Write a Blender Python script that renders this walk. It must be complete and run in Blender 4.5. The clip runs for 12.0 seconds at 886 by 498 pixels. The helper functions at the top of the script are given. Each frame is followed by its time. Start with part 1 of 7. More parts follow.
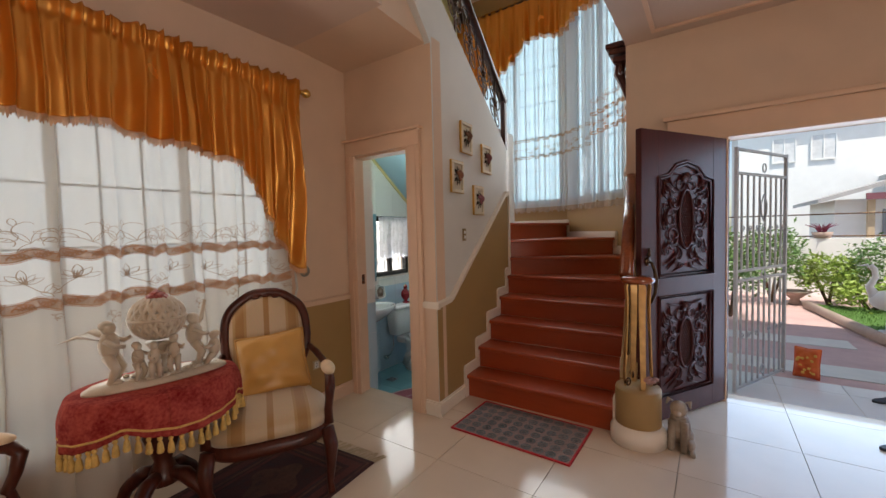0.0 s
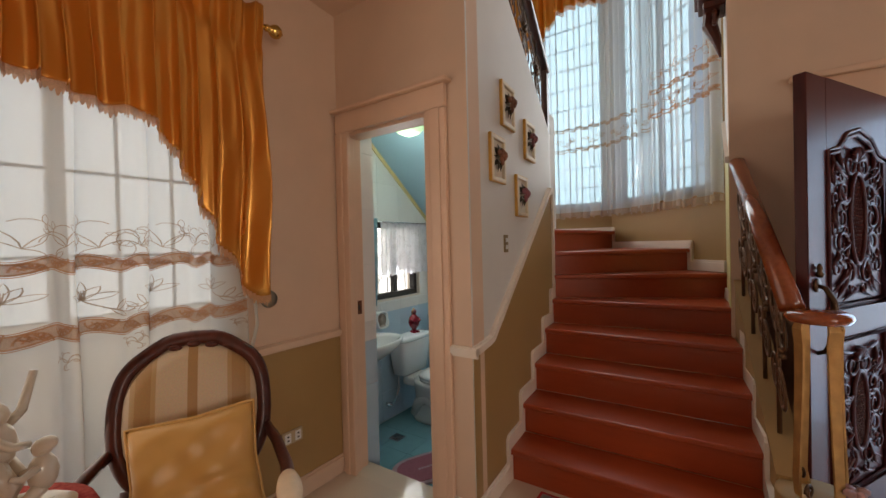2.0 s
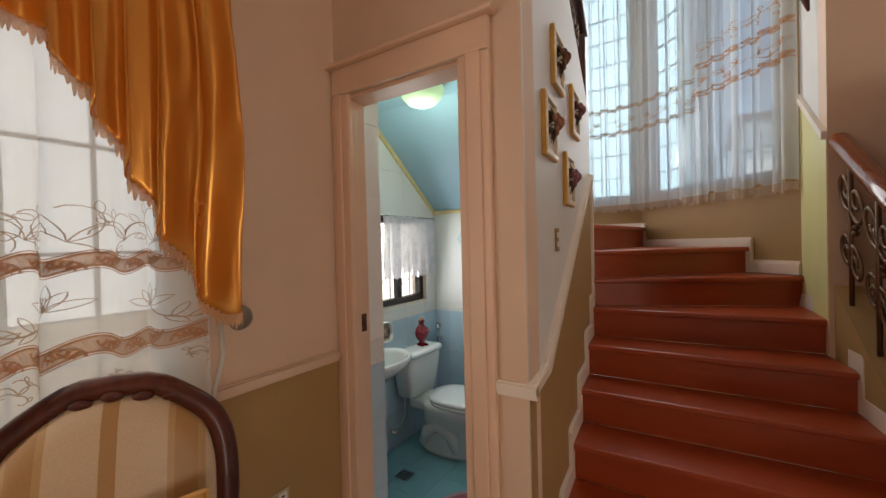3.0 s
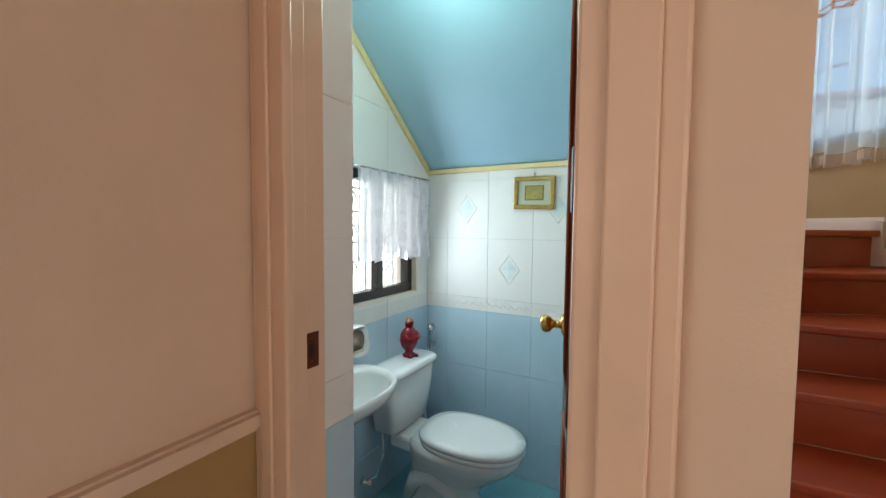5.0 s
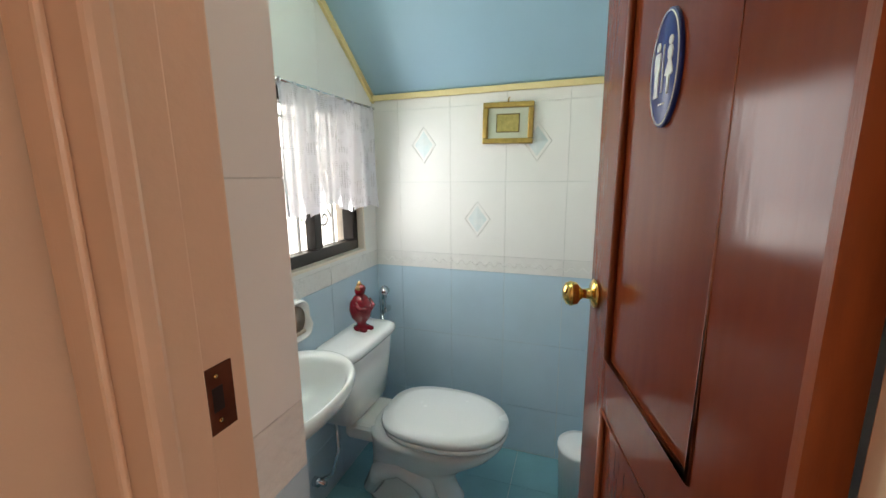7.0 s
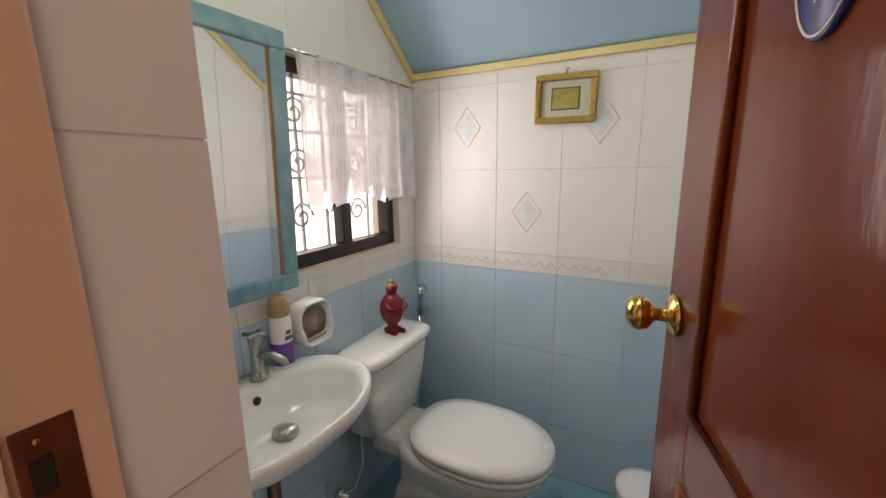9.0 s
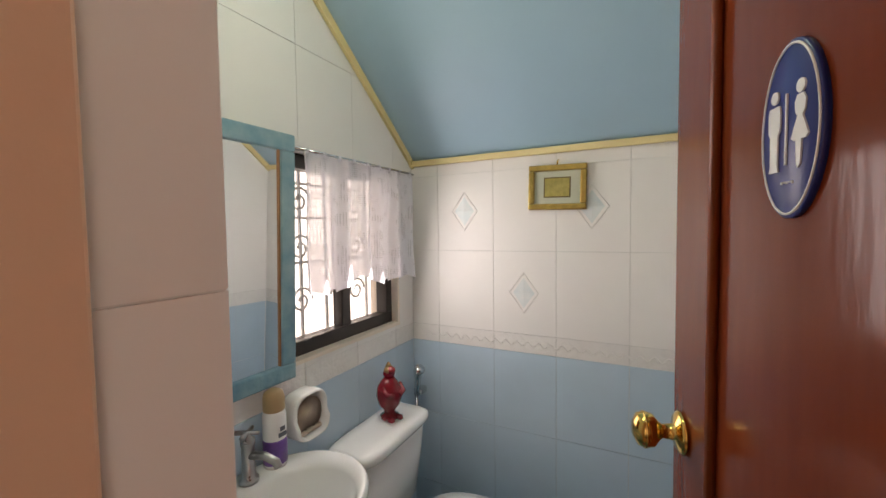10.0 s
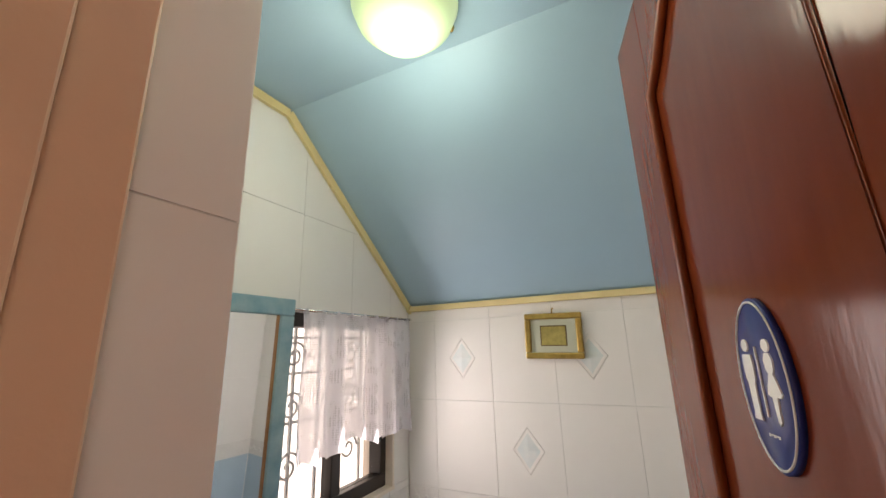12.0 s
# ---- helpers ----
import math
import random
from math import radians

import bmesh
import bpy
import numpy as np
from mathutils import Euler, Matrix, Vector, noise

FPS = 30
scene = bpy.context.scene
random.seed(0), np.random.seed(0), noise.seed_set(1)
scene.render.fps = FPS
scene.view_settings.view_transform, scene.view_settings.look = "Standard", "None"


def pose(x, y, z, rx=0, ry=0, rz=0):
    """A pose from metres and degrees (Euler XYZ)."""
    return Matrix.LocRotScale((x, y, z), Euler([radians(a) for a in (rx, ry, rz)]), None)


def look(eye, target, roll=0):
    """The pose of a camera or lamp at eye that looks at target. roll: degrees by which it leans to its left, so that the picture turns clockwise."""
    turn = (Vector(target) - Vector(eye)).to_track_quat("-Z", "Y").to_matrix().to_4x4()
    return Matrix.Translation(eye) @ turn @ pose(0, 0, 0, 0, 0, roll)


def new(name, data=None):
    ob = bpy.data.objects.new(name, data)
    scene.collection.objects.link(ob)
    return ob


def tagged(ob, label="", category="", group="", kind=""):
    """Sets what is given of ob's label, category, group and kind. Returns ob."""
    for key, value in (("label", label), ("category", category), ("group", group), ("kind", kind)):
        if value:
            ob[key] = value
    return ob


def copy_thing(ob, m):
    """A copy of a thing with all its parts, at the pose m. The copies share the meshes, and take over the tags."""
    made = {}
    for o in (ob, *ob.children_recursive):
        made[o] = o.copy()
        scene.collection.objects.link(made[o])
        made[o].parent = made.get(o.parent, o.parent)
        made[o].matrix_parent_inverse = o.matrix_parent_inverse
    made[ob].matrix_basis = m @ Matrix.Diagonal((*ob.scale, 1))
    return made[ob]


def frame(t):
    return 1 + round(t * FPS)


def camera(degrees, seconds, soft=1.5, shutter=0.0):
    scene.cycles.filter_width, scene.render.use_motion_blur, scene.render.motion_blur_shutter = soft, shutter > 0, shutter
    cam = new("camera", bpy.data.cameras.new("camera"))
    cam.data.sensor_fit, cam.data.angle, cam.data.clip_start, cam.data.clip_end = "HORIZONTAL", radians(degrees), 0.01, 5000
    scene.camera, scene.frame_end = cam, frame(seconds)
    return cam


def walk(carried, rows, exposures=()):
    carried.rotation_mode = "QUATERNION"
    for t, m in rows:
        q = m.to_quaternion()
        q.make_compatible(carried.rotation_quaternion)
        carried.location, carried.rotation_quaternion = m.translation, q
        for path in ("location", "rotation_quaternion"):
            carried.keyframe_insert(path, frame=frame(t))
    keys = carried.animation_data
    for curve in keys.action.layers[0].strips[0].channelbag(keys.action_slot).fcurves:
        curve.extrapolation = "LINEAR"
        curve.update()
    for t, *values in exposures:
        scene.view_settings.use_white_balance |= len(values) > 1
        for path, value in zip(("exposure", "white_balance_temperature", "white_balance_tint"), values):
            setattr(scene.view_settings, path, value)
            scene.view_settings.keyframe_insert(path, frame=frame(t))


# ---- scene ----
cam = camera(97.2, 12.0)
PATH = [
    (0, (-0.604, 0.754, 1.362), (-1.736, 2.401, 1.274), -1.4),
    (0.5, (-0.727, 0.935, 1.363), (-1.86, 2.582, 1.297), -1.4),
    (1, (-0.936, 1.088, 1.351), (-2.047, 2.751, 1.302), -1.5),
    (1.5, (-1.156, 1.24, 1.349), (-2.264, 2.905, 1.317), -1.7),
    (2, (-1.323, 1.46, 1.335), (-2.447, 3.114, 1.315), -1.4),
    (2.5, (-1.556, 1.643, 1.328), (-2.655, 3.314, 1.312), -1.2),
    (3, (-1.777, 1.795, 1.326), (-2.854, 3.48, 1.303), -1.4),
    (5, (-2.386, 2.497, 1.252), (-3.355, 4.243, 1.146), 0.5),
    (5.5, (-2.456, 2.618, 1.249), (-3.384, 4.384, 1.103), 0.3),
    (6, (-2.531, 2.709, 1.247), (-3.347, 4.522, 1.025), 0.0),
    (6.5, (-2.641, 2.768, 1.24), (-3.336, 4.619, 0.942), -0.4),
    (7, (-2.69, 2.813, 1.224), (-3.328, 4.672, 0.853), -0.6),
    (9, (-2.693, 3.035, 1.188), (-3.605, 4.771, 0.797), -0.8),
    (9.5, (-2.7, 3.03, 1.23), (-3.611, 4.79, 0.962), -0.6),
    (10, (-2.702, 3.021, 1.284), (-3.603, 4.804, 1.19), -0.8),
    (10.5, (-2.69, 3.011, 1.323), (-3.584, 4.798, 1.402), -1.0),
    (11, (-2.66, 3.016, 1.341), (-3.57, 4.78, 1.583), -1.2),
    (11.5, (-2.676, 3.006, 1.378), (-3.554, 4.766, 1.741), -1.5),
    (12, (-2.679, 2.995, 1.414), (-3.534, 4.734, 1.908), -1.7),
]
EXPOSURES = [(0, 0.2, 6850, 11), (3, 0.4, 7050, 12), (5, 0.86, 6200, 4), (5.5, 0.78, 5600, 2), (6, 0.76, 5400, 2), (7, 0.84, 7150, 13), (9, 0.52, 8000, 26), (12, 0.42, 8100, 28)]
walk(cam, [(t, look(eye, target, roll)) for t, eye, target, roll in PATH], EXPOSURES)

# ---- world, sun and window light ----
world = bpy.data.worlds.new("sky")
scene.world = world
world.use_nodes = True
wn = world.node_tree
sky = wn.nodes.new("ShaderNodeTexSky")
sky.sky_type, sky.sun_disc = "NISHITA", False
sky.sun_elevation, sky.sun_rotation = radians(65), radians(132)
wn.links.new(sky.outputs[0], wn.nodes["Background"].inputs[0])
wn.nodes["Background"].inputs[1].default_value = 0.15
sun = new("sun", bpy.data.lights.new("sun", "SUN"))
sun.data.energy, sun.data.angle, sun.data.color = 5.0, radians(0.5), (1, 0.95, 0.86)
sun.matrix_world = look((2.4, -2.2, 7), (0, 0, 0))


def area_lamp(name, m, w, h, watts, color):
    ob = new(name, bpy.data.lights.new(name, "AREA"))
    ob.data.shape, ob.data.size, ob.data.size_y = "RECTANGLE", w, h
    ob.data.energy, ob.data.color = watts, color
    ob.matrix_world = m
    return ob


LXW = -3.15
DAY = (0.86, 0.94, 1.0)
area_lamp("sky_light_sitting_window", look((LXW + .30, 1.2, 1.45), (0, 1.45, 1.0)), 2.3, 1.9, 8.5, (1, 0.93, 0.84))
area_lamp("sky_light_front_door", look((.22, 4.60, 1.02), (0.22, 0, 0.95)), 1.42, 1.95, 23, (0.46, 0.68, 1.0))
area_lamp("sky_light_stair_window", look((-2.25, 5.3, 3.0), (-1.9, 0, 1.6)), 0.8, 2.2, 15, DAY)
area_lamp("sky_light_side_window", look((2.95, -.5, 1.5), (-3, .5, 1.2)), 2.2, 1.4, 35, (1, 0.93, 0.85))
area_lamp("sky_light_bath_window", look((-3.632, 4.19, 1.22), (-2.7, 4.19, 1.05)), 0.5, 0.6, 3.2, DAY)


# ---- materials ----
def mat(name, color, rough=0.5, metal=0.0, var=0.12, scale=8.0, bump=0.0, bscale=60.0, stretch=(1, 1, 1), coat=0.0, second=None, jitter=0.0):
    """Paint, wood, metal or stone with variation at two scales and a fine relief."""
    m = bpy.data.materials.new(name)
    m.use_nodes = True
    nt, p = m.node_tree, m.node_tree.nodes["Principled BSDF"]
    p.inputs["Roughness"].default_value, p.inputs["Metallic"].default_value = rough, metal
    p.inputs["Coat Weight"].default_value = coat
    tc = nt.nodes.new("ShaderNodeTexCoord")
    mp = nt.nodes.new("ShaderNodeMapping")
    mp.inputs["Scale"].default_value = stretch
    nt.links.new(tc.outputs["Object"], mp.inputs[0])
    n1, n2 = nt.nodes.new("ShaderNodeTexNoise"), nt.nodes.new("ShaderNodeTexNoise")
    n1.inputs["Scale"].default_value, n1.inputs["Detail"].default_value = scale, 5
    n2.inputs["Scale"].default_value, n2.inputs["Detail"].default_value = scale * 0.17, 2
    for n in (n1, n2):
        nt.links.new(mp.outputs[0], n.inputs[0])
    add = nt.nodes.new("ShaderNodeMath")
    add.operation = "ADD"
    nt.links.new(n1.outputs[0], add.inputs[0])
    nt.links.new(n2.outputs[0], add.inputs[1])
    last = add.outputs[0]
    if jitter:
        info = nt.nodes.new("ShaderNodeObjectInfo")
        ma = nt.nodes.new("ShaderNodeMath")
        ma.operation = "MULTIPLY_ADD"
        ma.inputs[1].default_value = jitter
        nt.links.new(info.outputs["Random"], ma.inputs[0])
        nt.links.new(last, ma.inputs[2])
        last = ma.outputs[0]
    ramp = nt.nodes.new("ShaderNodeMapRange")
    ramp.inputs["From Min"].default_value, ramp.inputs["From Max"].default_value = 0.65, 1.35 + jitter
    nt.links.new(last, ramp.inputs[0])
    mix = nt.nodes.new("ShaderNodeMix")
    mix.data_type = "RGBA"
    lo = second or tuple(c * (1 - var) for c in color)
    hi = color if second else tuple(min(1, c * (1 + var)) for c in color)
    mix.inputs["A"].default_value, mix.inputs["B"].default_value = (*lo, 1), (*hi, 1)
    nt.links.new(ramp.outputs[0], mix.inputs["Factor"])
    nt.links.new(mix.outputs["Result"], p.inputs["Base Color"])
    rr = nt.nodes.new("ShaderNodeMapRange")
    rr.inputs["To Min"].default_value, rr.inputs["To Max"].default_value = rough * 0.85, min(1, rough * 1.2)
    nt.links.new(n1.outputs[0], rr.inputs[0])
    nt.links.new(rr.outputs[0], p.inputs["Roughness"])
    if bump:
        nb = nt.nodes.new("ShaderNodeTexNoise")
        nb.inputs["Scale"].default_value, nb.inputs["Detail"].default_value = bscale, 4
        nt.links.new(mp.outputs[0], nb.inputs[0])
        bp = nt.nodes.new("ShaderNodeBump")
        bp.inputs["Strength"].default_value, bp.inputs["Distance"].default_value = bump, 0.01
        nt.links.new(nb.outputs[0], bp.inputs["Height"])
        nt.links.new(bp.outputs[0], p.inputs["Normal"])
    return m


def cloth(name, color, see=0.3, trans=0.6, var=0.08, weave=900.0):
    """A thin textile: lets light through, and shows what is behind it by the share 'see'."""
    m = bpy.data.materials.new(name)
    m.use_nodes = True
    nt = m.node_tree
    nt.nodes.remove(nt.nodes["Principled BSDF"])
    out = nt.nodes["Material Output"]
    tc, no = nt.nodes.new("ShaderNodeTexCoord"), nt.nodes.new("ShaderNodeTexNoise")
    no.inputs["Scale"].default_value = weave
    nt.links.new(tc.outputs["Object"], no.inputs[0])
    mix = nt.nodes.new("ShaderNodeMix")
    mix.data_type = "RGBA"
    mix.inputs["A"].default_value = (*[c * (1 - var) for c in color], 1)
    mix.inputs["B"].default_value = (*[min(1, c * (1 + var)) for c in color], 1)
    nt.links.new(no.outputs[0], mix.inputs["Factor"])
    d, t, tr = nt.nodes.new("ShaderNodeBsdfDiffuse"), nt.nodes.new("ShaderNodeBsdfTranslucent"), nt.nodes.new("ShaderNodeBsdfTransparent")
    m1, m2 = nt.nodes.new("ShaderNodeMixShader"), nt.nodes.new("ShaderNodeMixShader")
    for n in (d, t):
        nt.links.new(mix.outputs["Result"], n.inputs[0])
    m1.inputs[0].default_value, m2.inputs[0].default_value = trans, see
    nt.links.new(d.outputs[0], m1.inputs[1])
    nt.links.new(t.outputs[0], m1.inputs[2])
    nt.links.new(m1.outputs[0], m2.inputs[1])
    nt.links.new(tr.outputs[0], m2.inputs[2])
    nt.links.new(m2.outputs[0], out.inputs[0])
    return m


def glow(name, color, power):
    m = bpy.data.materials.new(name)
    m.use_nodes = True
    p = m.node_tree.nodes["Principled BSDF"]
    p.inputs["Base Color"].default_value = (*color, 1)
    p.inputs["Emission Color"].default_value, p.inputs["Emission Strength"].default_value = (*color, 1), power
    return m


def glass(name, color=(0.95, 0.98, 1), rough=0.02):
    m = bpy.data.materials.new(name)
    m.use_nodes = True
    p = m.node_tree.nodes["Principled BSDF"]
    p.inputs["Base Color"].default_value = (*color, 1)
    p.inputs["Transmission Weight"].default_value, p.inputs["Roughness"].default_value, p.inputs["IOR"].default_value = 1, rough, 1.05
    return m


CREAM = mat("cream_wall_paint", (0.70, 0.505, 0.37), 0.55, var=0.05, scale=5, bump=0.05, bscale=180)
GREYCREAM = mat("pale_wall_paint", (0.66, 0.64, 0.61), 0.5, var=0.05, scale=5, bump=0.05, bscale=180)
TAN = mat("tan_dado_paint", (0.38, 0.235, 0.092), 0.5, var=0.07, scale=5, bump=0.05, bscale=180)
TRIM = mat("gloss_white_trim_paint", (0.82, 0.72, 0.62), 0.3, var=0.05, scale=6, bump=0.04)
PEACHTRIM = mat("peach_door_trim_paint", (0.76, 0.52, 0.37), 0.35, var=0.06, scale=6, bump=0.05)
CEIL = mat("ceiling_paint", (0.62, 0.46, 0.37), 0.6, var=0.05, scale=3)
YELLOWWALL = mat("stairwell_paint", (0.68, 0.64, 0.29), 0.5, var=0.06, scale=4)
MARBLE = mat("cream_floor_tile", (0.72, 0.59, 0.47), 0.11, var=0.08, scale=4, coat=0.3, jitter=0.3)
PALEGROUT = mat("pale_grout", (0.70, 0.70, 0.68), 0.8, var=0.1, scale=30)
GROUT = mat("grout", (0.58, 0.51, 0.43), 0.8, var=0.2, scale=30)
REDWOOD = mat("varnished_red_wood", (0.38, 0.060, 0.016), 0.33, second=(0.31, 0.047, 0.013), scale=5, stretch=(1, 7, 7), bump=0.012, bscale=14, coat=0.1)
RAILWOOD = mat("varnished_rail_wood", (0.36, 0.09, 0.025), 0.16, second=(0.22, 0.045, 0.012), scale=9, stretch=(8, 1, 8), coat=0.6)
DOORWOOD = mat("dark_mahogany", (0.085, 0.016, 0.014), 0.38, second=(0.055, 0.010, 0.010), scale=10, stretch=(9, 9, 1), bump=0.06, bscale=40, coat=0.05)
DOORWOOD.node_tree.nodes["Principled BSDF"].inputs["Specular IOR Level"].default_value = 0.3
BATHDOOR = mat("red_brown_door_varnish", (0.215, 0.042, 0.015), 0.14, second=(0.175, 0.031, 0.012), scale=7, stretch=(7, 7, 1.2), bump=0.03, bscale=11)
BATHDOOR.node_tree.nodes["Principled BSDF"].inputs["Specular IOR Level"].default_value = 0.26
DOOREDGE = mat("orange_brown_wood", (0.34, 0.075, 0.018), 0.38, second=(0.22, 0.045, 0.012), scale=10, stretch=(9, 9, 1), bump=0.08)
CHAIRWOOD = mat("dark_walnut", (0.10, 0.022, 0.011), 0.34, second=(0.045, 0.010, 0.006), scale=14, stretch=(4, 4, 1), coat=0.12)
CHAIRWOOD.node_tree.nodes["Principled BSDF"].inputs["Specular IOR Level"].default_value = 0.25
IRON = mat("dark_wrought_iron", (0.085, 0.045, 0.022), 0.34, 0.75, var=0.3, scale=30)
BRONZEIRON = mat("bronze_painted_iron", (0.52, 0.30, 0.11), 0.35, 0.5, var=0.3, scale=18)
GATEIRON = mat("grey_painted_iron", (0.46, 0.47, 0.50), 0.4, 0.2, var=0.15, scale=20)
BRASS = mat("polished_brass", (0.75, 0.48, 0.14), 0.15, 1.0, var=0.1, scale=20)
CHROME = mat("chrome", (0.72, 0.73, 0.75), 0.12, 1.0, var=0.05, scale=20)
SATIN = mat("gold_satin", (0.62, 0.26, 0.05), 0.33, 0.25, var=0.15, scale=25, bump=0.05, bscale=200)
WHITETILE = mat("white_glazed_tile", (0.82, 0.80, 0.78), 0.30, var=0.03, scale=6, coat=0.06, jitter=0.15)
WHITETILE.node_tree.nodes["Principled BSDF"].inputs["Specular IOR Level"].default_value = 0.22
BLUETILE = mat("blue_glazed_tile", (0.49, 0.64, 0.75), 0.14, var=0.06, scale=7, coat=0.3, jitter=0.2)
PEACHTILE = mat("border_glazed_tile", (0.80, 0.78, 0.76), 0.2, var=0.05, scale=18, bump=0.5, bscale=40)
BLUEPAINT = mat("blue_ceiling_paint", (0.34, 0.53, 0.66), 0.45, var=0.05, scale=3)
YELLOWTRIM = mat("pale_yellow_trim", (0.78, 0.63, 0.32), 0.4, var=0.08, scale=10)
PORCELAIN = mat("white_porcelain", (0.83, 0.83, 0.82), 0.08, var=0.02, scale=5, coat=0.5)
PLASTIC = mat("white_plastic", (0.80, 0.80, 0.80), 0.25, var=0.02, scale=5)
BATHFLOOR = mat("teal_floor_tile", (0.20, 0.42, 0.48), 0.2, var=0.1, scale=9, jitter=0.25)
BLACK = mat("dark_brown_aluminium", (0.02, 0.014, 0.012), 0.35, var=0.2, scale=20)
SHEER = cloth("white_sheer", (0.86, 0.83, 0.76), 0.22, 0.5)
STAIRSHEER = cloth("pale_blue_white_sheer", (0.86, 0.91, 0.94), 0.30, 0.62)
LACE = cloth("white_lace", (0.88, 0.87, 0.95), 0.14, 0.45)
nt = LACE.node_tree
lace_co = nt.nodes.new("ShaderNodeTexCoord")
eyelet, motif = nt.nodes.new("ShaderNodeTexVoronoi"), nt.nodes.new("ShaderNodeTexNoise")
eyelet.inputs["Scale"].default_value, eyelet.inputs["Randomness"].default_value = 130, 0.15
motif.inputs["Scale"].default_value, motif.inputs["Detail"].default_value = 17, 1
hole, where, share = (nt.nodes.new("ShaderNodeMapRange") for _ in range(3))
hole.inputs["From Min"].default_value, hole.inputs["From Max"].default_value = 0.50, 0.38
where.inputs["From Min"].default_value, where.inputs["From Max"].default_value = 0.50, 0.56
cut = nt.nodes.new("ShaderNodeMath")
cut.operation = "MULTIPLY"
share.inputs["To Min"].default_value, share.inputs["To Max"].default_value = 0.12, 0.34
for n in (eyelet, motif):
    nt.links.new(lace_co.outputs["Object"], n.inputs["Vector"])
nt.links.new(eyelet.outputs["Distance"], hole.inputs[0])
nt.links.new(motif.outputs[0], where.inputs[0])
nt.links.new(hole.outputs[0], cut.inputs[0])
nt.links.new(where.outputs[0], cut.inputs[1])
nt.links.new(cut.outputs[0], share.inputs[0])
nt.links.new(share.outputs[0], nt.nodes["Mix Shader.001"].inputs[0])
EMB = cloth("copper_embroidery", (0.62, 0.33, 0.18), 0.10, 0.45, 0.3, 300)
EMBLIGHT = cloth("beige_embroidery", (0.58, 0.43, 0.31), 0.15, 0.45, 0.3, 300)
BRAID = cloth("tan_braid", (0.74, 0.50, 0.34), 0.22, 0.5, 0.2, 300)
ORANGE = mat("gold_curtain_satin", (0.88, 0.42, 0.085), 0.25, 0.62, second=(0.80, 0.36, 0.07), scale=6, bump=0.015, bscale=60)
nt = ORANGE.node_tree
tl, ms = nt.nodes.new("ShaderNodeBsdfTranslucent"), nt.nodes.new("ShaderNodeMixShader")
tl.inputs[0].default_value, ms.inputs[0].default_value = (0.9, 0.38, 0.05, 1), 0.22
nt.links.new(nt.nodes["Principled BSDF"].outputs[0], ms.inputs[1])
nt.links.new(tl.outputs[0], ms.inputs[2])
nt.links.new(ms.outputs[0], nt.nodes["Material Output"].inputs[0])
PANE = glass("window_pane")
MIRROR = mat("mirror_silver", (0.9, 0.92, 0.92), 0.02, 1.0, var=0.0)
BLUEFRAME = mat("weathered_blue_wood", (0.36, 0.52, 0.55), 0.5, second=(0.10, 0.27, 0.37), scale=15, bump=0.2)


# ---- builders ----
def mesh(name, verts, faces, material, parent=None, smooth=False):
    me = bpy.data.meshes.new(name)
    me.from_pydata([tuple(v) for v in verts], [], faces)
    me.materials.append(material)
    if smooth:
        me.shade_smooth()
    ob = new(name, me)
    if parent:
        ob.parent = parent
    return ob


def part(name, bm, material, parent=None, label="", smooth=False):
    me = bpy.data.meshes.new(name)
    bmesh.ops.recalc_face_normals(bm, faces=bm.faces)
    bm.to_mesh(me)
    bm.free()
    me.materials.append(material)
    if smooth:
        me.shade_smooth()
    ob = new(name, me)
    if parent:
        ob.parent = parent
    return tagged(ob, label)


def empty(name, label, category, m=None, group=""):
    ob = new(name)
    ob.empty_display_size = 0.1
    if m:
        ob.matrix_world = m
    return tagged(ob, label, category, group)


def put_box(bm, lo, hi, bevel=0.0, m=None):
    c, d = [(a + b) / 2 for a, b in zip(lo, hi)], [abs(b - a) for a, b in zip(lo, hi)]
    r = bmesh.ops.create_cube(bm, size=1, matrix=(m or Matrix()) @ Matrix.Translation(c) @ Matrix.Diagonal((*d, 1)))
    if bevel:
        es = list({e for v in r["verts"] for e in v.link_edges})
        bmesh.ops.bevel(bm, geom=es, offset=bevel, segments=2, affect="EDGES", profile=0.5)


def box(name, lo, hi, material, parent=None, bevel=0.0, label="", m=None):
    bm = bmesh.new()
    put_box(bm, lo, hi, bevel, m)
    return part(name, bm, material, parent, label)


def boxes(name, list_of, material, parent=None, bevel=0.0, label=""):
    bm = bmesh.new()
    for lo, hi in list_of:
        put_box(bm, lo, hi, bevel)
    return part(name, bm, material, parent, label)


def put_prism(bm, poly, place, a, b):
    """A polygon in two coordinates, drawn out from a to b; place(u, v, w) gives the point."""
    v0 = [bm.verts.new(place(u, v, a)) for u, v in poly]
    v1 = [bm.verts.new(place(u, v, b)) for u, v in poly]
    n = len(poly)
    bm.faces.new(v0)
    bm.faces.new(v1[::-1])
    for i in range(n):
        bm.faces.new((v0[i], v1[i], v1[(i + 1) % n], v0[(i + 1) % n]))


def on_x(u, v, w):
    return (w, u, v)


def on_y(u, v, w):
    return (u, w, v)


def on_z(u, v, w):
    return (u, v, w)


def prism(name, poly, place, a, b, material, parent=None, bevel=0.0, label=""):
    bm = bmesh.new()
    put_prism(bm, poly, place, a, b)
    if bevel:
        bmesh.ops.bevel(bm, geom=list(bm.edges), offset=bevel, segments=2, affect="EDGES", profile=0.5)
    return part(name, bm, material, parent, label)


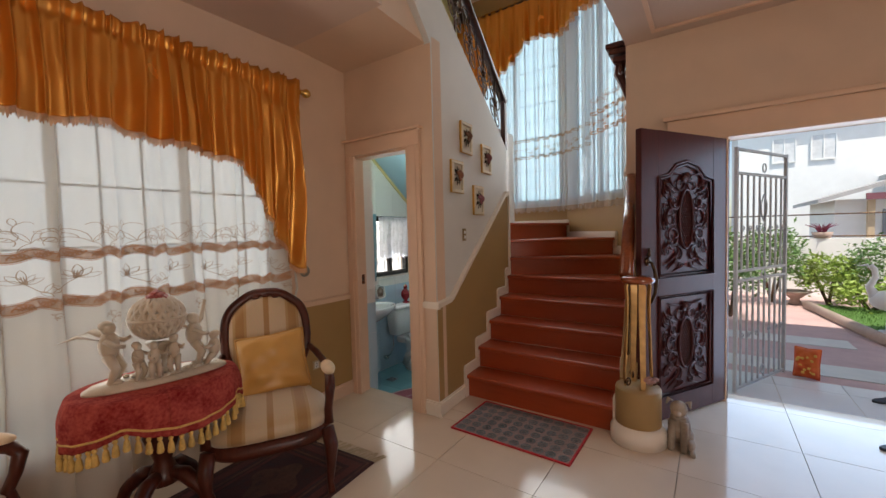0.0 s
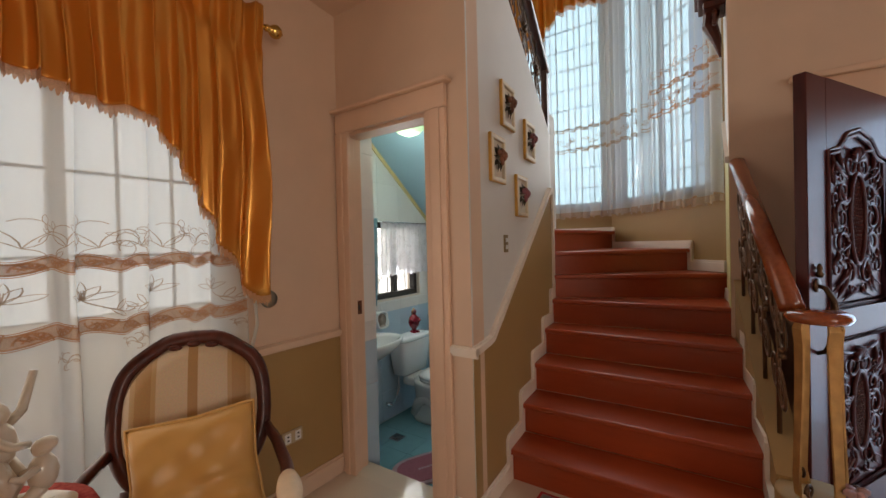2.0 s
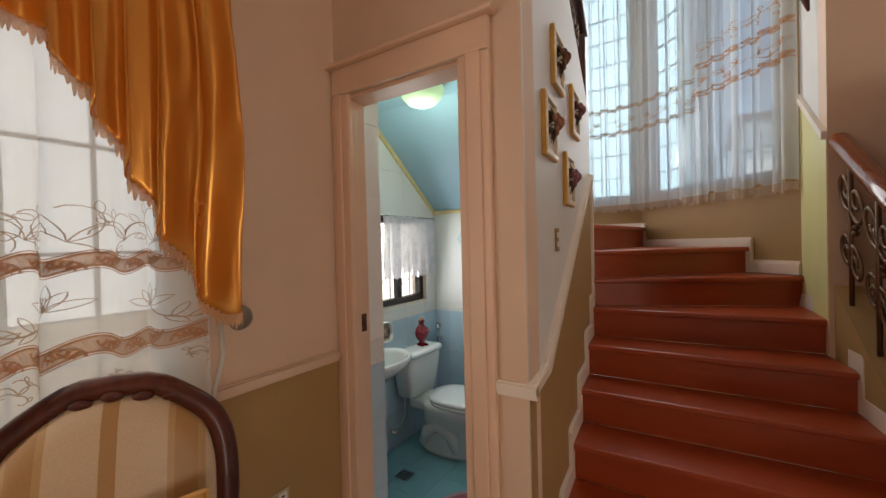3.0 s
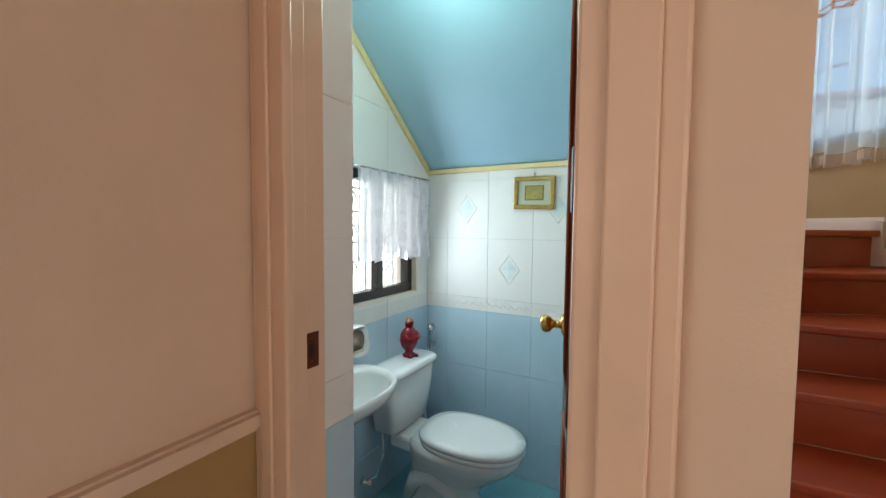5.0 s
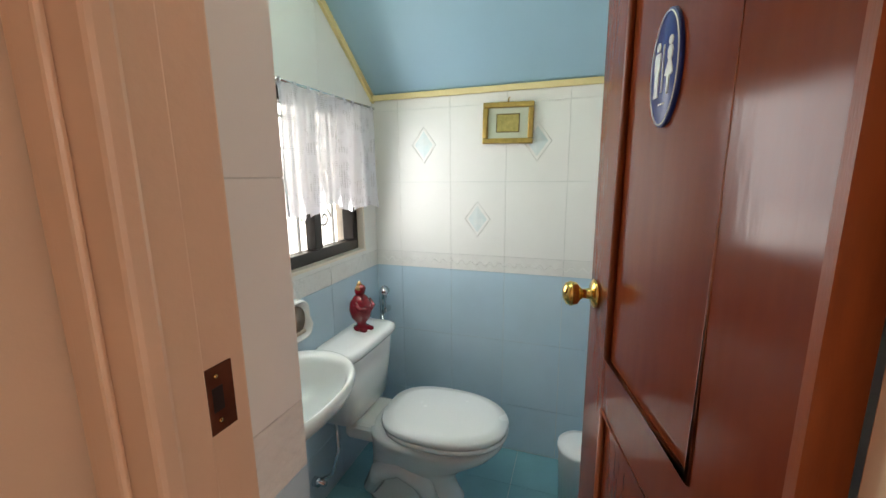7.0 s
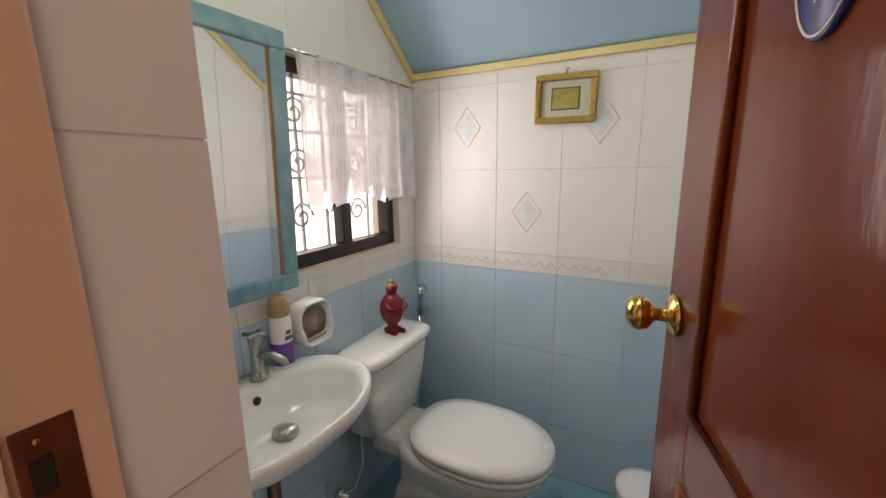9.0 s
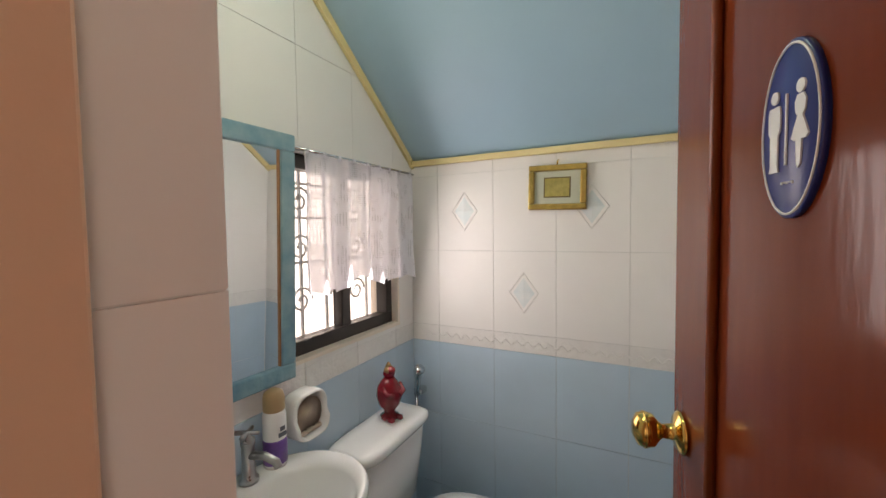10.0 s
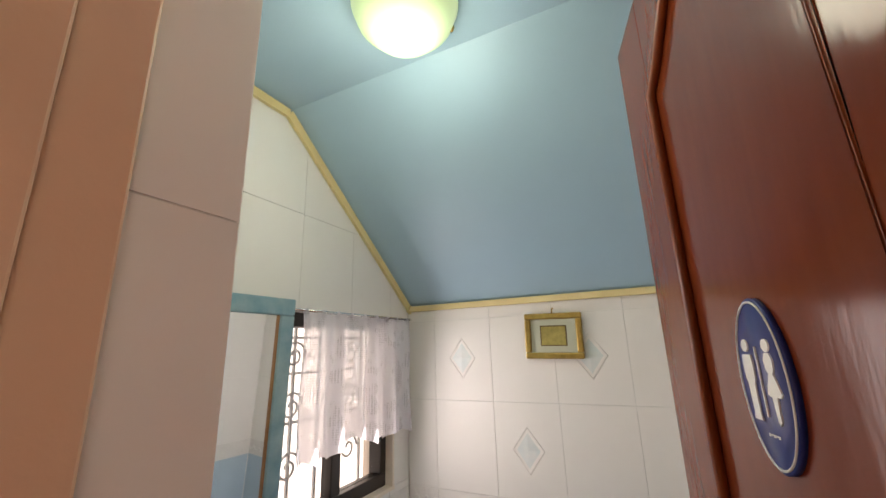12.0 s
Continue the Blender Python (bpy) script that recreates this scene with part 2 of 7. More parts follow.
def put_tube(bm, pts, r, n=8, flat=1.0, closed=False):
    """A round or flattened bar along points; r may be a number or one per point."""
    pts = [Vector(p) for p in pts]
    k, rings, up = len(pts), [], None
    for i, p in enumerate(pts):
        a = pts[(i - 1) % k] if (closed or i) else p
        b = pts[(i + 1) % k] if (closed or i < k - 1) else p
        d = (b - a).normalized() if (b - a).length > 1e-9 else Vector((0, 0, 1))
        if up is None:
            up = Vector((0, 0, 1)) if abs(d.z) < 0.9 else Vector((1, 0, 0))
        s = d.cross(up)
        s = s.normalized() if s.length > 1e-6 else d.orthogonal().normalized()
        up = s.cross(d).normalized()
        rr = r[i] if isinstance(r, (list, tuple)) else r
        rings.append([bm.verts.new(p + s * math.cos(t) * rr + up * math.sin(t) * rr * flat) for t in (2 * math.pi * j / n for j in range(n))])
    for i in range(k if closed else k - 1):
        q, w = rings[i], rings[(i + 1) % k]
        for j in range(n):
            bm.faces.new((q[j], q[(j + 1) % n], w[(j + 1) % n], w[j]))
    if not closed:
        bm.faces.new(rings[0][::-1])
        bm.faces.new(rings[-1])


def tube(name, pts, r, material, parent=None, n=8, flat=1.0, closed=False, label=""):
    bm = bmesh.new()
    put_tube(bm, pts, r, n, flat, closed)
    return part(name, bm, material, parent, label, True)


def put_lathe(bm, profile, at=(0, 0, 0), n=24, sx=1.0, sy=1.0, m=None):
    m = m or Matrix.Translation(at)
    rings = []
    for r, z in profile:
        if r < 1e-6:
            rings.append([bm.verts.new(m @ Vector((0, 0, z)))])
        else:
            rings.append([bm.verts.new(m @ Vector((r * sx * math.cos(2 * math.pi * j / n), r * sy * math.sin(2 * math.pi * j / n), z))) for j in range(n)])
    for q, w in zip(rings, rings[1:]):
        for j in range(n):
            a, b = (q[j % len(q)], q[(j + 1) % len(q)]), (w[j % len(w)], w[(j + 1) % len(w)])
            f = [a[0]] + ([a[1]] if len(q) > 1 else []) + ([b[1]] if len(w) > 1 else []) + [b[0]]
            if len(f) > 2:
                bm.faces.new(f)
    for q in (rings[0], rings[-1]):
        if len(q) > 2:
            bm.faces.new(q)


def lathe(name, profile, material, parent=None, at=(0, 0, 0), n=24, sx=1.0, sy=1.0, m=None, label=""):
    bm = bmesh.new()
    put_lathe(bm, profile, at, n, sx, sy, m)
    return part(name, bm, material, parent, label, True)


def put_blob(bm, at, r, sx=1.0, sy=1.0, sz=1.0, n=2, m=None):
    bmesh.ops.create_icosphere(bm, subdivisions=n, radius=r, matrix=(m or Matrix()) @ Matrix.Translation(at) @ Matrix.Diagonal((sx, sy, sz, 1)))


def sheet(name, fn, nu, nv, material, parent=None, label="", thick=0.0):
    verts = [fn(i / nu, j / nv) for j in range(nv + 1) for i in range(nu + 1)]
    w = nu + 1
    ob = mesh(name, verts, [(j * w + i, j * w + i + 1, (j + 1) * w + i + 1, (j + 1) * w + i) for j in range(nv) for i in range(nu)], material, parent, True)
    if thick:
        ob.modifiers.new("thickness", "SOLIDIFY").thickness = thick
    return tagged(ob, label)


def structure(ob, label, category):
    return tagged(ob, label, category, "", "structure")


def clip(poly, a, b, c):
    """The part of a polygon where a*u + b*v <= c."""
    out = []
    for (p, q) in zip(poly, poly[1:] + poly[:1]):
        dp, dq = a * p[0] + b * p[1] - c, a * q[0] + b * q[1] - c
        if dp <= 0:
            out.append(p)
        if dp * dq < 0:
            t = dp / (dp - dq)
            out.append((p[0] + t * (q[0] - p[0]), p[1] + t * (q[1] - p[1])))
    return out


def cut_out(r, w):
    """The pieces of the rectangle r (u0, u1, v0, v1) outside the rectangle w."""
    u0, u1, v0, v1 = r
    a0, a1, b0, b1 = max(u0, w[0]), min(u1, w[1]), max(v0, w[2]), min(v1, w[3])
    if a0 >= a1 or b0 >= b1:
        return [r]
    return [q for q in ((u0, u1, v0, b0), (u0, u1, b1, v1), (u0, a0, b0, b1), (a1, u1, b0, b1)) if q[1] - q[0] > 0.008 and q[3] - q[2] > 0.008]


# ---- the rooms ----
LX, DY, PX = -3.15, 3.05, -2.25          # sitting-room wall, toilet-door wall, stair wall
FY, CX = 4.45, -1.21                      # entrance wall and its corner at the stair
RISE = 0.18
SKEW = 0.065                              # the stair wall runs a little off square


def stair_x(y):
    return PX - SKEW * (y - 3.05)


def on_stair(u, v, w):
    return (stair_x(u) + w, u, v)


BX, BY, BR, BFLOOR = -3.70, 4.66, -2.40, -0.20   # toilet: window wall, back wall, stair side, floor
BCEIL, SLOPE_Y, SLOPE_Z = 2.25, 3.86, 1.62
# walls of the sitting room
wall_left = structure(boxes("wall_left", [((LX - .2, -2.6, 0), (LX, 0.1, 2.74)), ((LX - .2, 0.1, 0), (LX, 2.42, 0.35)), ((LX - .2, 0.1, 2.3), (LX, 2.42, 2.74)), ((LX - .2, 2.42, 0), (LX, 3.17, 2.74))], CREAM), "cream painted wall with a tall window opening", "wall")
structure(boxes("dado_left", [((LX, 2.44, 0.1), (LX + .004, 3.045, 0.815))], TAN), "tan painted dado below the chair rail", "dado")
structure(boxes("wall_door", [((LX, DY, 0), (-3.12, DY + .12, 2.75)), ((-2.42, DY, 0), (PX - .001, DY + .12, 2.75)), ((-3.12, DY, 2.03), (-2.42, DY + .12, 2.75))], CREAM), "cream painted wall round the toilet door", "wall")
WALLTOP = [(3.052, 0.0), (4.47, 0.0), (4.47, 2.205), (2.2, 3.79), (2.2, 3.62), (3.052, 2.70)]
structure(prism("wall_stair", WALLTOP, on_stair, -.055, 0, GREYCREAM), "pale wall under the upper flight of stairs", "wall")
DADO = [(3.06, 0.09), (3.49, 0.09), (4.47, 0.75), (4.47, 1.76), (4.40, 1.72), (3.25, 0.845), (3.06, 0.82)]
structure(prism("dado_stair", DADO, on_stair, 0, .004, TAN), "tan dado rising along the stairs", "dado")
structure(boxes("wall_entrance", [((CX, FY, 0), (-.52, FY + .15, 2.9)), ((-.52, FY, 2.02), (.95, FY + .15, 2.9)), ((.95, FY, 0), (3.0, FY + .15, 2.9))], CREAM), "cream painted wall round the front door", "wall")
structure(boxes("wall_right", [((3.0, -2.6, 0), (3.15, -1.7, 2.9)), ((3.0, .7, 0), (3.15, FY + .15, 2.9)), ((3.0, -1.7, 0), (3.15, .7, .75)), ((3.0, -1.7, 2.25), (3.15, .7, 2.9))], CREAM), "plain cream wall", "wall")
structure(box("wall_behind", (LX - .2, -2.75, 0), (3.15, -2.6, 2.9), CREAM), "plain cream wall", "wall")
structure(box("ceiling", (LX - .2, -2.75, 2.74), (PX, 2.56, 2.84), CEIL), "smooth ceiling over the sitting room", "ceiling")
structure(box("ceiling_entrance", (CX, -2.75, 2.9), (3.15, FY + .15, 3.0), CEIL), "smooth ceiling over the entrance", "ceiling")
structure(box("ceiling_middle", (PX, -2.75, 2.85), (CX, 2.2, 3.0), CEIL), "smooth ceiling", "ceiling")
structure(prism("stair_soffit", [(3.17, 2.70), (2.55, 2.745), (2.2, 3.2), (2.2, 3.72)], on_x, LX - .2, PX - .045, CREAM), "sloping underside of the upper flight", "soffit")
structure(boxes("ceiling_moulding", [((-1.0, 4.28, 2.885), (2.2, 4.31, 2.9)), ((-1.0, 2.0, 2.885), (-.97, 4.28, 2.9))], PEACHTRIM), "thin raised ceiling moulding", "moulding")

# stairwell: side wall, slanting wall with window, back wall with window, upper ceiling
structure(box("wall_stair_side", (CX, FY + .15, 0), (CX + .15, 5.01, 5.4), GREYCREAM), "pale stairwell wall over a yellow-green dado", "wall")
structure(prism("dado_stair_side", [(FY + .004, .9), (4.995, .9), (4.995, 2.15), (FY + .004, 1.80)], on_x, CX - .004, CX, YELLOWWALL), "yellow-green dado of the stairwell wall", "dado")
structure(prism("chair_rail_stair_side", [(FY + .004, 1.80), (4.995, 2.15), (4.995, 2.19), (FY + .004, 1.84)], on_x, CX - .022, CX, TRIM), "white sloping chair rail of the stairwell", "chair rail")
structure(box("wall_upper_front", (CX, 2.3, 3.0), (CX + .15, FY + .15, 5.4), GREYCREAM), "upper stairwell wall", "wall")
structure(box("wall_upper_near", (-3.9, 2.2, 3.72), (PX, 2.3, 5.4), GREYCREAM), "upper stairwell wall", "wall")
structure(box("wall_upper_middle", (PX, 2.2, 2.9), (CX + .15, 2.3, 5.4), GREYCREAM), "upper stairwell wall", "wall")
structure(box("wall_upper_left", (-3.95, 2.3, 3.7), (-3.8, 6.2, 5.4), YELLOWWALL), "upper stairwell wall", "wall")
structure(box("ceiling_stairwell", (-3.8, 2.3, 4.75), (CX, 5.97, 4.85), CEIL), "white stairwell ceiling", "ceiling")
DIAG = Matrix.Translation((CX, 5.0, 0)) @ pose(0, 0, 0, 0, 0, 135)    # x runs along the slanting wall, y out of the room is negative
bm = bmesh.new()
for lo, hi in [((0, -.15, 0), (1.4, 0, 1.72)), ((0, -.15, 1.72), (.12, 0, 5.4)), ((1.30, -.15, 1.72), (1.4, 0, 5.4)), ((.12, -.15, 4.5), (1.30, 0, 5.4))]:
    put_box(bm, lo, hi, 0, DIAG)
structure(part("wall_stair_slant", bm, TAN), "tan wall under the stair window", "wall")
structure(boxes("wall_stair_back", [((-3.9, 5.97, 0), (-2.18, 6.12, 1.72)), ((-2.24, 5.97, 1.72), (-2.18, 6.12, 5.4)), ((-3.9, 5.97, 4.5), (-2.18, 6.12, 5.4)), ((-3.9, 5.97, 1.72), (-3.6, 6.12, 5.4))], TAN), "tan wall under the stair window", "wall")

# floor
structure(boxes("floor", [((LX - .2, -2.75, -.06), (3.15, DY + .02, -.008)), ((PX - .12, DY + .02, -.06), (3.15, FY + .6, -.008))], GROUT), "cream glossy tiled floor", "floor")
structure(box("subfloor_stair", (PX - .1, FY, -.06), (CX, 6.2, -.01), GROUT), "floor under the stairs", "floor")


def moulding(name, path, h, d, place, material=TRIM):
    """A two-step moulding along a path (u, v) of a wall; place(u, v, w) with w out of the wall."""
    bm = bmesh.new()
    for (a, b) in zip(path, path[1:]):
        t = Vector((b[0] - a[0], b[1] - a[1])).normalized()
        nrm = Vector((-t.y, t.x))
        for lo, hi, dd in ((-h / 2, h / 2, d * .55), (-h * .22, h * .38, d)):
            q = [Vector(a) + nrm * lo, Vector(b) + nrm * lo, Vector(b) + nrm * hi, Vector(a) + nrm * hi]
            put_prism(bm, [tuple(p) for p in q], place, 0.0, dd)
    return part(name, bm, material)


def off_left(u, v, w):
    return (LX + w, u, v)


def off_stair(u, v, w):
    return (stair_x(u) + w, u, v)


def off_door(u, v, w):
    return (u, DY - w, v)


structure(moulding("chair_rail_left", [(2.44, .835), (3.045, .835)], .045, .03, off_left, CREAM), "cream chair rail", "chair rail")
structure(moulding("chair_rail_stair", [(3.045, .825), (3.25, .845), (4.40, 1.73), (4.47, 1.73)], .05, .03, off_stair), "white chair rail climbing the stairs", "chair rail")
structure(moulding("chair_rail_door", [(-2.36, .825), (-2.216, .825)], .05, .025, off_door), "white chair rail end", "chair rail")
structure(box("wall_end_trim", (stair_x(4.47) - .065, 4.47, .8), (stair_x(4.47) + .02, 4.495, 1.76), TRIM), "white end trim of the stair wall", "trim")
structure(moulding("baseboard_left", [(2.44, .055), (3.045, .055)], .11, .02, off_left, CREAM), "cream baseboard", "baseboard")
structure(moulding("baseboard_door", [(-2.36, .055), (-2.221, .055)], .11, .02, off_door), "white baseboard", "baseboard")
structure(moulding("baseboard_stair", [(3.045, .055), (3.47, .055)], .11, .025, off_stair), "white baseboard", "baseboard")
structure(moulding("baseboard_entrance", [(CX, .055), (-.9, .055)], .11, .02, lambda u, v, w: (u, FY - w, v)), "white baseboard", "baseboard")

# toilet door casing, jambs
casing = structure(box("door_casing", (-3.145, DY - .025, 0), (-3.04, DY, 2.0), PEACHTRIM, bevel=.006), "peach painted door casing with a moulded head", "door casing")
box("casing_side", (-2.487, DY - .025, 0), (-2.36, DY, 2.0), PEACHTRIM, casing, .006)
box("casing_bead", (-3.115, DY - .034, 0), (-3.08, DY - .025, 2.0), PEACHTRIM, casing, .004)
box("casing_bead", (-2.45, DY - .034, 0), (-2.39, DY - .025, 2.0), PEACHTRIM, casing, .004)
box("casing_head", (-3.135, DY - .03, 2.0), (-2.36, DY, 2.115), PEACHTRIM, casing, .006)
box("casing_cap", (-3.15, DY - .06, 2.115), (-2.33, DY, 2.135), PEACHTRIM, casing, .008)
box("jamb", (-3.12, DY + .002, -.1), (-3.075, DY + .115, 2.03), PEACHTRIM, casing, .004)
box("jamb", (-2.474, DY + .002, -.1), (-2.42, DY + .115, 2.03), PEACHTRIM, casing, .004)
box("door_stop", (-3.075, DY + .004, -.1), (-3.063, DY + .05, 1.985), PEACHTRIM, casing, .003)
box("jamb_head", (-3.075, DY + .002, 1.985), (-2.474, DY + .115, 2.029), PEACHTRIM, casing, .004)
box("threshold", (-3.10, DY - .01, -.21), (-2.44, DY + .14, -.004), MARBLE, casing)

# front door casing
fcas = structure(box("front_door_casing", (-.9, FY - .03, 2.02), (1.3, FY, 2.2), PEACHTRIM, bevel=.006), "painted front door casing with a projecting cap", "door casing")
box("casing_cap", (-.93, FY - .06, 2.2), (1.33, FY, 2.235), PEACHTRIM, fcas, .008)
box("casing_side", (-.62, FY - .03, 0), (-.50, FY, 2.02), PEACHTRIM, fcas, .006)
box("casing_side", (.93, FY - .03, 0), (1.1, FY, 2.02), PEACHTRIM, fcas, .006)

# stairs: riser lines from the stair wall to the open side
RISERS = [((-2.27, 3.49), (-1.12, 3.49)), ((-2.28, 3.71), (-1.12, 3.735)), ((-2.29, 3.95), (-1.14, 3.98)), ((-2.305, 4.20), (-1.17, 4.22)), ((-2.32, 4.417), (-1.205, 4.52)),
          ((-2.335, 4.50), (-1.215, 4.98)), ((-2.35, 4.515), (-1.455, 5.23)), ((-2.365, 4.53), (-2.17, 5.95))]
stairs = empty("staircase", "varnished red wooden stairs with winding upper steps", "staircase")
for i, (a, b) in enumerate(RISERS):
    z = RISE * (i + 1)
    a, b = Vector(a), Vector(b)
    n = Vector(((b - a).y, -(b - a).x)).normalized()
    q = [a, b, b - n * .025, a - n * .025]
    prism("riser", [tuple(p) for p in q], on_z, z - RISE, z - .03, REDWOOD, stairs)
    if i + 1 < len(RISERS):
        c, d = (Vector(p) for p in RISERS[i + 1])
        poly = [a + n * .03, b + n * .03] + [d, c]
    else:
        poly = [a + n * .03, b + n * .03, Vector((-2.2, 5.96)), Vector((-3.7, 5.96)), Vector((-3.7, 4.8)), Vector((-2.385, 4.8)), Vector((-2.385, 4.53))]
    prism("tread", [tuple(p) for p in poly], on_z, z - .032, z, REDWOOD, stairs, bevel=.008)

# stepped skirting on both sides of the stairs and along the slanting wall
for side in (0, 1):
    up, low = [(RISERS[0][side][1] - .055, 0.0)], [(RISERS[0][side][1], 0.0)]
    for i in range(5):
        y0, y1, z = RISERS[i][side][1], RISERS[i + 1][side][1], RISE * (i + 1)
        up += [(y0 - .055, z + .06), (y0 - .035, z + .08), (y1 - .055, z + .08)]
        low += [(y0, z), (y1, z)]
    outline = up + low[::-1]
    if side == 0:
        structure(prism("skirting_stair", outline, on_stair, 0, .022, TRIM), "white stepped skirting along the stair wall", "skirting")
    else:
        structure(prism("skirting_open_side", outline, lambda u, v, w: (-1.115 - max(0, u - 3.7) * .08 + w, u, v), -.015, .01, TRIM), "white stepped skirting on the open side", "skirting")
bm = bmesh.new()
for x0, x1, z in ((0, .345, 1.17), (.345, 1.36, 1.325)):
    for dz, th in ((0, .018), (-.018, .028)):
        put_box(bm, (x0 - (.04 if x0 else 0), 0, z - .085), (x1, th, z + dz), 0, DIAG)
        put_box(bm, (x1 - .045, 0, z - .085), (x1, th, z + .15 + dz), 0, DIAG)
structure(part("skirting_winder", bm, TRIM), "white stepped skirting round the winding steps", "skirting")
structure(box("skirting_back", (-3.7, 5.945, 1.40), (-2.16, 5.97, 1.485), TRIM), "white skirting", "skirting")

# knee wall on the open side
def by_knee(u, v, w):
    return (-1.10 - max(0, u - 3.6) * .11 + w, u, v)


structure(prism("knee_wall", [(3.56, 0.0), (4.44, 0.0), (4.44, 1.05), (3.56, 0.345)], by_knee, 0.0, .09, TAN), "low tan wall beside the stairs", "wall")
structure(prism("knee_wall_cap", [(3.54, .335), (3.54, .36), (4.44, 1.08), (4.44, 1.055)], by_knee, -.006, .10, TAN), "tan cap of the low stair wall", "trim")

# toilet shell
structure(boxes("wall_toilet_window", [((BX - .15, 3.29, -.25), (BX, 3.90, 2.4)), ((BX - .15, 4.53, -.25), (BX, 4.8, 2.4)), ((BX - .15, 3.90, -.25), (BX, 4.53, .865)), ((BX - .15, 3.90, 1.55), (BX, 4.53, 2.4))], PALEGROUT), "white and blue tiled toilet wall with a window", "wall")
structure(box("wall_toilet_back", (BX, BY, -.25), (BR, BY + .12, 2.4), PALEGROUT), "white and blue tiled toilet back wall", "wall")
structure(box("wall_toilet_pier", (BX - .15, DY + .12, -.25), (-3.105, 3.292, 2.4), PALEGROUT), "tiled wall end beside the toilet door", "wall")
structure(box("wall_toilet_right", (BR - .01, DY + .12, -.25), (BR, BY, 2.4), WHITETILE), "tiled toilet wall behind the door", "wall")
structure(box("floor_toilet", (BX, DY + .12, -.26), (BR, BY, BFLOOR - .006), PALEGROUT), "teal tiled toilet floor, one step down", "floor")
structure(box("ceiling_toilet", (BX, DY + .12, BCEIL), (BR, SLOPE_Y, BCEIL + .08), BLUEPAINT), "blue painted flat ceiling", "ceiling")
structure(prism("ceiling_toilet_slope", [(SLOPE_Y, BCEIL), (BY, SLOPE_Z), (BY, SLOPE_Z + .1), (SLOPE_Y, BCEIL + .08)], on_x, BX, BR, BLUEPAINT), "blue sloping ceiling under the stairs", "ceiling")
tr = structure(box("trim_toilet", (BX, BY - .02, SLOPE_Z - .03), (BR - .01, BY - .006, SLOPE_Z - .002), YELLOWTRIM, bevel=.004), "pale yellow ceiling trim", "trim")
sl = (BCEIL - SLOPE_Z) / (BY - SLOPE_Y)
prism("trim_strip", [(SLOPE_Y, BCEIL - .004), (BY, SLOPE_Z - .004), (BY, SLOPE_Z - .04), (SLOPE_Y - .015, BCEIL - .035)], on_x, BX + .006, BX + .02, YELLOWTRIM, tr)
prism("trim_strip", [(SLOPE_Y, BCEIL - .004), (BY, SLOPE_Z - .004), (BY, SLOPE_Z - .04), (SLOPE_Y - .015, BCEIL - .035)], on_x, BR - .03, BR - .016, YELLOWTRIM, tr)
box("trim_strip", (BX + .006, 3.29, BCEIL - .035), (BX + .02, SLOPE_Y - .01, BCEIL - .004), YELLOWTRIM, tr)

# roof and ground
structure(box("roof", (-4.2, -2.9, 5.5), (3.3, 6.3, 5.62), GREYCREAM), "flat roof over the house", "roof")
structure(box("ground", (-400, -400, -.3), (400, 400, -.25), mat("soil", (0.16, 0.12, 0.08), 0.9, var=0.3, scale=2)), "ground round the house", "ground")

# ---- sitting room things ----
def window_unit(name, label, width, height, cols, rows, m, material, pane_split=2, grille=None):
    """A window in its own plane: x across, z up, frame, mullions, panes and a grille outside."""
    w = structure(empty(name, label, "window", m), label, "window")
    for lo, hi in (((0, -.03, 0), (width, .03, .05)), ((0, -.03, height - .05), (width, .03, height)), ((0, -.03, .05), (.05, .03, height - .05)), ((width - .05, -.03, .05), (width, .03, height - .05))):
        box("window_frame", lo, hi, material, w, .004)
    for i in range(1, pane_split):
        x = width * i / pane_split
        box("mullion", (x - .025, -.025, .05), (x + .025, .025, height - .05), material, w, .004)
    for i in range(pane_split):
        x0, x1 = width * i / pane_split + .03, width * (i + 1) / pane_split - .03
        p = box("pane", (x0, -.004, .05), (x1, .004, height - .05), PANE, w)
        p.visible_shadow = False
    for i in range(1, cols):
        box("grille_bar", (width * i / cols - .006, .045, 0), (width * i / cols + .006, .057, height), grille or material, w)
    for i in range(1, rows):
        box("grille_bar", (0, .057, height * i / rows - .006), (width, .069, height * i / rows + .006), grille or material, w)
    return w


WHITEFRAME = mat("white_window_enamel", (0.7, 0.7, 0.68), 0.35, var=0.05, scale=10)
GREYFRAME = mat("grey_window_enamel", (0.33, 0.38, 0.40), 0.4, var=0.1, scale=10)
window_unit("window_1", "tall white window with a plain grille behind sheers", 2.32, 1.95, 12, 6, Matrix.Translation((LX - .1, .1, .35)) @ pose(0, 0, 0, 0, 0, 90), WHITEFRAME, 4, GREYFRAME)
window_unit("window_2", "stairwell window with grille behind sheers", 1.36, 2.78, 10, 12, Matrix.Translation((-3.6, 6.04, 1.72)), GREYFRAME, 2)
window_unit("window_3", "slanting stairwell window with grille behind sheers", 1.18, 2.78, 9, 12, DIAG @ Matrix.Translation((1.30, -.07, 1.72)) @ pose(0, 0, 0, 0, 0, 180), GREYFRAME, 2)

window_unit("window_5", "wide white side window", 2.4, 1.5, 9, 5, Matrix.Translation((3.08, .7, .75)) @ pose(0, 0, 0, 0, 0, -90), WHITEFRAME, 4, GREYFRAME)


def fold(s, seed=0.0):
    """Depth of curtain folds at s metres along the rod."""
    return .012 * math.sin(s * 61 + seed + .9 * math.sin(s * 7)) + .014 * math.sin(s * 31 + 1 + seed) + .010 * math.sin(s * 19 + .7 + seed)


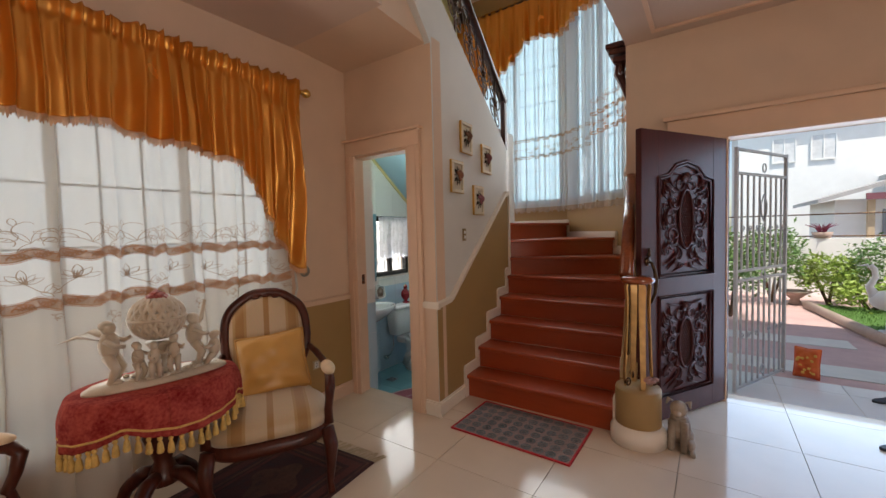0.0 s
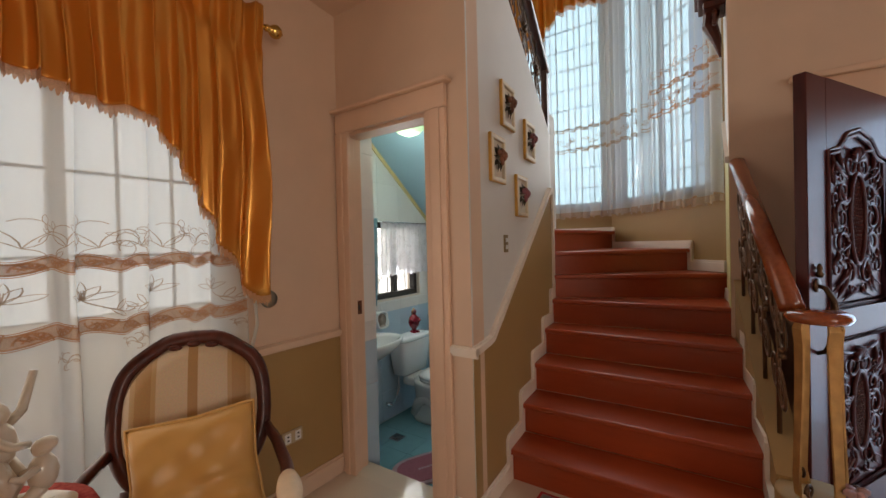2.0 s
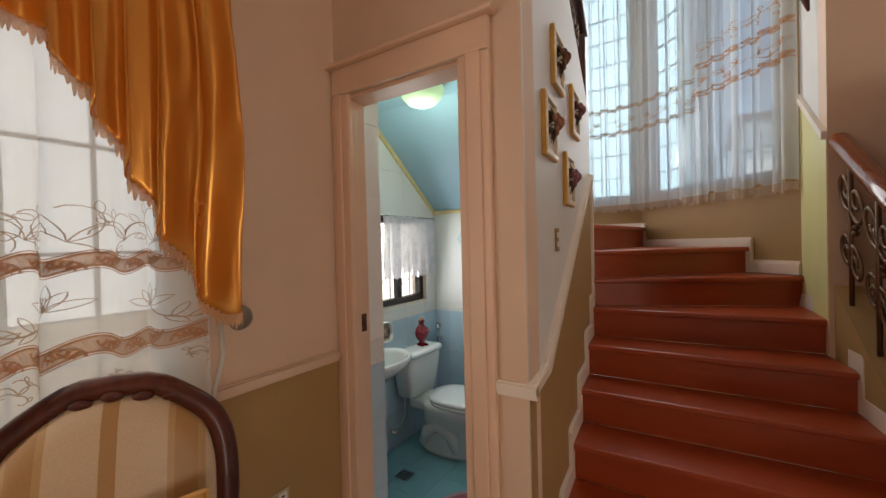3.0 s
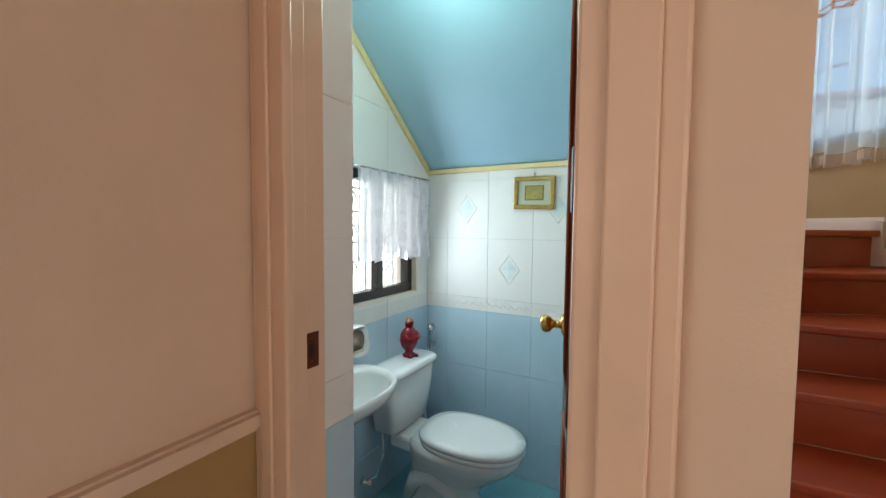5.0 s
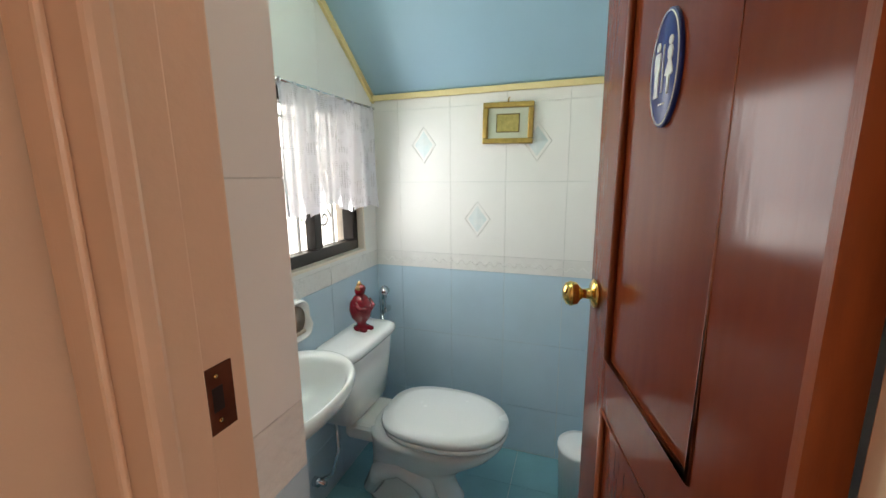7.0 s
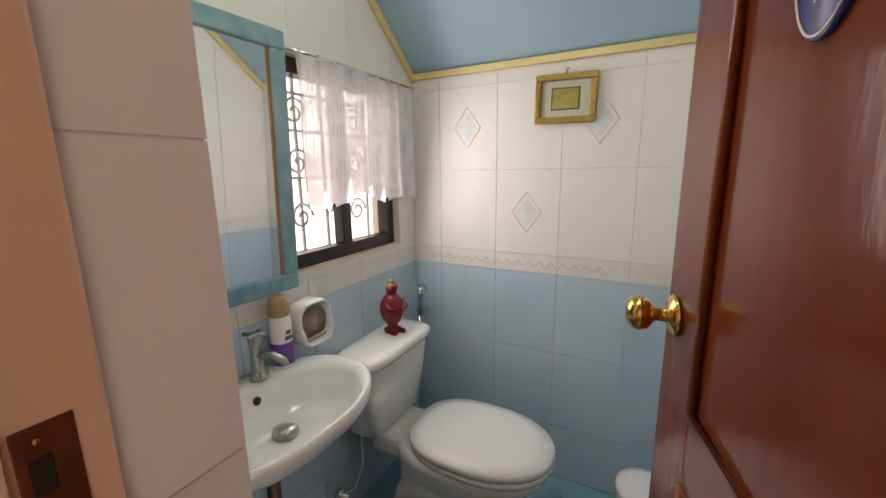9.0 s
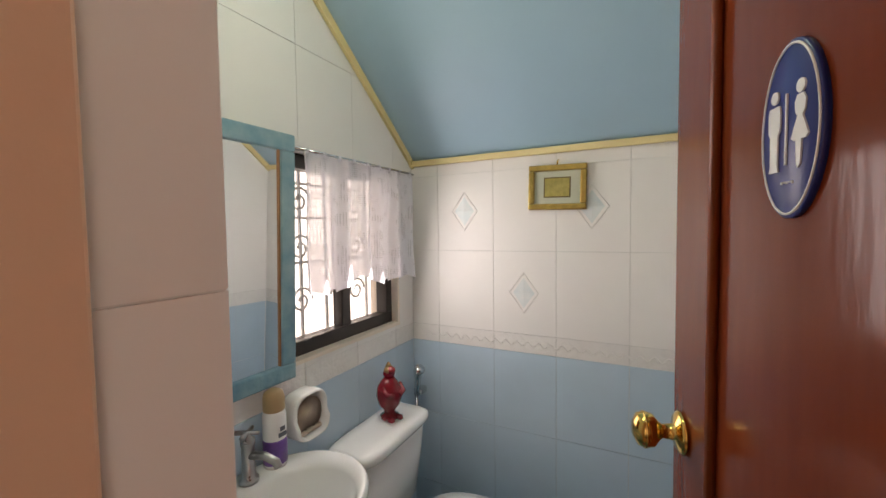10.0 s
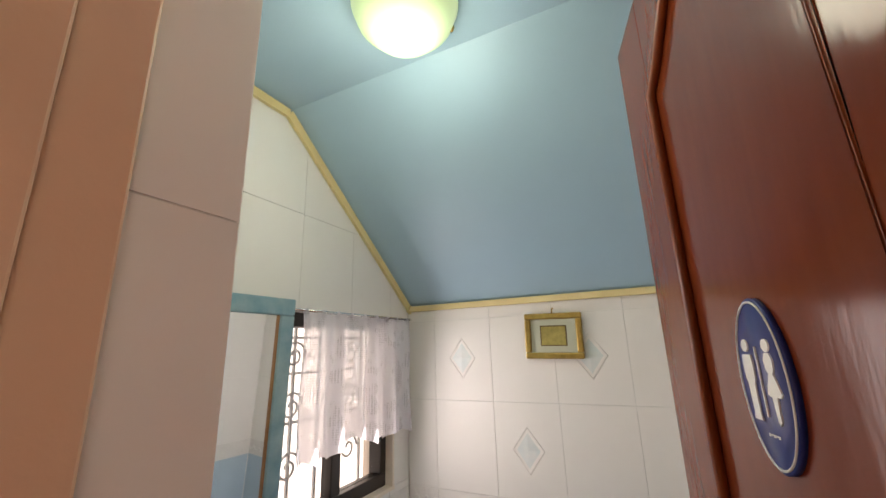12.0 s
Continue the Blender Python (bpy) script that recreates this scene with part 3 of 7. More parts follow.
def sheer_at(y, z):
    k = .45 + .55 * (2.4 - z) / 2.4
    return (LX + .045 + fold(y) * k * 1.1, y + .006 * math.sin(z * 5 + y * 9) + (.013 * math.cos(y * 61 + .9 * math.sin(y * 7)) + .027 * math.cos(y * 31 + 1)) * k, z)


sheer = tagged(sheet("sheer_curtain", lambda u, v: sheer_at(-.15 + 2.6 * u, .03 + 2.34 * v), 640, 14, SHEER), "white sheer curtain with copper embroidered bands", "curtain")


def ribbon_mesh(name, strokes, surf, material, parent, label=""):
    """Flat strokes lying on a hanging cloth; a stroke is a list of (s, z, half width)."""
    verts, faces = [], []
    for st in strokes:
        base = len(verts)
        for i, (s, z, h) in enumerate(st):
            a, b = st[max(i - 1, 0)], st[min(i + 1, len(st) - 1)]
            d = Vector((b[0] - a[0], b[1] - a[1]))
            d = d.normalized() if d.length > 1e-9 else Vector((1, 0))
            for sg in (1, -1):
                verts.append(surf(s - d.y * h * sg, z + d.x * h * sg))
        faces += [(base + 2 * i, base + 2 * i + 1, base + 2 * i + 3, base + 2 * i + 2) for i in range(len(st) - 1)]
    return tagged(mesh(name, verts, faces, material, parent), label, kind="stuff")


def wave(s, z):
    return z + .011 * math.sin(s * 6.283 / .125)


def band(s0, s1, z, h, n):
    """A wavy braid: double edge lines with small fans between them."""
    out = []
    m = n * 3
    for off, w in ((h, .0028), (h + .007, .0014), (-h, .0028), (-h - .007, .0014)):
        out.append([(s0 + (s1 - s0) * i / m, wave(s0 + (s1 - s0) * i / m, z) + off, w) for i in range(m + 1)])
    k, pitch = 0, .0625
    while s0 + (k + 1) * pitch < s1:
        c, sg = s0 + (k + .5) * pitch, 1 if k % 2 else -1
        zc = wave(c, z) - sg * h * .85
        for r, w in ((1.5, .0022), (.85, .0016)):
            out.append([(c + .017 * r * math.cos(t), zc + sg * h * r * math.sin(t), w) for t in (math.pi * i / 10 for i in range(11))])
        for t in (.6, 1.1, 1.57, 2.04, 2.54):
            out.append([(c + .017 * .4 * math.cos(t), zc + sg * h * .4 * math.sin(t), .0022), (c + .017 * 1.4 * math.cos(t), zc + sg * h * 1.4 * math.sin(t), .0034)])
        k += 1
    return out


def braid_fill(s0, s1, z, h, n):
    return [[(s0 + (s1 - s0) * i / n, wave(s0 + (s1 - s0) * i / n, z), h) for i in range(n + 1)]]


def petal(s, z, a, ln, wd, w=.0013):
    """The outline of one petal or leaf from its root, pointing along the angle a."""
    pts = []
    for i in range(13):
        t = i / 12 * 2
        u, v = (t, 1) if t <= 1 else (2 - t, -1)
        x, y = ln * u, v * wd * math.sin(math.pi * u) ** .8
        pts.append((s + x * math.cos(a) - y * math.sin(a), z + x * math.sin(a) + y * math.cos(a), w))
    return pts


def lily(s, z, size, flip, rng):
    """An embroidered lily with a curving stem and two long leaves."""
    sg = -1 if flip else 1
    out = []
    for k in range(5):
        a = math.pi / 2 + (k - 2) * .62 + rng.uniform(-.1, .1)
        out.append(petal(s, z, a, size * (.62 if k % 2 else .75), size * .12))
    stem = [(s + sg * size * 1.3 * t, z - size * .55 * math.sin(t * 2.2) - size * .1 * t, .0017) for t in (i / 10 for i in range(11))]
    out.append(stem)
    for t, a in ((5, 1.0), (7, .5), (4, -.7)):
        p = stem[t]
        out.append(petal(p[0], p[1], a if sg > 0 else math.pi - a, size * .55, size * .085))
    for k in range(3):
        out.append([(s + .004 * k * sg, z, .002), (s + sg * (.006 * k - .006), z + size * .4, .0012)])
    return out


def spray(s, z, size, flip, rng):
    """Embroidered tendrils: curling stems with small pointed leaves."""
    out = []
    for a0, ln, curl in ((.5, 1.0, 1.8), (1.2, .9, -1.4), (2.3, .8, 1.6), (-.3, .7, -2.0), (1.7, 1.3, 2.6)):
        st, x, y, a = [], s, z, a0 if not flip else math.pi - a0
        for i in range(11):
            st.append((x, y, .0014 if i else .001))
            x, y = x + math.cos(a) * size * ln / 10, y + math.sin(a) * size * ln / 10
            a += (curl if not flip else -curl) / 10 * (1 + i * .25)
        out.append(st)
        out.append(petal(st[6][0], st[6][1], a0 + 1.2, size * .22, size * .05, .0011))
    return out


def front(surf, d=.006):
    def moved(s, z):
        p = surf(s, z)
        return (p[0] + d, p[1], p[2])
    return moved


rng = random.Random(4)
ribbon_mesh("embroidered_band", band(-.1, 2.42, 1.30, .017, 150) + band(-.1, 2.42, 1.075, .020, 150), front(sheer_at, .008), EMB, sheer, "copper wavy embroidered bands")
ribbon_mesh("braid", braid_fill(-.1, 2.42, 1.30, .017, 300) + braid_fill(-.1, 2.42, 1.075, .020, 300), front(sheer_at, .005), BRAID, sheer, "tan braid fill")
strokes = []
for i in range(13):
    strokes += lily(-.05 + i * .195, 1.175 + .012 * (i % 2), .085, i % 2, rng)
    strokes += spray(-.02 + i * .195, 1.355, .16, (i + 1) % 2, rng)
    strokes += spray(.075 + i * .195, 1.36, .12, i % 2, rng)
    strokes += spray(.06 + i * .195, 1.00 - .03 * (i % 2), .06, i % 2, rng)
ribbon_mesh("embroidered_spray", strokes, front(sheer_at, .008), EMBLIGHT, sheer, "beige embroidered flower sprays")

# gold valance with a long tail
VAL = [(-.3, 1.90), (.2, 1.95), (.6, 1.90), (1.0, 1.93), (1.25, 1.915), (1.4, 1.945), (1.6, 1.885), (1.75, 1.89), (1.9, 1.85), (2.03, 1.845), (2.1, 1.76), (2.17, 1.64), (2.24, 1.50), (2.32, 1.33), (2.38, 1.21), (2.44, 1.12), (2.49, 1.13)]


def val_low(y):
    for (a, za), (b, zb) in zip(VAL, VAL[1:]):
        if y <= b:
            t = (y - a) / (b - a)
            return za + (zb - za) * t
    return VAL[-1][1]


def val_at(y, v):
    top, low = 2.45, val_low(y)
    z = low + (top - low) * v
    g = .55 + .45 * (1 - v)
    a = y * 74 + 1.9 * math.sin(y * 6.3) + 1.3 * math.sin(y * 13.7 + 1) + .45 * math.sin(z * 6 + y * 3)
    x = LX + .150 + ((.026 + .009 * math.sin(y * 8.3)) * math.sin(a) + .010 * math.sin(a * 1.83 + 1) + .007 * math.sin(y * 131 + 2 * math.sin(z * 9)) * v + .016 * math.sin(y * 17 + z * 2)) * g
    if v > .80:
        x += .010 * math.sin(y * 170) - .014 * math.exp(-((v - .86) / .035) ** 2)
    return (x, y + .013 * math.cos(a) * g + .006 * math.sin(z * 7 + y * 11), z + (.005 * math.sin(y * 95) + .004 * math.sin(y * 151) if v > .95 else 0))


valance = tagged(sheet("gold_valance", lambda u, v: val_at(-.3 + 2.79 * u, v), 900, 34, ORANGE, thick=.003), "gathered gold satin valance with a long fringed tail", "valance")
fringe = []
FR = cloth("pale_fringe", (0.72, 0.42, 0.24), 0.1, 0.45, 0.3, 200)
for i in range(420):
    y = -.3 + 2.79 * i / 420
    p = val_at(y, 0)
    fringe.append([(y, p[2] + .004, .0032), (y + .001, p[2] - .022 - .006 * math.sin(i * 2.3), .0036), (y, p[2] - .036 - .008 * math.sin(i * 1.7), .001)])
ribbon_mesh("fringe", fringe, lambda s, z: (val_at(min(s, 2.49), 0)[0] + .004, val_at(min(s, 2.49), 0)[1], z), FR, valance, "pale tasselled fringe")

rod = tagged(tube("curtain_rod", [(LX + .085, -.4, 2.40), (LX + .085, 2.56, 2.40)], .012, BRASS), "brass curtain rod with ball finial on the wall", "curtain rod")
lathe("finial", [(0, 0), (.014, .002), (.018, .012), (.012, .02), (.022, .03), (.031, .045), (.033, .06), (.026, .076), (.012, .086), (.006, .094), (0, .096)], BRASS, rod, m=Matrix.Translation((LX + .085, 2.55, 2.40)) @ pose(0, 0, 0, -90))
tube("bracket", [(LX, 2.53, 2.40), (LX + .085, 2.53, 2.40)], .008, BRASS, rod)
hold = tagged(lathe("curtain_holdback", [(.006, 0), (.006, .09), (.035, .095), (.042, .105), (.036, .118), (.02, .124), (0, .126)], mat("antique_metal", (.30, .27, .22), .4, .7, scale=30), m=Matrix.Translation((LX, 2.52, 1.10)) @ pose(0, 0, 0, 0, 90)), "round antique metal curtain holdback on the wall", "holdback")
tube("tieback", [(LX + .02, 2.50, 1.09), (LX + .05, 2.49, .98), (LX + .03, 2.47, .86), (LX + .02, 2.47, .72)], .008, SHEER, hold)

# stairwell curtains
PATH_B = [(-1.70, 5.43), (-1.95, 5.66), (-2.2, 5.82), (-2.5, 5.87), (-3.6, 5.88)]


def along(path, s):
    for a, b in zip(path, path[1:]):
        a, b = Vector(a), Vector(b)
        d = (b - a).length
        if s <= d or b == Vector(path[-1]):
            t = (b - a) / d
            return a + t * s, Vector((t.y, -t.x))
        s -= d


def stair_sheer(path, seed, lean=1.0):
    def surf(s, z):
        p, n = along(path, s)
        q = p - n * lean * fold(s * 1.3, seed) * (.6 + .4 * (4.4 - z) / 2.8) + Vector((n.y, -n.x)) * .017 * math.cos(s * 94.9 + seed)
        return (q.x, q.y, z)
    return surf


surf_b, surf_a = stair_sheer(PATH_B, 2.0), stair_sheer([(-1.24, 4.97), (-1.84, 5.55)], 5.0)
cb = tagged(sheet("sheer_curtain", lambda u, v: surf_b(2.1 * u, 1.64 + .02 * math.sin(u * 60) + 2.7 * v), 420, 12, STAIRSHEER), "white sheer stairwell curtain with embroidered bands", "curtain")
ca = tagged(sheet("sheer_curtain", lambda u, v: surf_a(.83 * u, 1.66 + .02 * math.sin(u * 30) + 2.66 * v), 160, 12, STAIRSHEER), "white sheer curtain over the slanting stair window", "curtain")
strokes = []
for i in range(13):
    strokes += lily(.06 + i * .155, 2.44, .07, i % 2, rng)
ribbon_mesh("embroidered_band", band(0, 2.05, 2.57, .010, 110) + band(0, 2.05, 2.34, .010, 110) + strokes, lambda s, z: (Vector(surf_b(s, z)) + Vector((0, -.012, 0))), EMBLIGHT, cb, "copper embroidered bands")
strokes = []
for i in range(5):
    strokes += lily(.06 + i * .14, 2.52, .07, i % 2, rng)
    strokes += spray(.06 + i * .14, 2.75, .11, i % 2, rng)
ribbon_mesh("embroidered_band", band(0, .73, 2.64, .014, 45) + band(0, .73, 2.43, .014, 45) + strokes, lambda s, z: (Vector(surf_a(s, z)) + Vector((-.01, -.012, 0))), EMB, ca, "copper embroidered bands")
HEM = cloth("pale_hem_lace", (0.74, 0.60, 0.48), 0.35, 0.5, 0.25, 200)
for surf, ln, nm in ((surf_b, 2.1, 0), (surf_a, .83, 1)):
    hem = []
    for i in range(int(ln * 90)):
        s = i / 90
        hem.append([(s, 1.66, .006), (s, 1.60 + .012 * math.sin(i * .8), .0055)])
    ribbon_mesh("hem_lace", hem, lambda s, z, f=surf: (Vector(f(s, z)) + Vector((-.004, -.006, 0))), HEM, cb if nm == 0 else ca, "beige lace hem")


def stair_valance_at(s, v):
    p, n = along([(-1.24, 4.93), (-1.72, 5.36), (-2.2, 5.76), (-2.5, 5.80), (-3.6, 5.82)], s)
    low = 3.86 + .04 * math.sin(s * 9) + (.25 if s < .6 else 0) * (1 - s / .6) - max(0, s - 1.75) * .9
    z = low + (4.42 - low) * v
    q = p - n * (.030 * math.sin(s * 55) + .015 * math.sin(s * 88)) * (1.2 - v)
    return (q.x, q.y, z)


sv = tagged(sheet("gold_valance", lambda u, v: stair_valance_at(2.8 * u, v), 320, 14, ORANGE, thick=.003), "gathered gold satin valance high over the stair window", "valance")
fr2 = [[(s, stair_valance_at(s, 0)[2] + .004, .004), (s, stair_valance_at(s, 0)[2] - .05, .003)] for s in (2.8 * i / 330 for i in range(330))]
ribbon_mesh("fringe", fr2, lambda s, z: (stair_valance_at(min(max(s, 0), 2.79), 0)[0], stair_valance_at(min(max(s, 0), 2.79), 0)[1] - .006, z), FR, sv, "pale tasselled fringe")
tagged(tube("curtain_rod", [(-1.26, 4.95, 4.40), (-1.72, 5.38, 4.40), (-2.2, 5.78, 4.40), (-3.6, 5.84, 4.40)], .014, IRON), "dark curtain rod under the stairwell ceiling", "curtain rod")

# armchairs
STRIPE = bpy.data.materials.new("striped_satin_upholstery")
STRIPE.use_nodes = True
nt = STRIPE.node_tree
pb = nt.nodes["Principled BSDF"]
pb.inputs["Roughness"].default_value = 0.45
pb.inputs["Sheen Weight"].default_value = 0.4
tc, sx = nt.nodes.new("ShaderNodeTexCoord"), nt.nodes.new("ShaderNodeSeparateXYZ")
nt.links.new(tc.outputs["Object"], sx.inputs[0])
ab, md, cr = nt.nodes.new("ShaderNodeMath"), nt.nodes.new("ShaderNodeMath"), nt.nodes.new("ShaderNodeValToRGB")
ab.operation, md.operation = "ABSOLUTE", "MULTIPLY"
md.inputs[1].default_value = 3.2
nt.links.new(sx.outputs["Y"], ab.inputs[0])
nt.links.new(ab.outputs[0], md.inputs[0])
nt.links.new(md.outputs[0], cr.inputs[0])
cr.color_ramp.interpolation = "CONSTANT"
els = cr.color_ramp.elements
els[0].position, els[0].color = 0.0, (0.42, 0.21, 0.06, 1)
els[1].position, els[1].color = 0.05, (0.62, 0.44, 0.27, 1)
for pos, col in ((.36, (.50, .29, .11, 1)), (.41, (.42, .21, .06, 1)), (.56, (.50, .29, .11, 1)), (.61, (.62, .44, .27, 1))):
    e = els.new(pos)
    e.color = col
nz, mx = nt.nodes.new("ShaderNodeTexNoise"), nt.nodes.new("ShaderNodeMix")
nz.inputs["Scale"].default_value = 90
mx.data_type, mx.blend_type = "RGBA", "MULTIPLY"
mx.inputs["Factor"].default_value = 0.35
nt.links.new(cr.outputs[0], mx.inputs["A"])
nt.links.new(nz.outputs["Color"], mx.inputs["B"])
nt.links.new(mx.outputs["Result"], pb.inputs["Base Color"])
PAD = mat("cream_arm_pad_satin", (0.70, 0.52, 0.34), 0.4, var=0.12, scale=30, bump=0.1)


def back_outline(n, grow=1.0):
    """The balloon back: (y, z) round the loop, narrow at the waist, crested at the top."""
    out = []
    for i in range(n):
        a = 2 * math.pi * i / n
        y, z = math.sin(a), -math.cos(a)
        w = .238 if z > 0 else .238 - .075 * (-z) ** 1.2
        yy = math.copysign(abs(y) ** .55, y) * w * grow
        zz = .72 + (.250 * math.copysign(abs(z) ** .64, z)) * grow
        if z > .5:
            zz += (.042 * math.exp(-(y / .32) ** 2)) * grow * min(1, (z - .5) * 4)
        out.append((yy, zz))
    return out


def lean(z):
    return -.265 - (z - .42) * .24


def arm_chair():
    c = empty("armchair", "carved dark-wood armchair with striped gold satin upholstery", "armchair", group="sitting room armchairs")
    bm = bmesh.new()
    put_tube(bm, [(lean(z), y, z) for y, z in back_outline(72)], .022, 10, 1.25, True)
    for y in (-.12, -.06, 0, .06, .12):
        put_blob(bm, (lean(.985) + .016, y, .992 - abs(y) * .16), .016, .6, 1.5, .8, 2)
    part("back_frame", bm, CHAIRWOOD, c, smooth=True)
    bm = bmesh.new()
    o = back_outline(40, .93)
    rings = [[bm.verts.new((lean(.72 + (z - .72) * k) + dx, y * k, .72 + (z - .72) * k)) for y, z in o] for k, dx in ((1, .0), (.95, .022), (.8, .034), (.45, .04))]
    for q, w in zip(rings, rings[1:]):
        for j in range(40):
            bm.faces.new((q[j], q[(j + 1) % 40], w[(j + 1) % 40], w[j]))
    bm.faces.new(rings[-1])
    bk = [bm.verts.new((lean(z) - .02, y, z)) for y, z in o]
    bm.faces.new(bk)
    for j in range(40):
        bm.faces.new((rings[0][j], rings[0][(j + 1) % 40], bk[(j + 1) % 40], bk[j]))
    part("backrest", bm, STRIPE, c, smooth=True)
    # seat: a domed cushion on a bowed rail
    def seat_edge(a, k):
        y = math.sin(a)
        x = math.cos(a)
        w = .30 if x > 0 else .25
        return Vector((math.copysign(abs(x) ** .45, x) * .27 * k + .02 * (1 - y * y) * (x > 0) * k, math.copysign(abs(y) ** .5, y) * w * k, 0))
    bm = bmesh.new()
    prof = ((1.0, .365), (1.01, .395), (.99, .425), (.9, .452), (.7, .468), (.35, .474))
    rings = [[bm.verts.new(seat_edge(2 * math.pi * j / 44, k) + Vector((0, 0, z))) for j in range(44)] for k, z in prof]
    for q, w in zip(rings, rings[1:]):
        for j in range(44):
            bm.faces.new((q[j], q[(j + 1) % 44], w[(j + 1) % 44], w[j]))
    bm.faces.new(rings[-1])
    bm.faces.new(rings[0])
    part("seat", bm, STRIPE, c, smooth=True)
    bm = bmesh.new()
    rings = [[bm.verts.new(seat_edge(2 * math.pi * j / 44, k) + Vector((0, 0, z - .012 * math.cos(2 * math.pi * j / 44 * 2)))) for j in range(44)] for k, z in ((.9, .30), (1.02, .305), (1.035, .33), (1.02, .365), (.9, .37))]
    for q, w in zip(rings, rings[1:]):
        for j in range(44):
            bm.faces.new((q[j], q[(j + 1) % 44], w[(j + 1) % 44], w[j]))
    bm.faces.new(rings[-1])
    bm.faces.new(rings[0])
    part("seat_rail", bm, CHAIRWOOD, c, smooth=True)
    for sy in (1, -1):
        tube("leg", [(.25, sy * .275, .35), (.275, sy * .29, .26), (.27, sy * .285, .14), (.25, sy * .28, .05), (.268, sy * .285, .0)], [.034, .036, .024, .017, .021], CHAIRWOOD, c, 8)
        tube("leg", [(-.22, sy * .2, .34), (-.25, sy * .205, .2), (-.30, sy * .21, .0)], [.028, .024, .018], CHAIRWOOD, c, 8)
        tube("back_post", [(-.24, sy * .19, .33), (-.262, sy * .195, .43), (lean(.52), sy * .19, .53)], .024, CHAIRWOOD, c, 8)
        arm = tube("arm", [(lean(.66), sy * .245, .655), (-.2, sy * .28, .635), (-.05, sy * .305, .615), (.12, sy * .305, .615), (.23, sy * .30, .60), (.262, sy * .295, .575), (.245, sy * .292, .50), (.215, sy * .288, .43), (.235, sy * .285, .36)],
                   [.018, .02, .021, .022, .026, .027, .022, .022, .026], CHAIRWOOD, c, 8)
        bm = bmesh.new()
        put_blob(bm, (.14, sy * .303, .636), .046, 2.3, .8, .62, 3)
        part("arm_pad", bm, PAD, arm, "cream satin arm pad", True)
    return c


chair = arm_chair()
CHAIR = pose(-2.615, 1.95, 0.008, 0, 0, -31) @ Matrix.Scale(.985, 4)
chair.matrix_world = CHAIR
chair_b = copy_thing(chair, pose(-2.76, 0.66, 0.008, 0, 0, 46) @ Matrix.Scale(.96, 4))


def pillow(name, w, h, d, material, m, label):
    bm = bmesh.new()
    n = 28
    grid = {}
    for side in (1, -1):
        for i in range(n + 1):
            for j in range(n + 1):
                u, v = i / n * 2 - 1, j / n * 2 - 1
                edge = max(abs(u), abs(v))
                puff = ((1 - u ** 4) * (1 - v ** 4)) ** .55
                pinch = 1 - .07 * (1 - abs(u * v)) * edge ** 3
                if edge > .999 and side == -1:
                    grid[side, i, j] = grid[1, i, j]
                    continue
                wr = (.006 * math.sin(u * 7 + v * 4) + .004 * math.sin(u * 5 - v * 9 + 2 * v * u) + .006 * math.sin(v * 11 + u * 2) * (v < -.2)) * puff
                grid[side, i, j] = bm.verts.new((side * (d * puff * .5 + wr), u * w / 2 * pinch, v * h / 2 * pinch))
        for i in range(n):
            for j in range(n):
                f = [grid[side, i, j], grid[side, i + 1, j], grid[side, i + 1, j + 1], grid[side, i, j + 1]]
                bm.faces.new(f if side == 1 else f[::-1])
    ob = tagged(part(name, bm, material, smooth=True), label, "cushion")
    ob.matrix_world = m
    pts = []
    for i in range(64):
        t = i / 16
        k, f = int(t), t - int(t)
        u, v = ((f * 2 - 1, -1), (1, f * 2 - 1), (1 - f * 2, 1), (-1, 1 - f * 2))[k]
        pinch = 1 - .07 * (1 - abs(u * v))
        pts.append((0, u * w / 2 * pinch, v * h / 2 * pinch))
    tube("piping", pts, .006, material, ob, 6, 1, True)
    return ob


CUSH = mat("gold_satin_cushion", (0.56, 0.29, 0.075), 0.36, 0.05, var=0.05, scale=10, bump=0.10, bscale=14)
pillow("cushion", .38, .35, .12, CUSH, CHAIR @ pose(-.16, .03, .615, 0, -20, 0) @ pose(0, 0, 0, 5, 0, 0), "gold satin cushion with piping on the armchair")

# round table with a red cloth
TM = pose(-2.70, 1.465, 0.02, 0, 0, -12)      # long side along local y
table = empty("side_table", "dark carved pedestal table under a red cloth", "table", TM)
lathe("tabletop", [(0, .655), (.98, .655), (1.0, .665), (1.0, .68), (.98, .69), (0, .69)], CHAIRWOOD, table, n=40, sx=.225, sy=.305)
lathe("pedestal", [(.03, .655), (.06, .64), (.035, .6), (.05, .52), (.075, .44), (.05, .36), (.035, .32), (.06, .26), (.07, .22), (.0, .2)], CHAIRWOOD, table, n=20)
for k in range(4):
    a = math.pi / 4 + k * math.pi / 2
    ca_, sa_ = math.cos(a), math.sin(a)
    tube("leg", [(ca_ * r, sa_ * r, z) for r, z in ((.03, .26), (.10, .25), (.18, .18), (.23, .07), (.27, .02), (.30, .035))], [.03, .034, .03, .024, .026, .018], CHAIRWOOD, table, 8)
VELVET = mat("red_brocade", (0.19, 0.008, 0.010), 0.8, second=(0.46, 0.085, 0.062), scale=75, bump=0.3, bscale=90)
VELVET.node_tree.nodes["Principled BSDF"].inputs["Specular IOR Level"].default_value = 0.12
GOLD = mat("gold_tassel_thread", (0.62, 0.38, 0.10), 0.55, var=0.3, scale=60, bump=0.3, bscale=150)


def drop(a):
    """How far the cloth hangs down at the angle a, in swags."""
    return .10 + .065 * abs(math.sin(a * 2 + .9)) ** .8


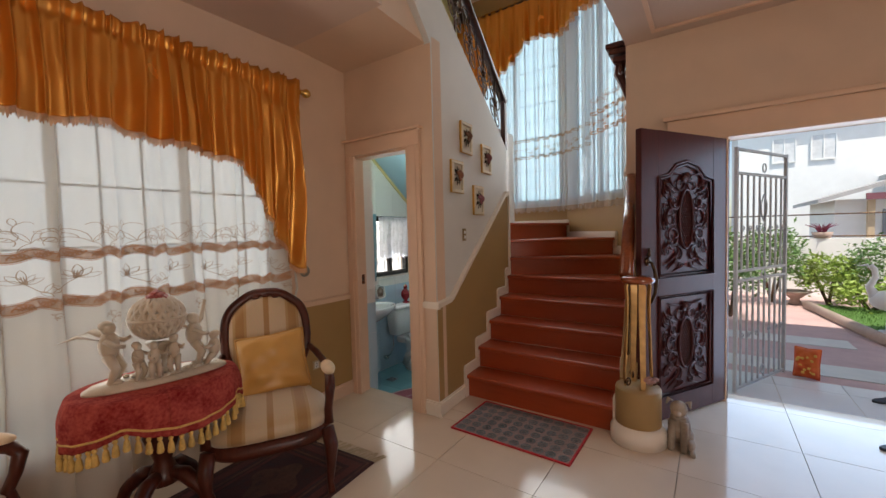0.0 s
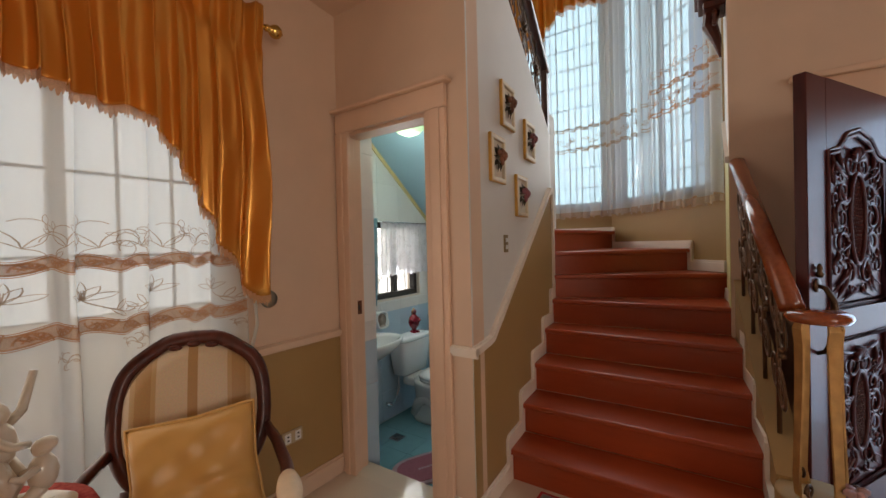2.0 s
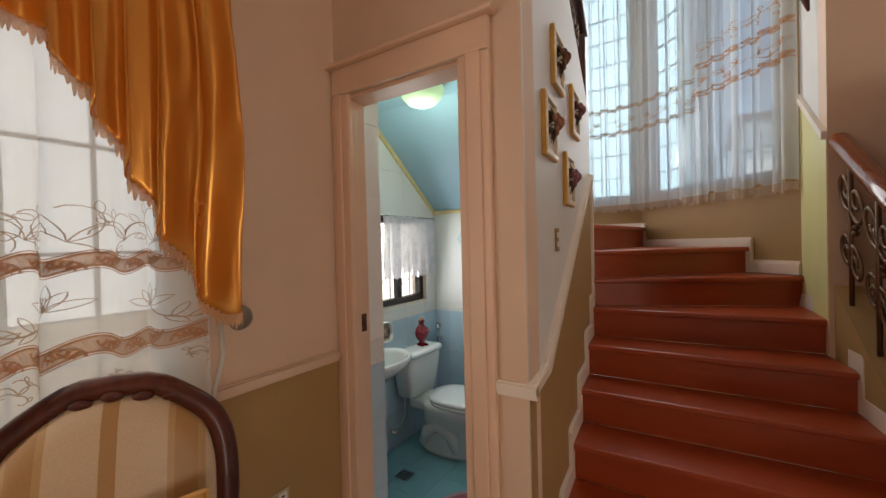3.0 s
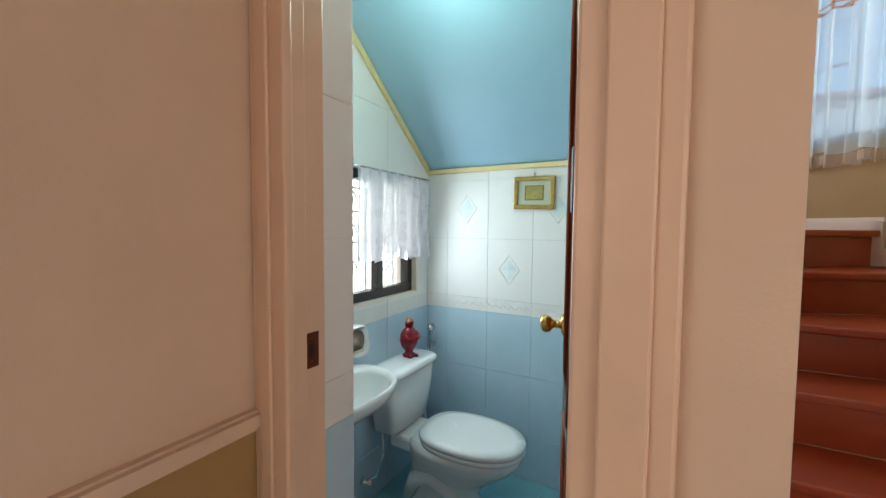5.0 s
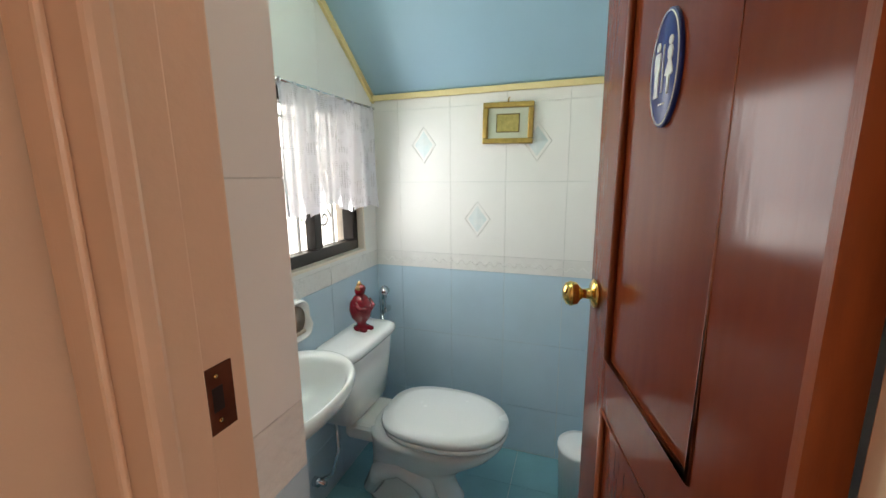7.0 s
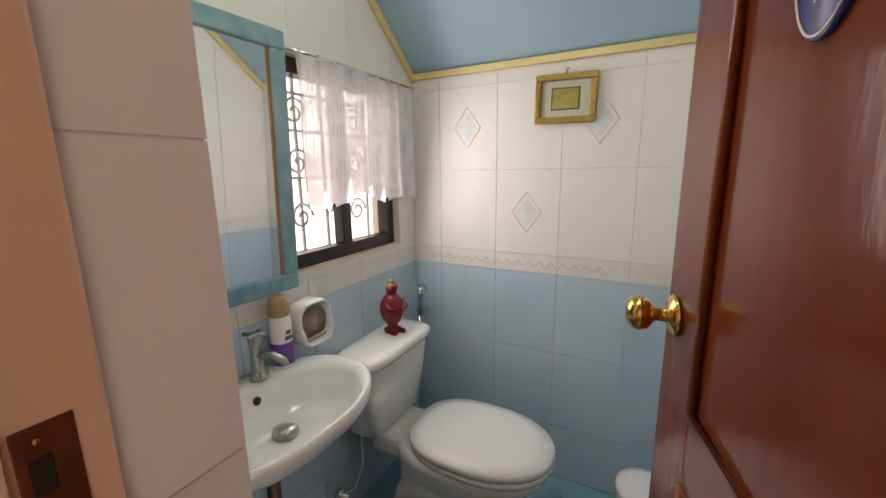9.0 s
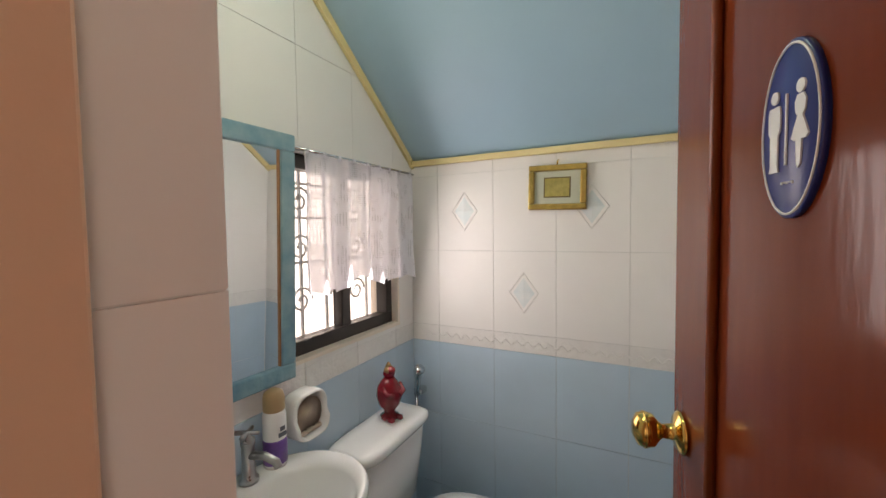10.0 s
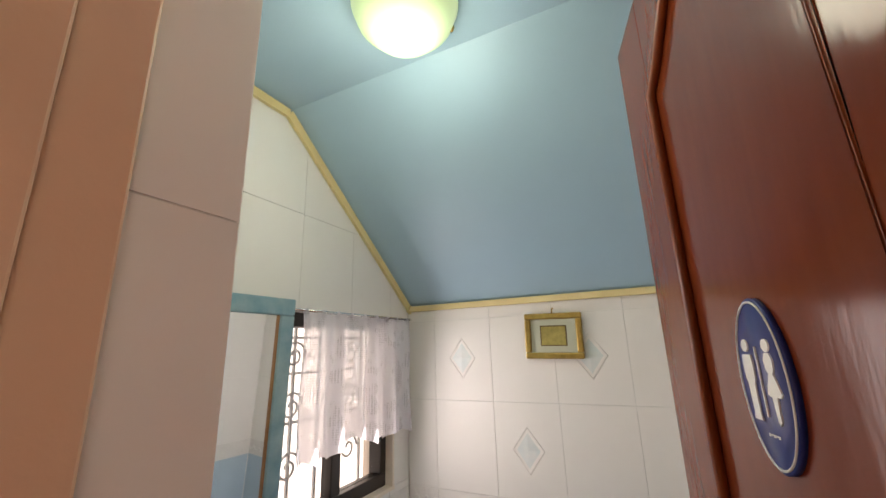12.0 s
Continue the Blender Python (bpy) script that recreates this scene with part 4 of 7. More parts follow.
def cloth_at(u, v):
    a = 2 * math.pi * u
    if v < .45:
        k = v / .45
        return (.235 * k * math.cos(a), .316 * k * math.sin(a), .694 + .004 * (1 - k))
    k = (v - .45) / .55
    out = 1 + .075 * math.sin(min(1, k * 2.2) * math.pi / 2) + .016 * math.sin(a * 23) * k - .035 * (1 - abs(math.sin(a * 2 + .9))) ** 3 * k + .012 * math.sin(a * 9) * k
    return (.235 * out * math.cos(a), .316 * out * math.sin(a), .694 - .02 * min(1, k * 3) - drop(a) * k)


tablecloth = tagged(sheet("tablecloth", cloth_at, 160, 22, VELVET, thick=.003), "red brocade tablecloth with gold tassels on the table", "tablecloth")
tablecloth.matrix_world = TM
tube("gold_cord", [cloth_at(i / 120, .88) for i in range(120)], .006, GOLD, tablecloth, 6, 1, True)
for i in range(58):
    p = cloth_at(i / 58, 1.0)
    lathe("tassel", [(0, .004), (.008, 0), (.010, -.010), (.005, -.017), (.010, -.026), (.0145, -.060), (.012, -.066), (0, -.067)], GOLD, tablecloth, at=p, n=7)

# porcelain centrepiece: one plain white group on an oval base
BISQUE = mat("cream_porcelain", (0.52, 0.42, 0.31), 0.28, var=0.12, scale=18, bump=0.05, coat=0.3)
bm = bmesh.new()
put_lathe(bm, [(0, 0), (1, 0), (1.0, .012), (.94, .022), (.9, .028), (0, .03)], n=36, sx=.10, sy=.275)
put_lathe(bm, [(.055, .03), (.04, .06), (.03, .10), (.035, .14), (.05, .165), (.055, .175)], n=18)
# pierced bowl and lid: a lattice of rings and ribs
R0, ZC = .102, .285
for k in range(18):
    a = 2 * math.pi * k / 18
    for tw in (.55, -.55):
        put_tube(bm, [(R0 * math.sin(f) * math.cos(a + tw * f), R0 * math.sin(f) * math.sin(a + tw * f), ZC - R0 * .93 * math.cos(f)) for f in (math.pi * j / 14 for j in range(2, 13))], .0115, 6)
for f in (.5, .9, 1.3, 1.85, 2.25, 2.6):
    put_tube(bm, [(R0 * math.sin(f) * math.cos(t), R0 * math.sin(f) * math.sin(t), ZC - R0 * .93 * math.cos(f)) for t in (2 * math.pi * j / 30 for j in range(30))], .006, 5, 1, True)
put_lathe(bm, [(R0 - .004, ZC - .012), (R0 + .012, ZC - .006), (R0 + .014, ZC + .004), (R0 - .004, ZC + .01)], n=36)


def cherub(bm, x, y, h, turn, arm, wing, seated=False):
    """A plain small figure of rounded forms."""
    m = Matrix.Translation((x, y, .028)) @ pose(0, 0, 0, 0, 0, turn)
    legz = h * (.22 if seated else .42)
    put_blob(bm, (0, 0, legz + h * .2), h * .15, 1, .95, 1.6, 2, m)
    put_blob(bm, (0, 0, h * (.72 if seated else .9) + .0), h * .105, 1, .95, 1.1, 2, m)
    put_blob(bm, (-.008, 0, h * (.76 if seated else .94)), h * .108, 1, 1, .85, 2, m)
    for sgn in (1, -1):
        pts = [(0, sgn * h * .07, legz + h * .05), (h * .12, sgn * h * .09, legz * .6), (h * (.22 if seated else .02), sgn * h * .08, 0)]
        put_tube(bm, [m @ Vector(p) for p in pts], [h * .092, h * .075, h * .045], 7)
    put_tube(bm, [m @ Vector(p) for p in ((0, h * .11, legz + h * .3), (h * .12, h * .2, legz + h * (.2 + .3 * arm)), (h * .2, h * .25, legz + h * (.2 + .75 * arm)))], [h * .05, h * .042, h * .034], 7)
    put_tube(bm, [m @ Vector(p) for p in ((0, -h * .11, legz + h * .3), (h * .15, -h * .14, legz + h * .2), (h * .24, -h * .05, legz + h * .18))], [h * .05, h * .042, h * .034], 7)
    if wing:
        for sgn in (1, -1):
            put_tube(bm, [m @ Vector(p) for p in ((-h * .08, sgn * h * .06, legz + h * .3), (-h * .3, sgn * h * .22, legz + h * .42), (-h * .55, sgn * h * .3, legz + h * .34))], [h * .03, h * .11, h * .01], 8, .25)


cherub(bm, .0, -.175, .265, 60, .1, True)
cherub(bm, .045, -.085, .165, 30, .1, False)
cherub(bm, .07, -.03, .16, 0, .1, False)
cherub(bm, .06, .045, .175, -20, .2, False)
cherub(bm, .0, .14, .25, 75, .8, True)
cherub(bm, .035, .215, .19, -110, .1, False, True)
for k in range(26):
    a = rng.uniform(0, 6.28)
    put_blob(bm, (.075 * math.cos(a) * rng.uniform(.5, 1), .22 * math.sin(a) * rng.uniform(.4, 1), .034), rng.uniform(.010, .018), 1.2, 1.2, .7, 1)
centre = tagged(part("porcelain_centrepiece", bm, BISQUE, smooth=True), "cream porcelain figure group with a pierced lidded bowl on the tablecloth", "figurine")
centre.matrix_world = pose(-2.70, 1.475, .717, 0, 0, -10)
bm = bmesh.new()
for k in range(9):
    a = k * 2.4
    put_blob(bm, (.004 * k * math.cos(a), .004 * k * math.sin(a), .396 - .003 * k), .027, 1.1, .8, .7, 1, Matrix.Rotation(a, 4, "Z"))
rose = part("rose_knob", bm, mat("dark_pink_glaze", (.33, .07, .06), .35, var=.2, scale=40), None, "dark pink porcelain rose")
tagged(rose, "dark pink porcelain rose lid knob on the centrepiece", "ornament")
rose.matrix_world = centre.matrix_world.copy()

# rug under the chairs
RUG = mat("dark_oriental_pile", (0.075, 0.018, 0.016), 0.95, second=(0.030, 0.014, 0.020), scale=34, bump=0.5, bscale=260)
RUG2 = mat("rug_border_pile", (0.15, 0.065, 0.045), 0.95, second=(0.05, 0.02, 0.02), scale=48, bump=0.5, bscale=260)
rug_m = pose(-2.245, 2.37, 0, 0, 0, 4)
rug = tagged(box("area_rug", (-.75, -2.3, 0), (0, 0, .007), RUG, bevel=.003), "dark red oriental rug with a fringed end on the tiles", "rug")
rug.matrix_world = rug_m
for i, (d, w) in enumerate(((.02, .012), (.05, .05), (.13, .014), (.16, .02))):
    boxes("woven_border", [((-.75 + d, -2.3 + d, .007), (-d, -2.3 + d + w, .0085)), ((-.75 + d, -d - w, .007), (-d, -d, .0085)), ((-.75 + d, -2.3 + d + w, .007), (-.75 + d + w, -d - w, .0085)), ((-d - w, -2.3 + d + w, .007), (-d, -d - w, .0085))], RUG2 if i % 2 == 0 else mat("red_rug_pile", (.10, .028, .026), .95, var=.3, scale=60), rug)
for i in range(5):
    yy = -.4 - i * .36
    prism("medallion", [(-.38 + .13 * math.cos(t) * (1 + .2 * math.cos(4 * t)), yy + .15 * math.sin(t) * (1 + .2 * math.cos(4 * t))) for t in (6.283 * j / 32 for j in range(32))], on_z, .007, .0083, RUG2, rug)
bm = bmesh.new()
for i in range(75):
    x = -.75 + .75 * i / 74
    put_tube(bm, [(x, 0, .004), (x + rng.uniform(-.01, .02), .04, .004), (x + rng.uniform(0, .04), .085, .003)], .0032, 4)
part("fringe", bm, mat("beige_rug_fringe", (.50, .40, .28), .9, var=.2, scale=40), rug, "beige knotted fringe")

# mat at the stairs
MATC = mat("grey_red_mat_weave", (0.34, 0.22, 0.21), 0.95, second=(0.26, 0.21, 0.21), scale=40, bump=0.5, bscale=250)
stair_mat = tagged(box("door_mat", (0, 0, 0), (.80, .475, .008), MATC, bevel=.003), "grey patterned mat with a red edge before the stairs", "mat")
stair_mat.matrix_world = pose(-2.075, 2.965, 0, 0, 0, -.8)
boxes("mat_edge", [((-.012, -.012, 0), (.812, 0, .009)), ((-.012, .475, 0), (.812, .487, .009)), ((-.012, 0, 0), (0, .475, .009)), ((.80, 0, 0), (.812, .475, .009))], mat("red_binding", (.45, .02, .03), .8, var=.15, scale=60), stair_mat, label="red cloth edge")
bm = bmesh.new()
for i in range(10):
    for j in range(6):
        put_lathe(bm, [(.034, .008), (.034, .0095), (.022, .0095), (.021, .008)], ((i + .5) * .08, (j + .5) * .079, 0), 8)
        put_lathe(bm, [(.012, .008), (.010, .010), (0, .010)], ((i + .5) * .08, (j + .5) * .079, 0), 8)
tagged(part("mat_pattern", bm, mat("blue_grey_mat_yarn", (.18, .19, .20), .95, var=.2, scale=80), stair_mat), kind="stuff")

# newel post
NX, NY = -.985, 3.47
newel = empty("newel_post", "tan drum newel with bronze iron straps and wooden cap", "newel post", Matrix.Translation((NX, NY, 0)))
lathe("drum", [(0, 0), (.134, 0), (.134, .335), (.130, .346), (.0, .35)], TAN, newel, n=40)
lathe("drum_base", [(.135, 0), (.164, .0), (.164, .07), (.158, .085), (.150, .10), (.142, .115), (.135, .118)], TRIM, newel, n=40, label="white curved baseboard")
lathe("cap", [(0, 1.005), (.06, 1.005), (.092, 1.012), (.10, 1.028), (.096, 1.044), (.07, 1.055), (0, 1.058)], RAILWOOD, newel, n=32, label="varnished wooden cap")
for k in range(4):
    a = 2 * math.pi * k / 4 + .5
    c_, s_ = math.cos(a), math.sin(a)
    bm = bmesh.new()
    rings = []
    for r, z, hw in ((.078, .35, .014), (.082, .42, .016), (.074, .6, .017), (.067, .8, .019), (.066, .93, .021), (.072, .985, .022), (.066, 1.006, .018)):
        rings.append([bm.verts.new((c_ * (r + dr) - s_ * t, s_ * (r + dr) + c_ * t, z)) for dr, t in ((-.004, -hw), (.004, -hw), (.004, hw), (-.004, hw))])
    for q, w in zip(rings, rings[1:]):
        for j in range(4):
            bm.faces.new((q[j], q[(j + 1) % 4], w[(j + 1) % 4], w[j]))
    bm.faces.new(rings[0])
    bm.faces.new(rings[-1])
    part("iron_strap", bm, BRONZEIRON, newel)
for k in range(3):
    a = 2 * math.pi * k / 3 + 4.2
    c_, s_ = math.cos(a), math.sin(a)
    tube("iron_scroll", [((.09 + .028 * math.cos(t) * (1 - t / 11)) * c_, (.09 + .028 * math.cos(t) * (1 - t / 11)) * s_, .39 + .03 * math.sin(t) * (1 - t / 11)) for t in (j * .45 for j in range(20))], .006, IRON, newel, 6)
bm = bmesh.new()
for k in range(9):
    a = k * 2.4
    put_blob(bm, (.075 + .004 * k * math.cos(a), -.055 + .004 * k * math.sin(a), .40 + .003 * k), .020, 1.1, .7, .8, 1, Matrix.Rotation(0, 4, "Z"))
part("iron_rose", bm, mat("painted_rose", (.40, .22, .20), .5, var=.2, scale=40), newel, "painted metal rose", True)

BRONZEDARK = mat("dark_bronze_iron", (0.16, 0.085, 0.045), 0.4, 0.6, var=0.3, scale=18)
# handrail and iron panel beside the stairs
HR0, HR1 = Vector((-1.055, 3.49, 1.055)), Vector((-1.17, 4.45, 1.795))
handrail = empty("stair_railing", "varnished wooden handrail over wrought-iron scrolls", "railing")
pts = [HR0 + (HR1 - HR0) * t for t in (0, .1, .35, .65, .9, 1.0)]
bm = bmesh.new()
prof = [(-.036, -.024), (.036, -.024), (.042, .0), (.032, .022), (.014, .031), (-.014, .031), (-.032, .022), (-.042, .0)]
d = (HR1 - HR0).normalized()
sd = d.cross(Vector((0, 0, 1))).normalized()
upv = sd.cross(d)
rings = [[bm.verts.new(p + sd * a + upv * b) for a, b in prof] for p in (HR0, HR1)]
for j in range(8):
    bm.faces.new((rings[0][j], rings[0][(j + 1) % 8], rings[1][(j + 1) % 8], rings[1][j]))
bm.faces.new(rings[0])
bm.faces.new(rings[1])
part("handrail", bm, RAILWOOD, handrail, "varnished red-brown wooden rail", True)


def spiral(c, ax, ay, r, turns, sgn=1, start=0.0, n=26):
    return [c + ax * math.cos(start + sgn * t) * r * (1 - .8 * t / (turns * 6.283)) + ay * math.sin(start + sgn * t) * r * (1 - .8 * t / (turns * 6.283)) for t in (turns * 6.283 * i / (n - 1) for i in range(n))]


def iron_panel(parent, p0, p1, height, count, material, rad):
    """Scrollwork hung under a sloping rail from p0 to p1."""
    ax = (p1 - p0).normalized()
    dn = Vector((0, 0, -1))
    for i in range(count):
        c = p0 + (p1 - p0) * ((i + .5) / count)
        w = (p1 - p0).length / count
        tube("iron_bar", [c + dn * .02, c + dn * height], rad * .9, material, parent, 6)
        tube("iron_scroll", spiral(c + dn * height * .27 + ax * w * .22, ax, -dn, w * .34, 1.4, 1, math.pi), rad, material, parent, 6, .6)
        tube("iron_scroll", spiral(c + dn * height * .27 - ax * w * .22, ax, -dn, w * .34, 1.4, -1, 0), rad, material, parent, 6, .6)
        tube("iron_scroll", spiral(c + dn * height * .68 + ax * w * .18, ax, -dn, w * .30, 1.5, -1, math.pi), rad, material, parent, 6, .6)
        tube("iron_scroll", spiral(c + dn * height * .68 - ax * w * .18, ax, -dn, w * .30, 1.5, 1, 0), rad, material, parent, 6, .6)
        bm = bmesh.new()
        for k in range(5):
            a = k * 1.2566
            put_blob(bm, c + dn * height * .48 + ax * .022 * math.cos(a) + dn * .022 * math.sin(a) + sd * .01, .017, 1, 1, 1, 1)
        part("iron_flower", bm, material, parent, smooth=True)


iron_panel(handrail, HR0 + (HR1 - HR0) * .08 + Vector((0, 0, -.02)), HR1 + Vector((0, 0, -.02)), .70, 4, BRONZEDARK, .011)

# upper railing on the stair wall
U0, U1 = Vector((stair_x(4.50) - .03, 4.50, 2.68)), Vector((stair_x(2.3) - .03, 2.3, 4.34))
upper = empty("upper_stair_railing", "dark handrail with wrought-iron scrolls on the upper flight", "railing")
bm = bmesh.new()
d2 = (U1 - U0).normalized()
s2 = d2.cross(Vector((0, 0, 1))).normalized()
u2 = s2.cross(d2)
rings = [[bm.verts.new(p + s2 * a + u2 * b) for a, b in prof] for p in (U0, U1)]
for j in range(8):
    bm.faces.new((rings[0][j], rings[0][(j + 1) % 8], rings[1][(j + 1) % 8], rings[1][j]))
bm.faces.new(rings[0])
bm.faces.new(rings[1])
DARKRAIL = mat("dark_rail_wood", (0.07, 0.022, 0.013), 0.3, second=(.04, .012, .008), scale=9, stretch=(8, 1, 8), coat=.4)
part("handrail", bm, DARKRAIL, upper, smooth=True)
box("end_post", (stair_x(4.47) - .055, 4.46, 2.19), (stair_x(4.47) - .005, 4.51, 2.69), DARKRAIL, upper, .006)
iron_panel(upper, U0 + Vector((0, -.1, .07)), U1, .50, 8, IRON, .008)

# framed roses on the stair wall
GILT = mat("gilt_edge_paint", (0.62, 0.34, 0.07), 0.4, 0.3, var=0.15, scale=40)
FRAMEW = mat("cream_gold_frame", (0.70, 0.60, 0.44), 0.4, var=0.15, scale=30)
PAPER = mat("ivory_backing", (0.66, 0.60, 0.50), 0.7, var=0.05, scale=20)
LEAFD = mat("dried_leaf", (0.06, 0.045, 0.025), 0.7, var=0.4, scale=40)


def rose_picture(y0, y1, z0, z1, tint):
    m = Matrix.Translation((stair_x((y0 + y1) / 2) + .002, (y0 + y1) / 2, (z0 + z1) / 2)) @ pose(0, 0, 0, 0, 0, math.degrees(math.atan(SKEW)))
    f = empty("framed_rose", "cream and gold shadow frame with a dried rose", "picture", m, "framed roses on the stair wall")
    w, h = .19, .245
    for lo, hi in (((0, -w / 2, -h / 2), (.022, w / 2, -h / 2 + .022)), ((0, -w / 2, h / 2 - .022), (.022, w / 2, h / 2)), ((0, -w / 2, -h / 2 + .022), (.022, -w / 2 + .022, h / 2 - .022)), ((0, w / 2 - .022, -h / 2 + .022), (.022, w / 2, h / 2 - .022))):
        box("frame", lo, hi, FRAMEW, f, .004)
    for lo, hi in (((0, -w / 2 - .004, -h / 2 - .004), (.017, w / 2 + .004, -h / 2)), ((0, -w / 2 - .004, h / 2), (.017, w / 2 + .004, h / 2 + .004)), ((0, -w / 2 - .004, -h / 2), (.017, -w / 2, h / 2)), ((0, w / 2, -h / 2), (.017, w / 2 + .004, h / 2))):
        box("gilt_edge", lo, hi, GILT, f)
    box("backing", (0, -w / 2 + .02, -h / 2 + .02), (.006, w / 2 - .02, h / 2 - .02), PAPER, f)
    bm = bmesh.new()
    for k in range(11):
        a = k * 2.4
        put_blob(bm, (.03 + .0025 * (11 - k), .0035 * k * math.cos(a), .015 + .0035 * k * math.sin(a)), .020, .6, 1, 1, 1)
    part("rose", bm, tint, f, "dried rose", True)
    bm = bmesh.new()
    for k in range(9):
        a = k * .698 + .3
        put_tube(bm, [(.012, .02 * math.cos(a), .01 + .02 * math.sin(a)), (.022, .045 * math.cos(a), .01 + .05 * math.sin(a)), (.014, .062 * math.cos(a), .005 + .078 * math.sin(a))], [.004, .012, .001], 6, .3)
    part("leaves", bm, LEAFD, f, smooth=True)
    return f


ROSES = [mat("dried_rose_" + n, c, .7, var=.3, scale=50, bump=.3) for n, c in (("brown", (.16, .07, .04)), ("orange", (.26, .11, .06)), ("mauve", (.20, .07, .07)), ("pink", (.28, .10, .12)))]
rose_picture(3.46, 3.65, 1.99, 2.26, ROSES[0])
rose_picture(3.29, 3.48, 1.67, 1.915, ROSES[1])
rose_picture(3.85, 4.04, 1.883, 2.128, ROSES[2])
rose_picture(3.665, 3.865, 1.503, 1.75, ROSES[3])
sw = tagged(box("light_switch", (stair_x(3.5), 3.475, 1.285), (stair_x(3.5) + .008, 3.525, 1.385), mat("brass_plate", (.30, .22, .12), .35, .7, scale=30), bevel=.003), "brass light switch plate on the stair wall", "switch")
for z in (1.315, 1.355):
    box("rocker", (stair_x(3.5) + .008, 3.488, z - .012), (stair_x(3.5) + .013, 3.512, z + .012), PLASTIC, sw, .002)
out = tagged(box("wall_outlet", (LX + .004, 2.63, .315), (LX + .012, 2.75, .385), mat("beige_plate", (.50, .40, .26), .4, scale=20), bevel=.003), "beige double wall socket on the dado", "socket")
for y in (2.66, 2.72):
    box("socket_face", (LX + .012, y - .018, .325), (LX + .016, y + .018, .375), PLASTIC, out, .002)
    for zz in (.34, .36):
        box("slot", (LX + .016, y - .006, zz - .004), (LX + .0165, y + .006, zz + .004), BLACK, out)

# front door, standing open
DM = Matrix.Translation((-.49, 4.455, 0)) @ pose(0, 0, 0, 0, 0, -120.8)
door = structure(empty("front_door", "open dark mahogany front door with carved panels", "door", DM), "open dark mahogany front door with carved panels", "door")
LW, LH, TH = .965, 2.01, .045
UP = [(.20, 1.01), (.80, 1.01), (.80, 1.70), (.70, 1.72), (.62, 1.79), (.50, 1.82), (.38, 1.79), (.30, 1.72), (.20, 1.70)]
LO = [(.20, .17), (.80, .17), (.80, .88), (.20, .88)]
boxes("stiles", [((0, -TH, .012), (.20, 0, LH)), ((.80, -TH, .012), (LW, 0, LH))], DOORWOOD, door, .004)
boxes("rails", [((.20, -TH, .012), (.80, 0, .17)), ((.20, -TH, .88), (.80, 0, 1.01)), ((.20, -TH, 1.82), (.80, 0, LH))], DOORWOOD, door)
for poly in ([(.20, 1.70), (.30, 1.72), (.38, 1.79), (.50, 1.82), (.20, 1.82)], [(.80, 1.70), (.80, 1.82), (.50, 1.82), (.62, 1.79), (.70, 1.72)]):
    prism("arch_corner", poly, on_y, -TH, 0, DOORWOOD, door)
box("panel", (.19, -TH + .008, 1.0), (.81, -.016, 1.825), DOORWOOD, door)
box("panel", (.19, -TH + .008, .16), (.81, -.016, .89), DOORWOOD, door)


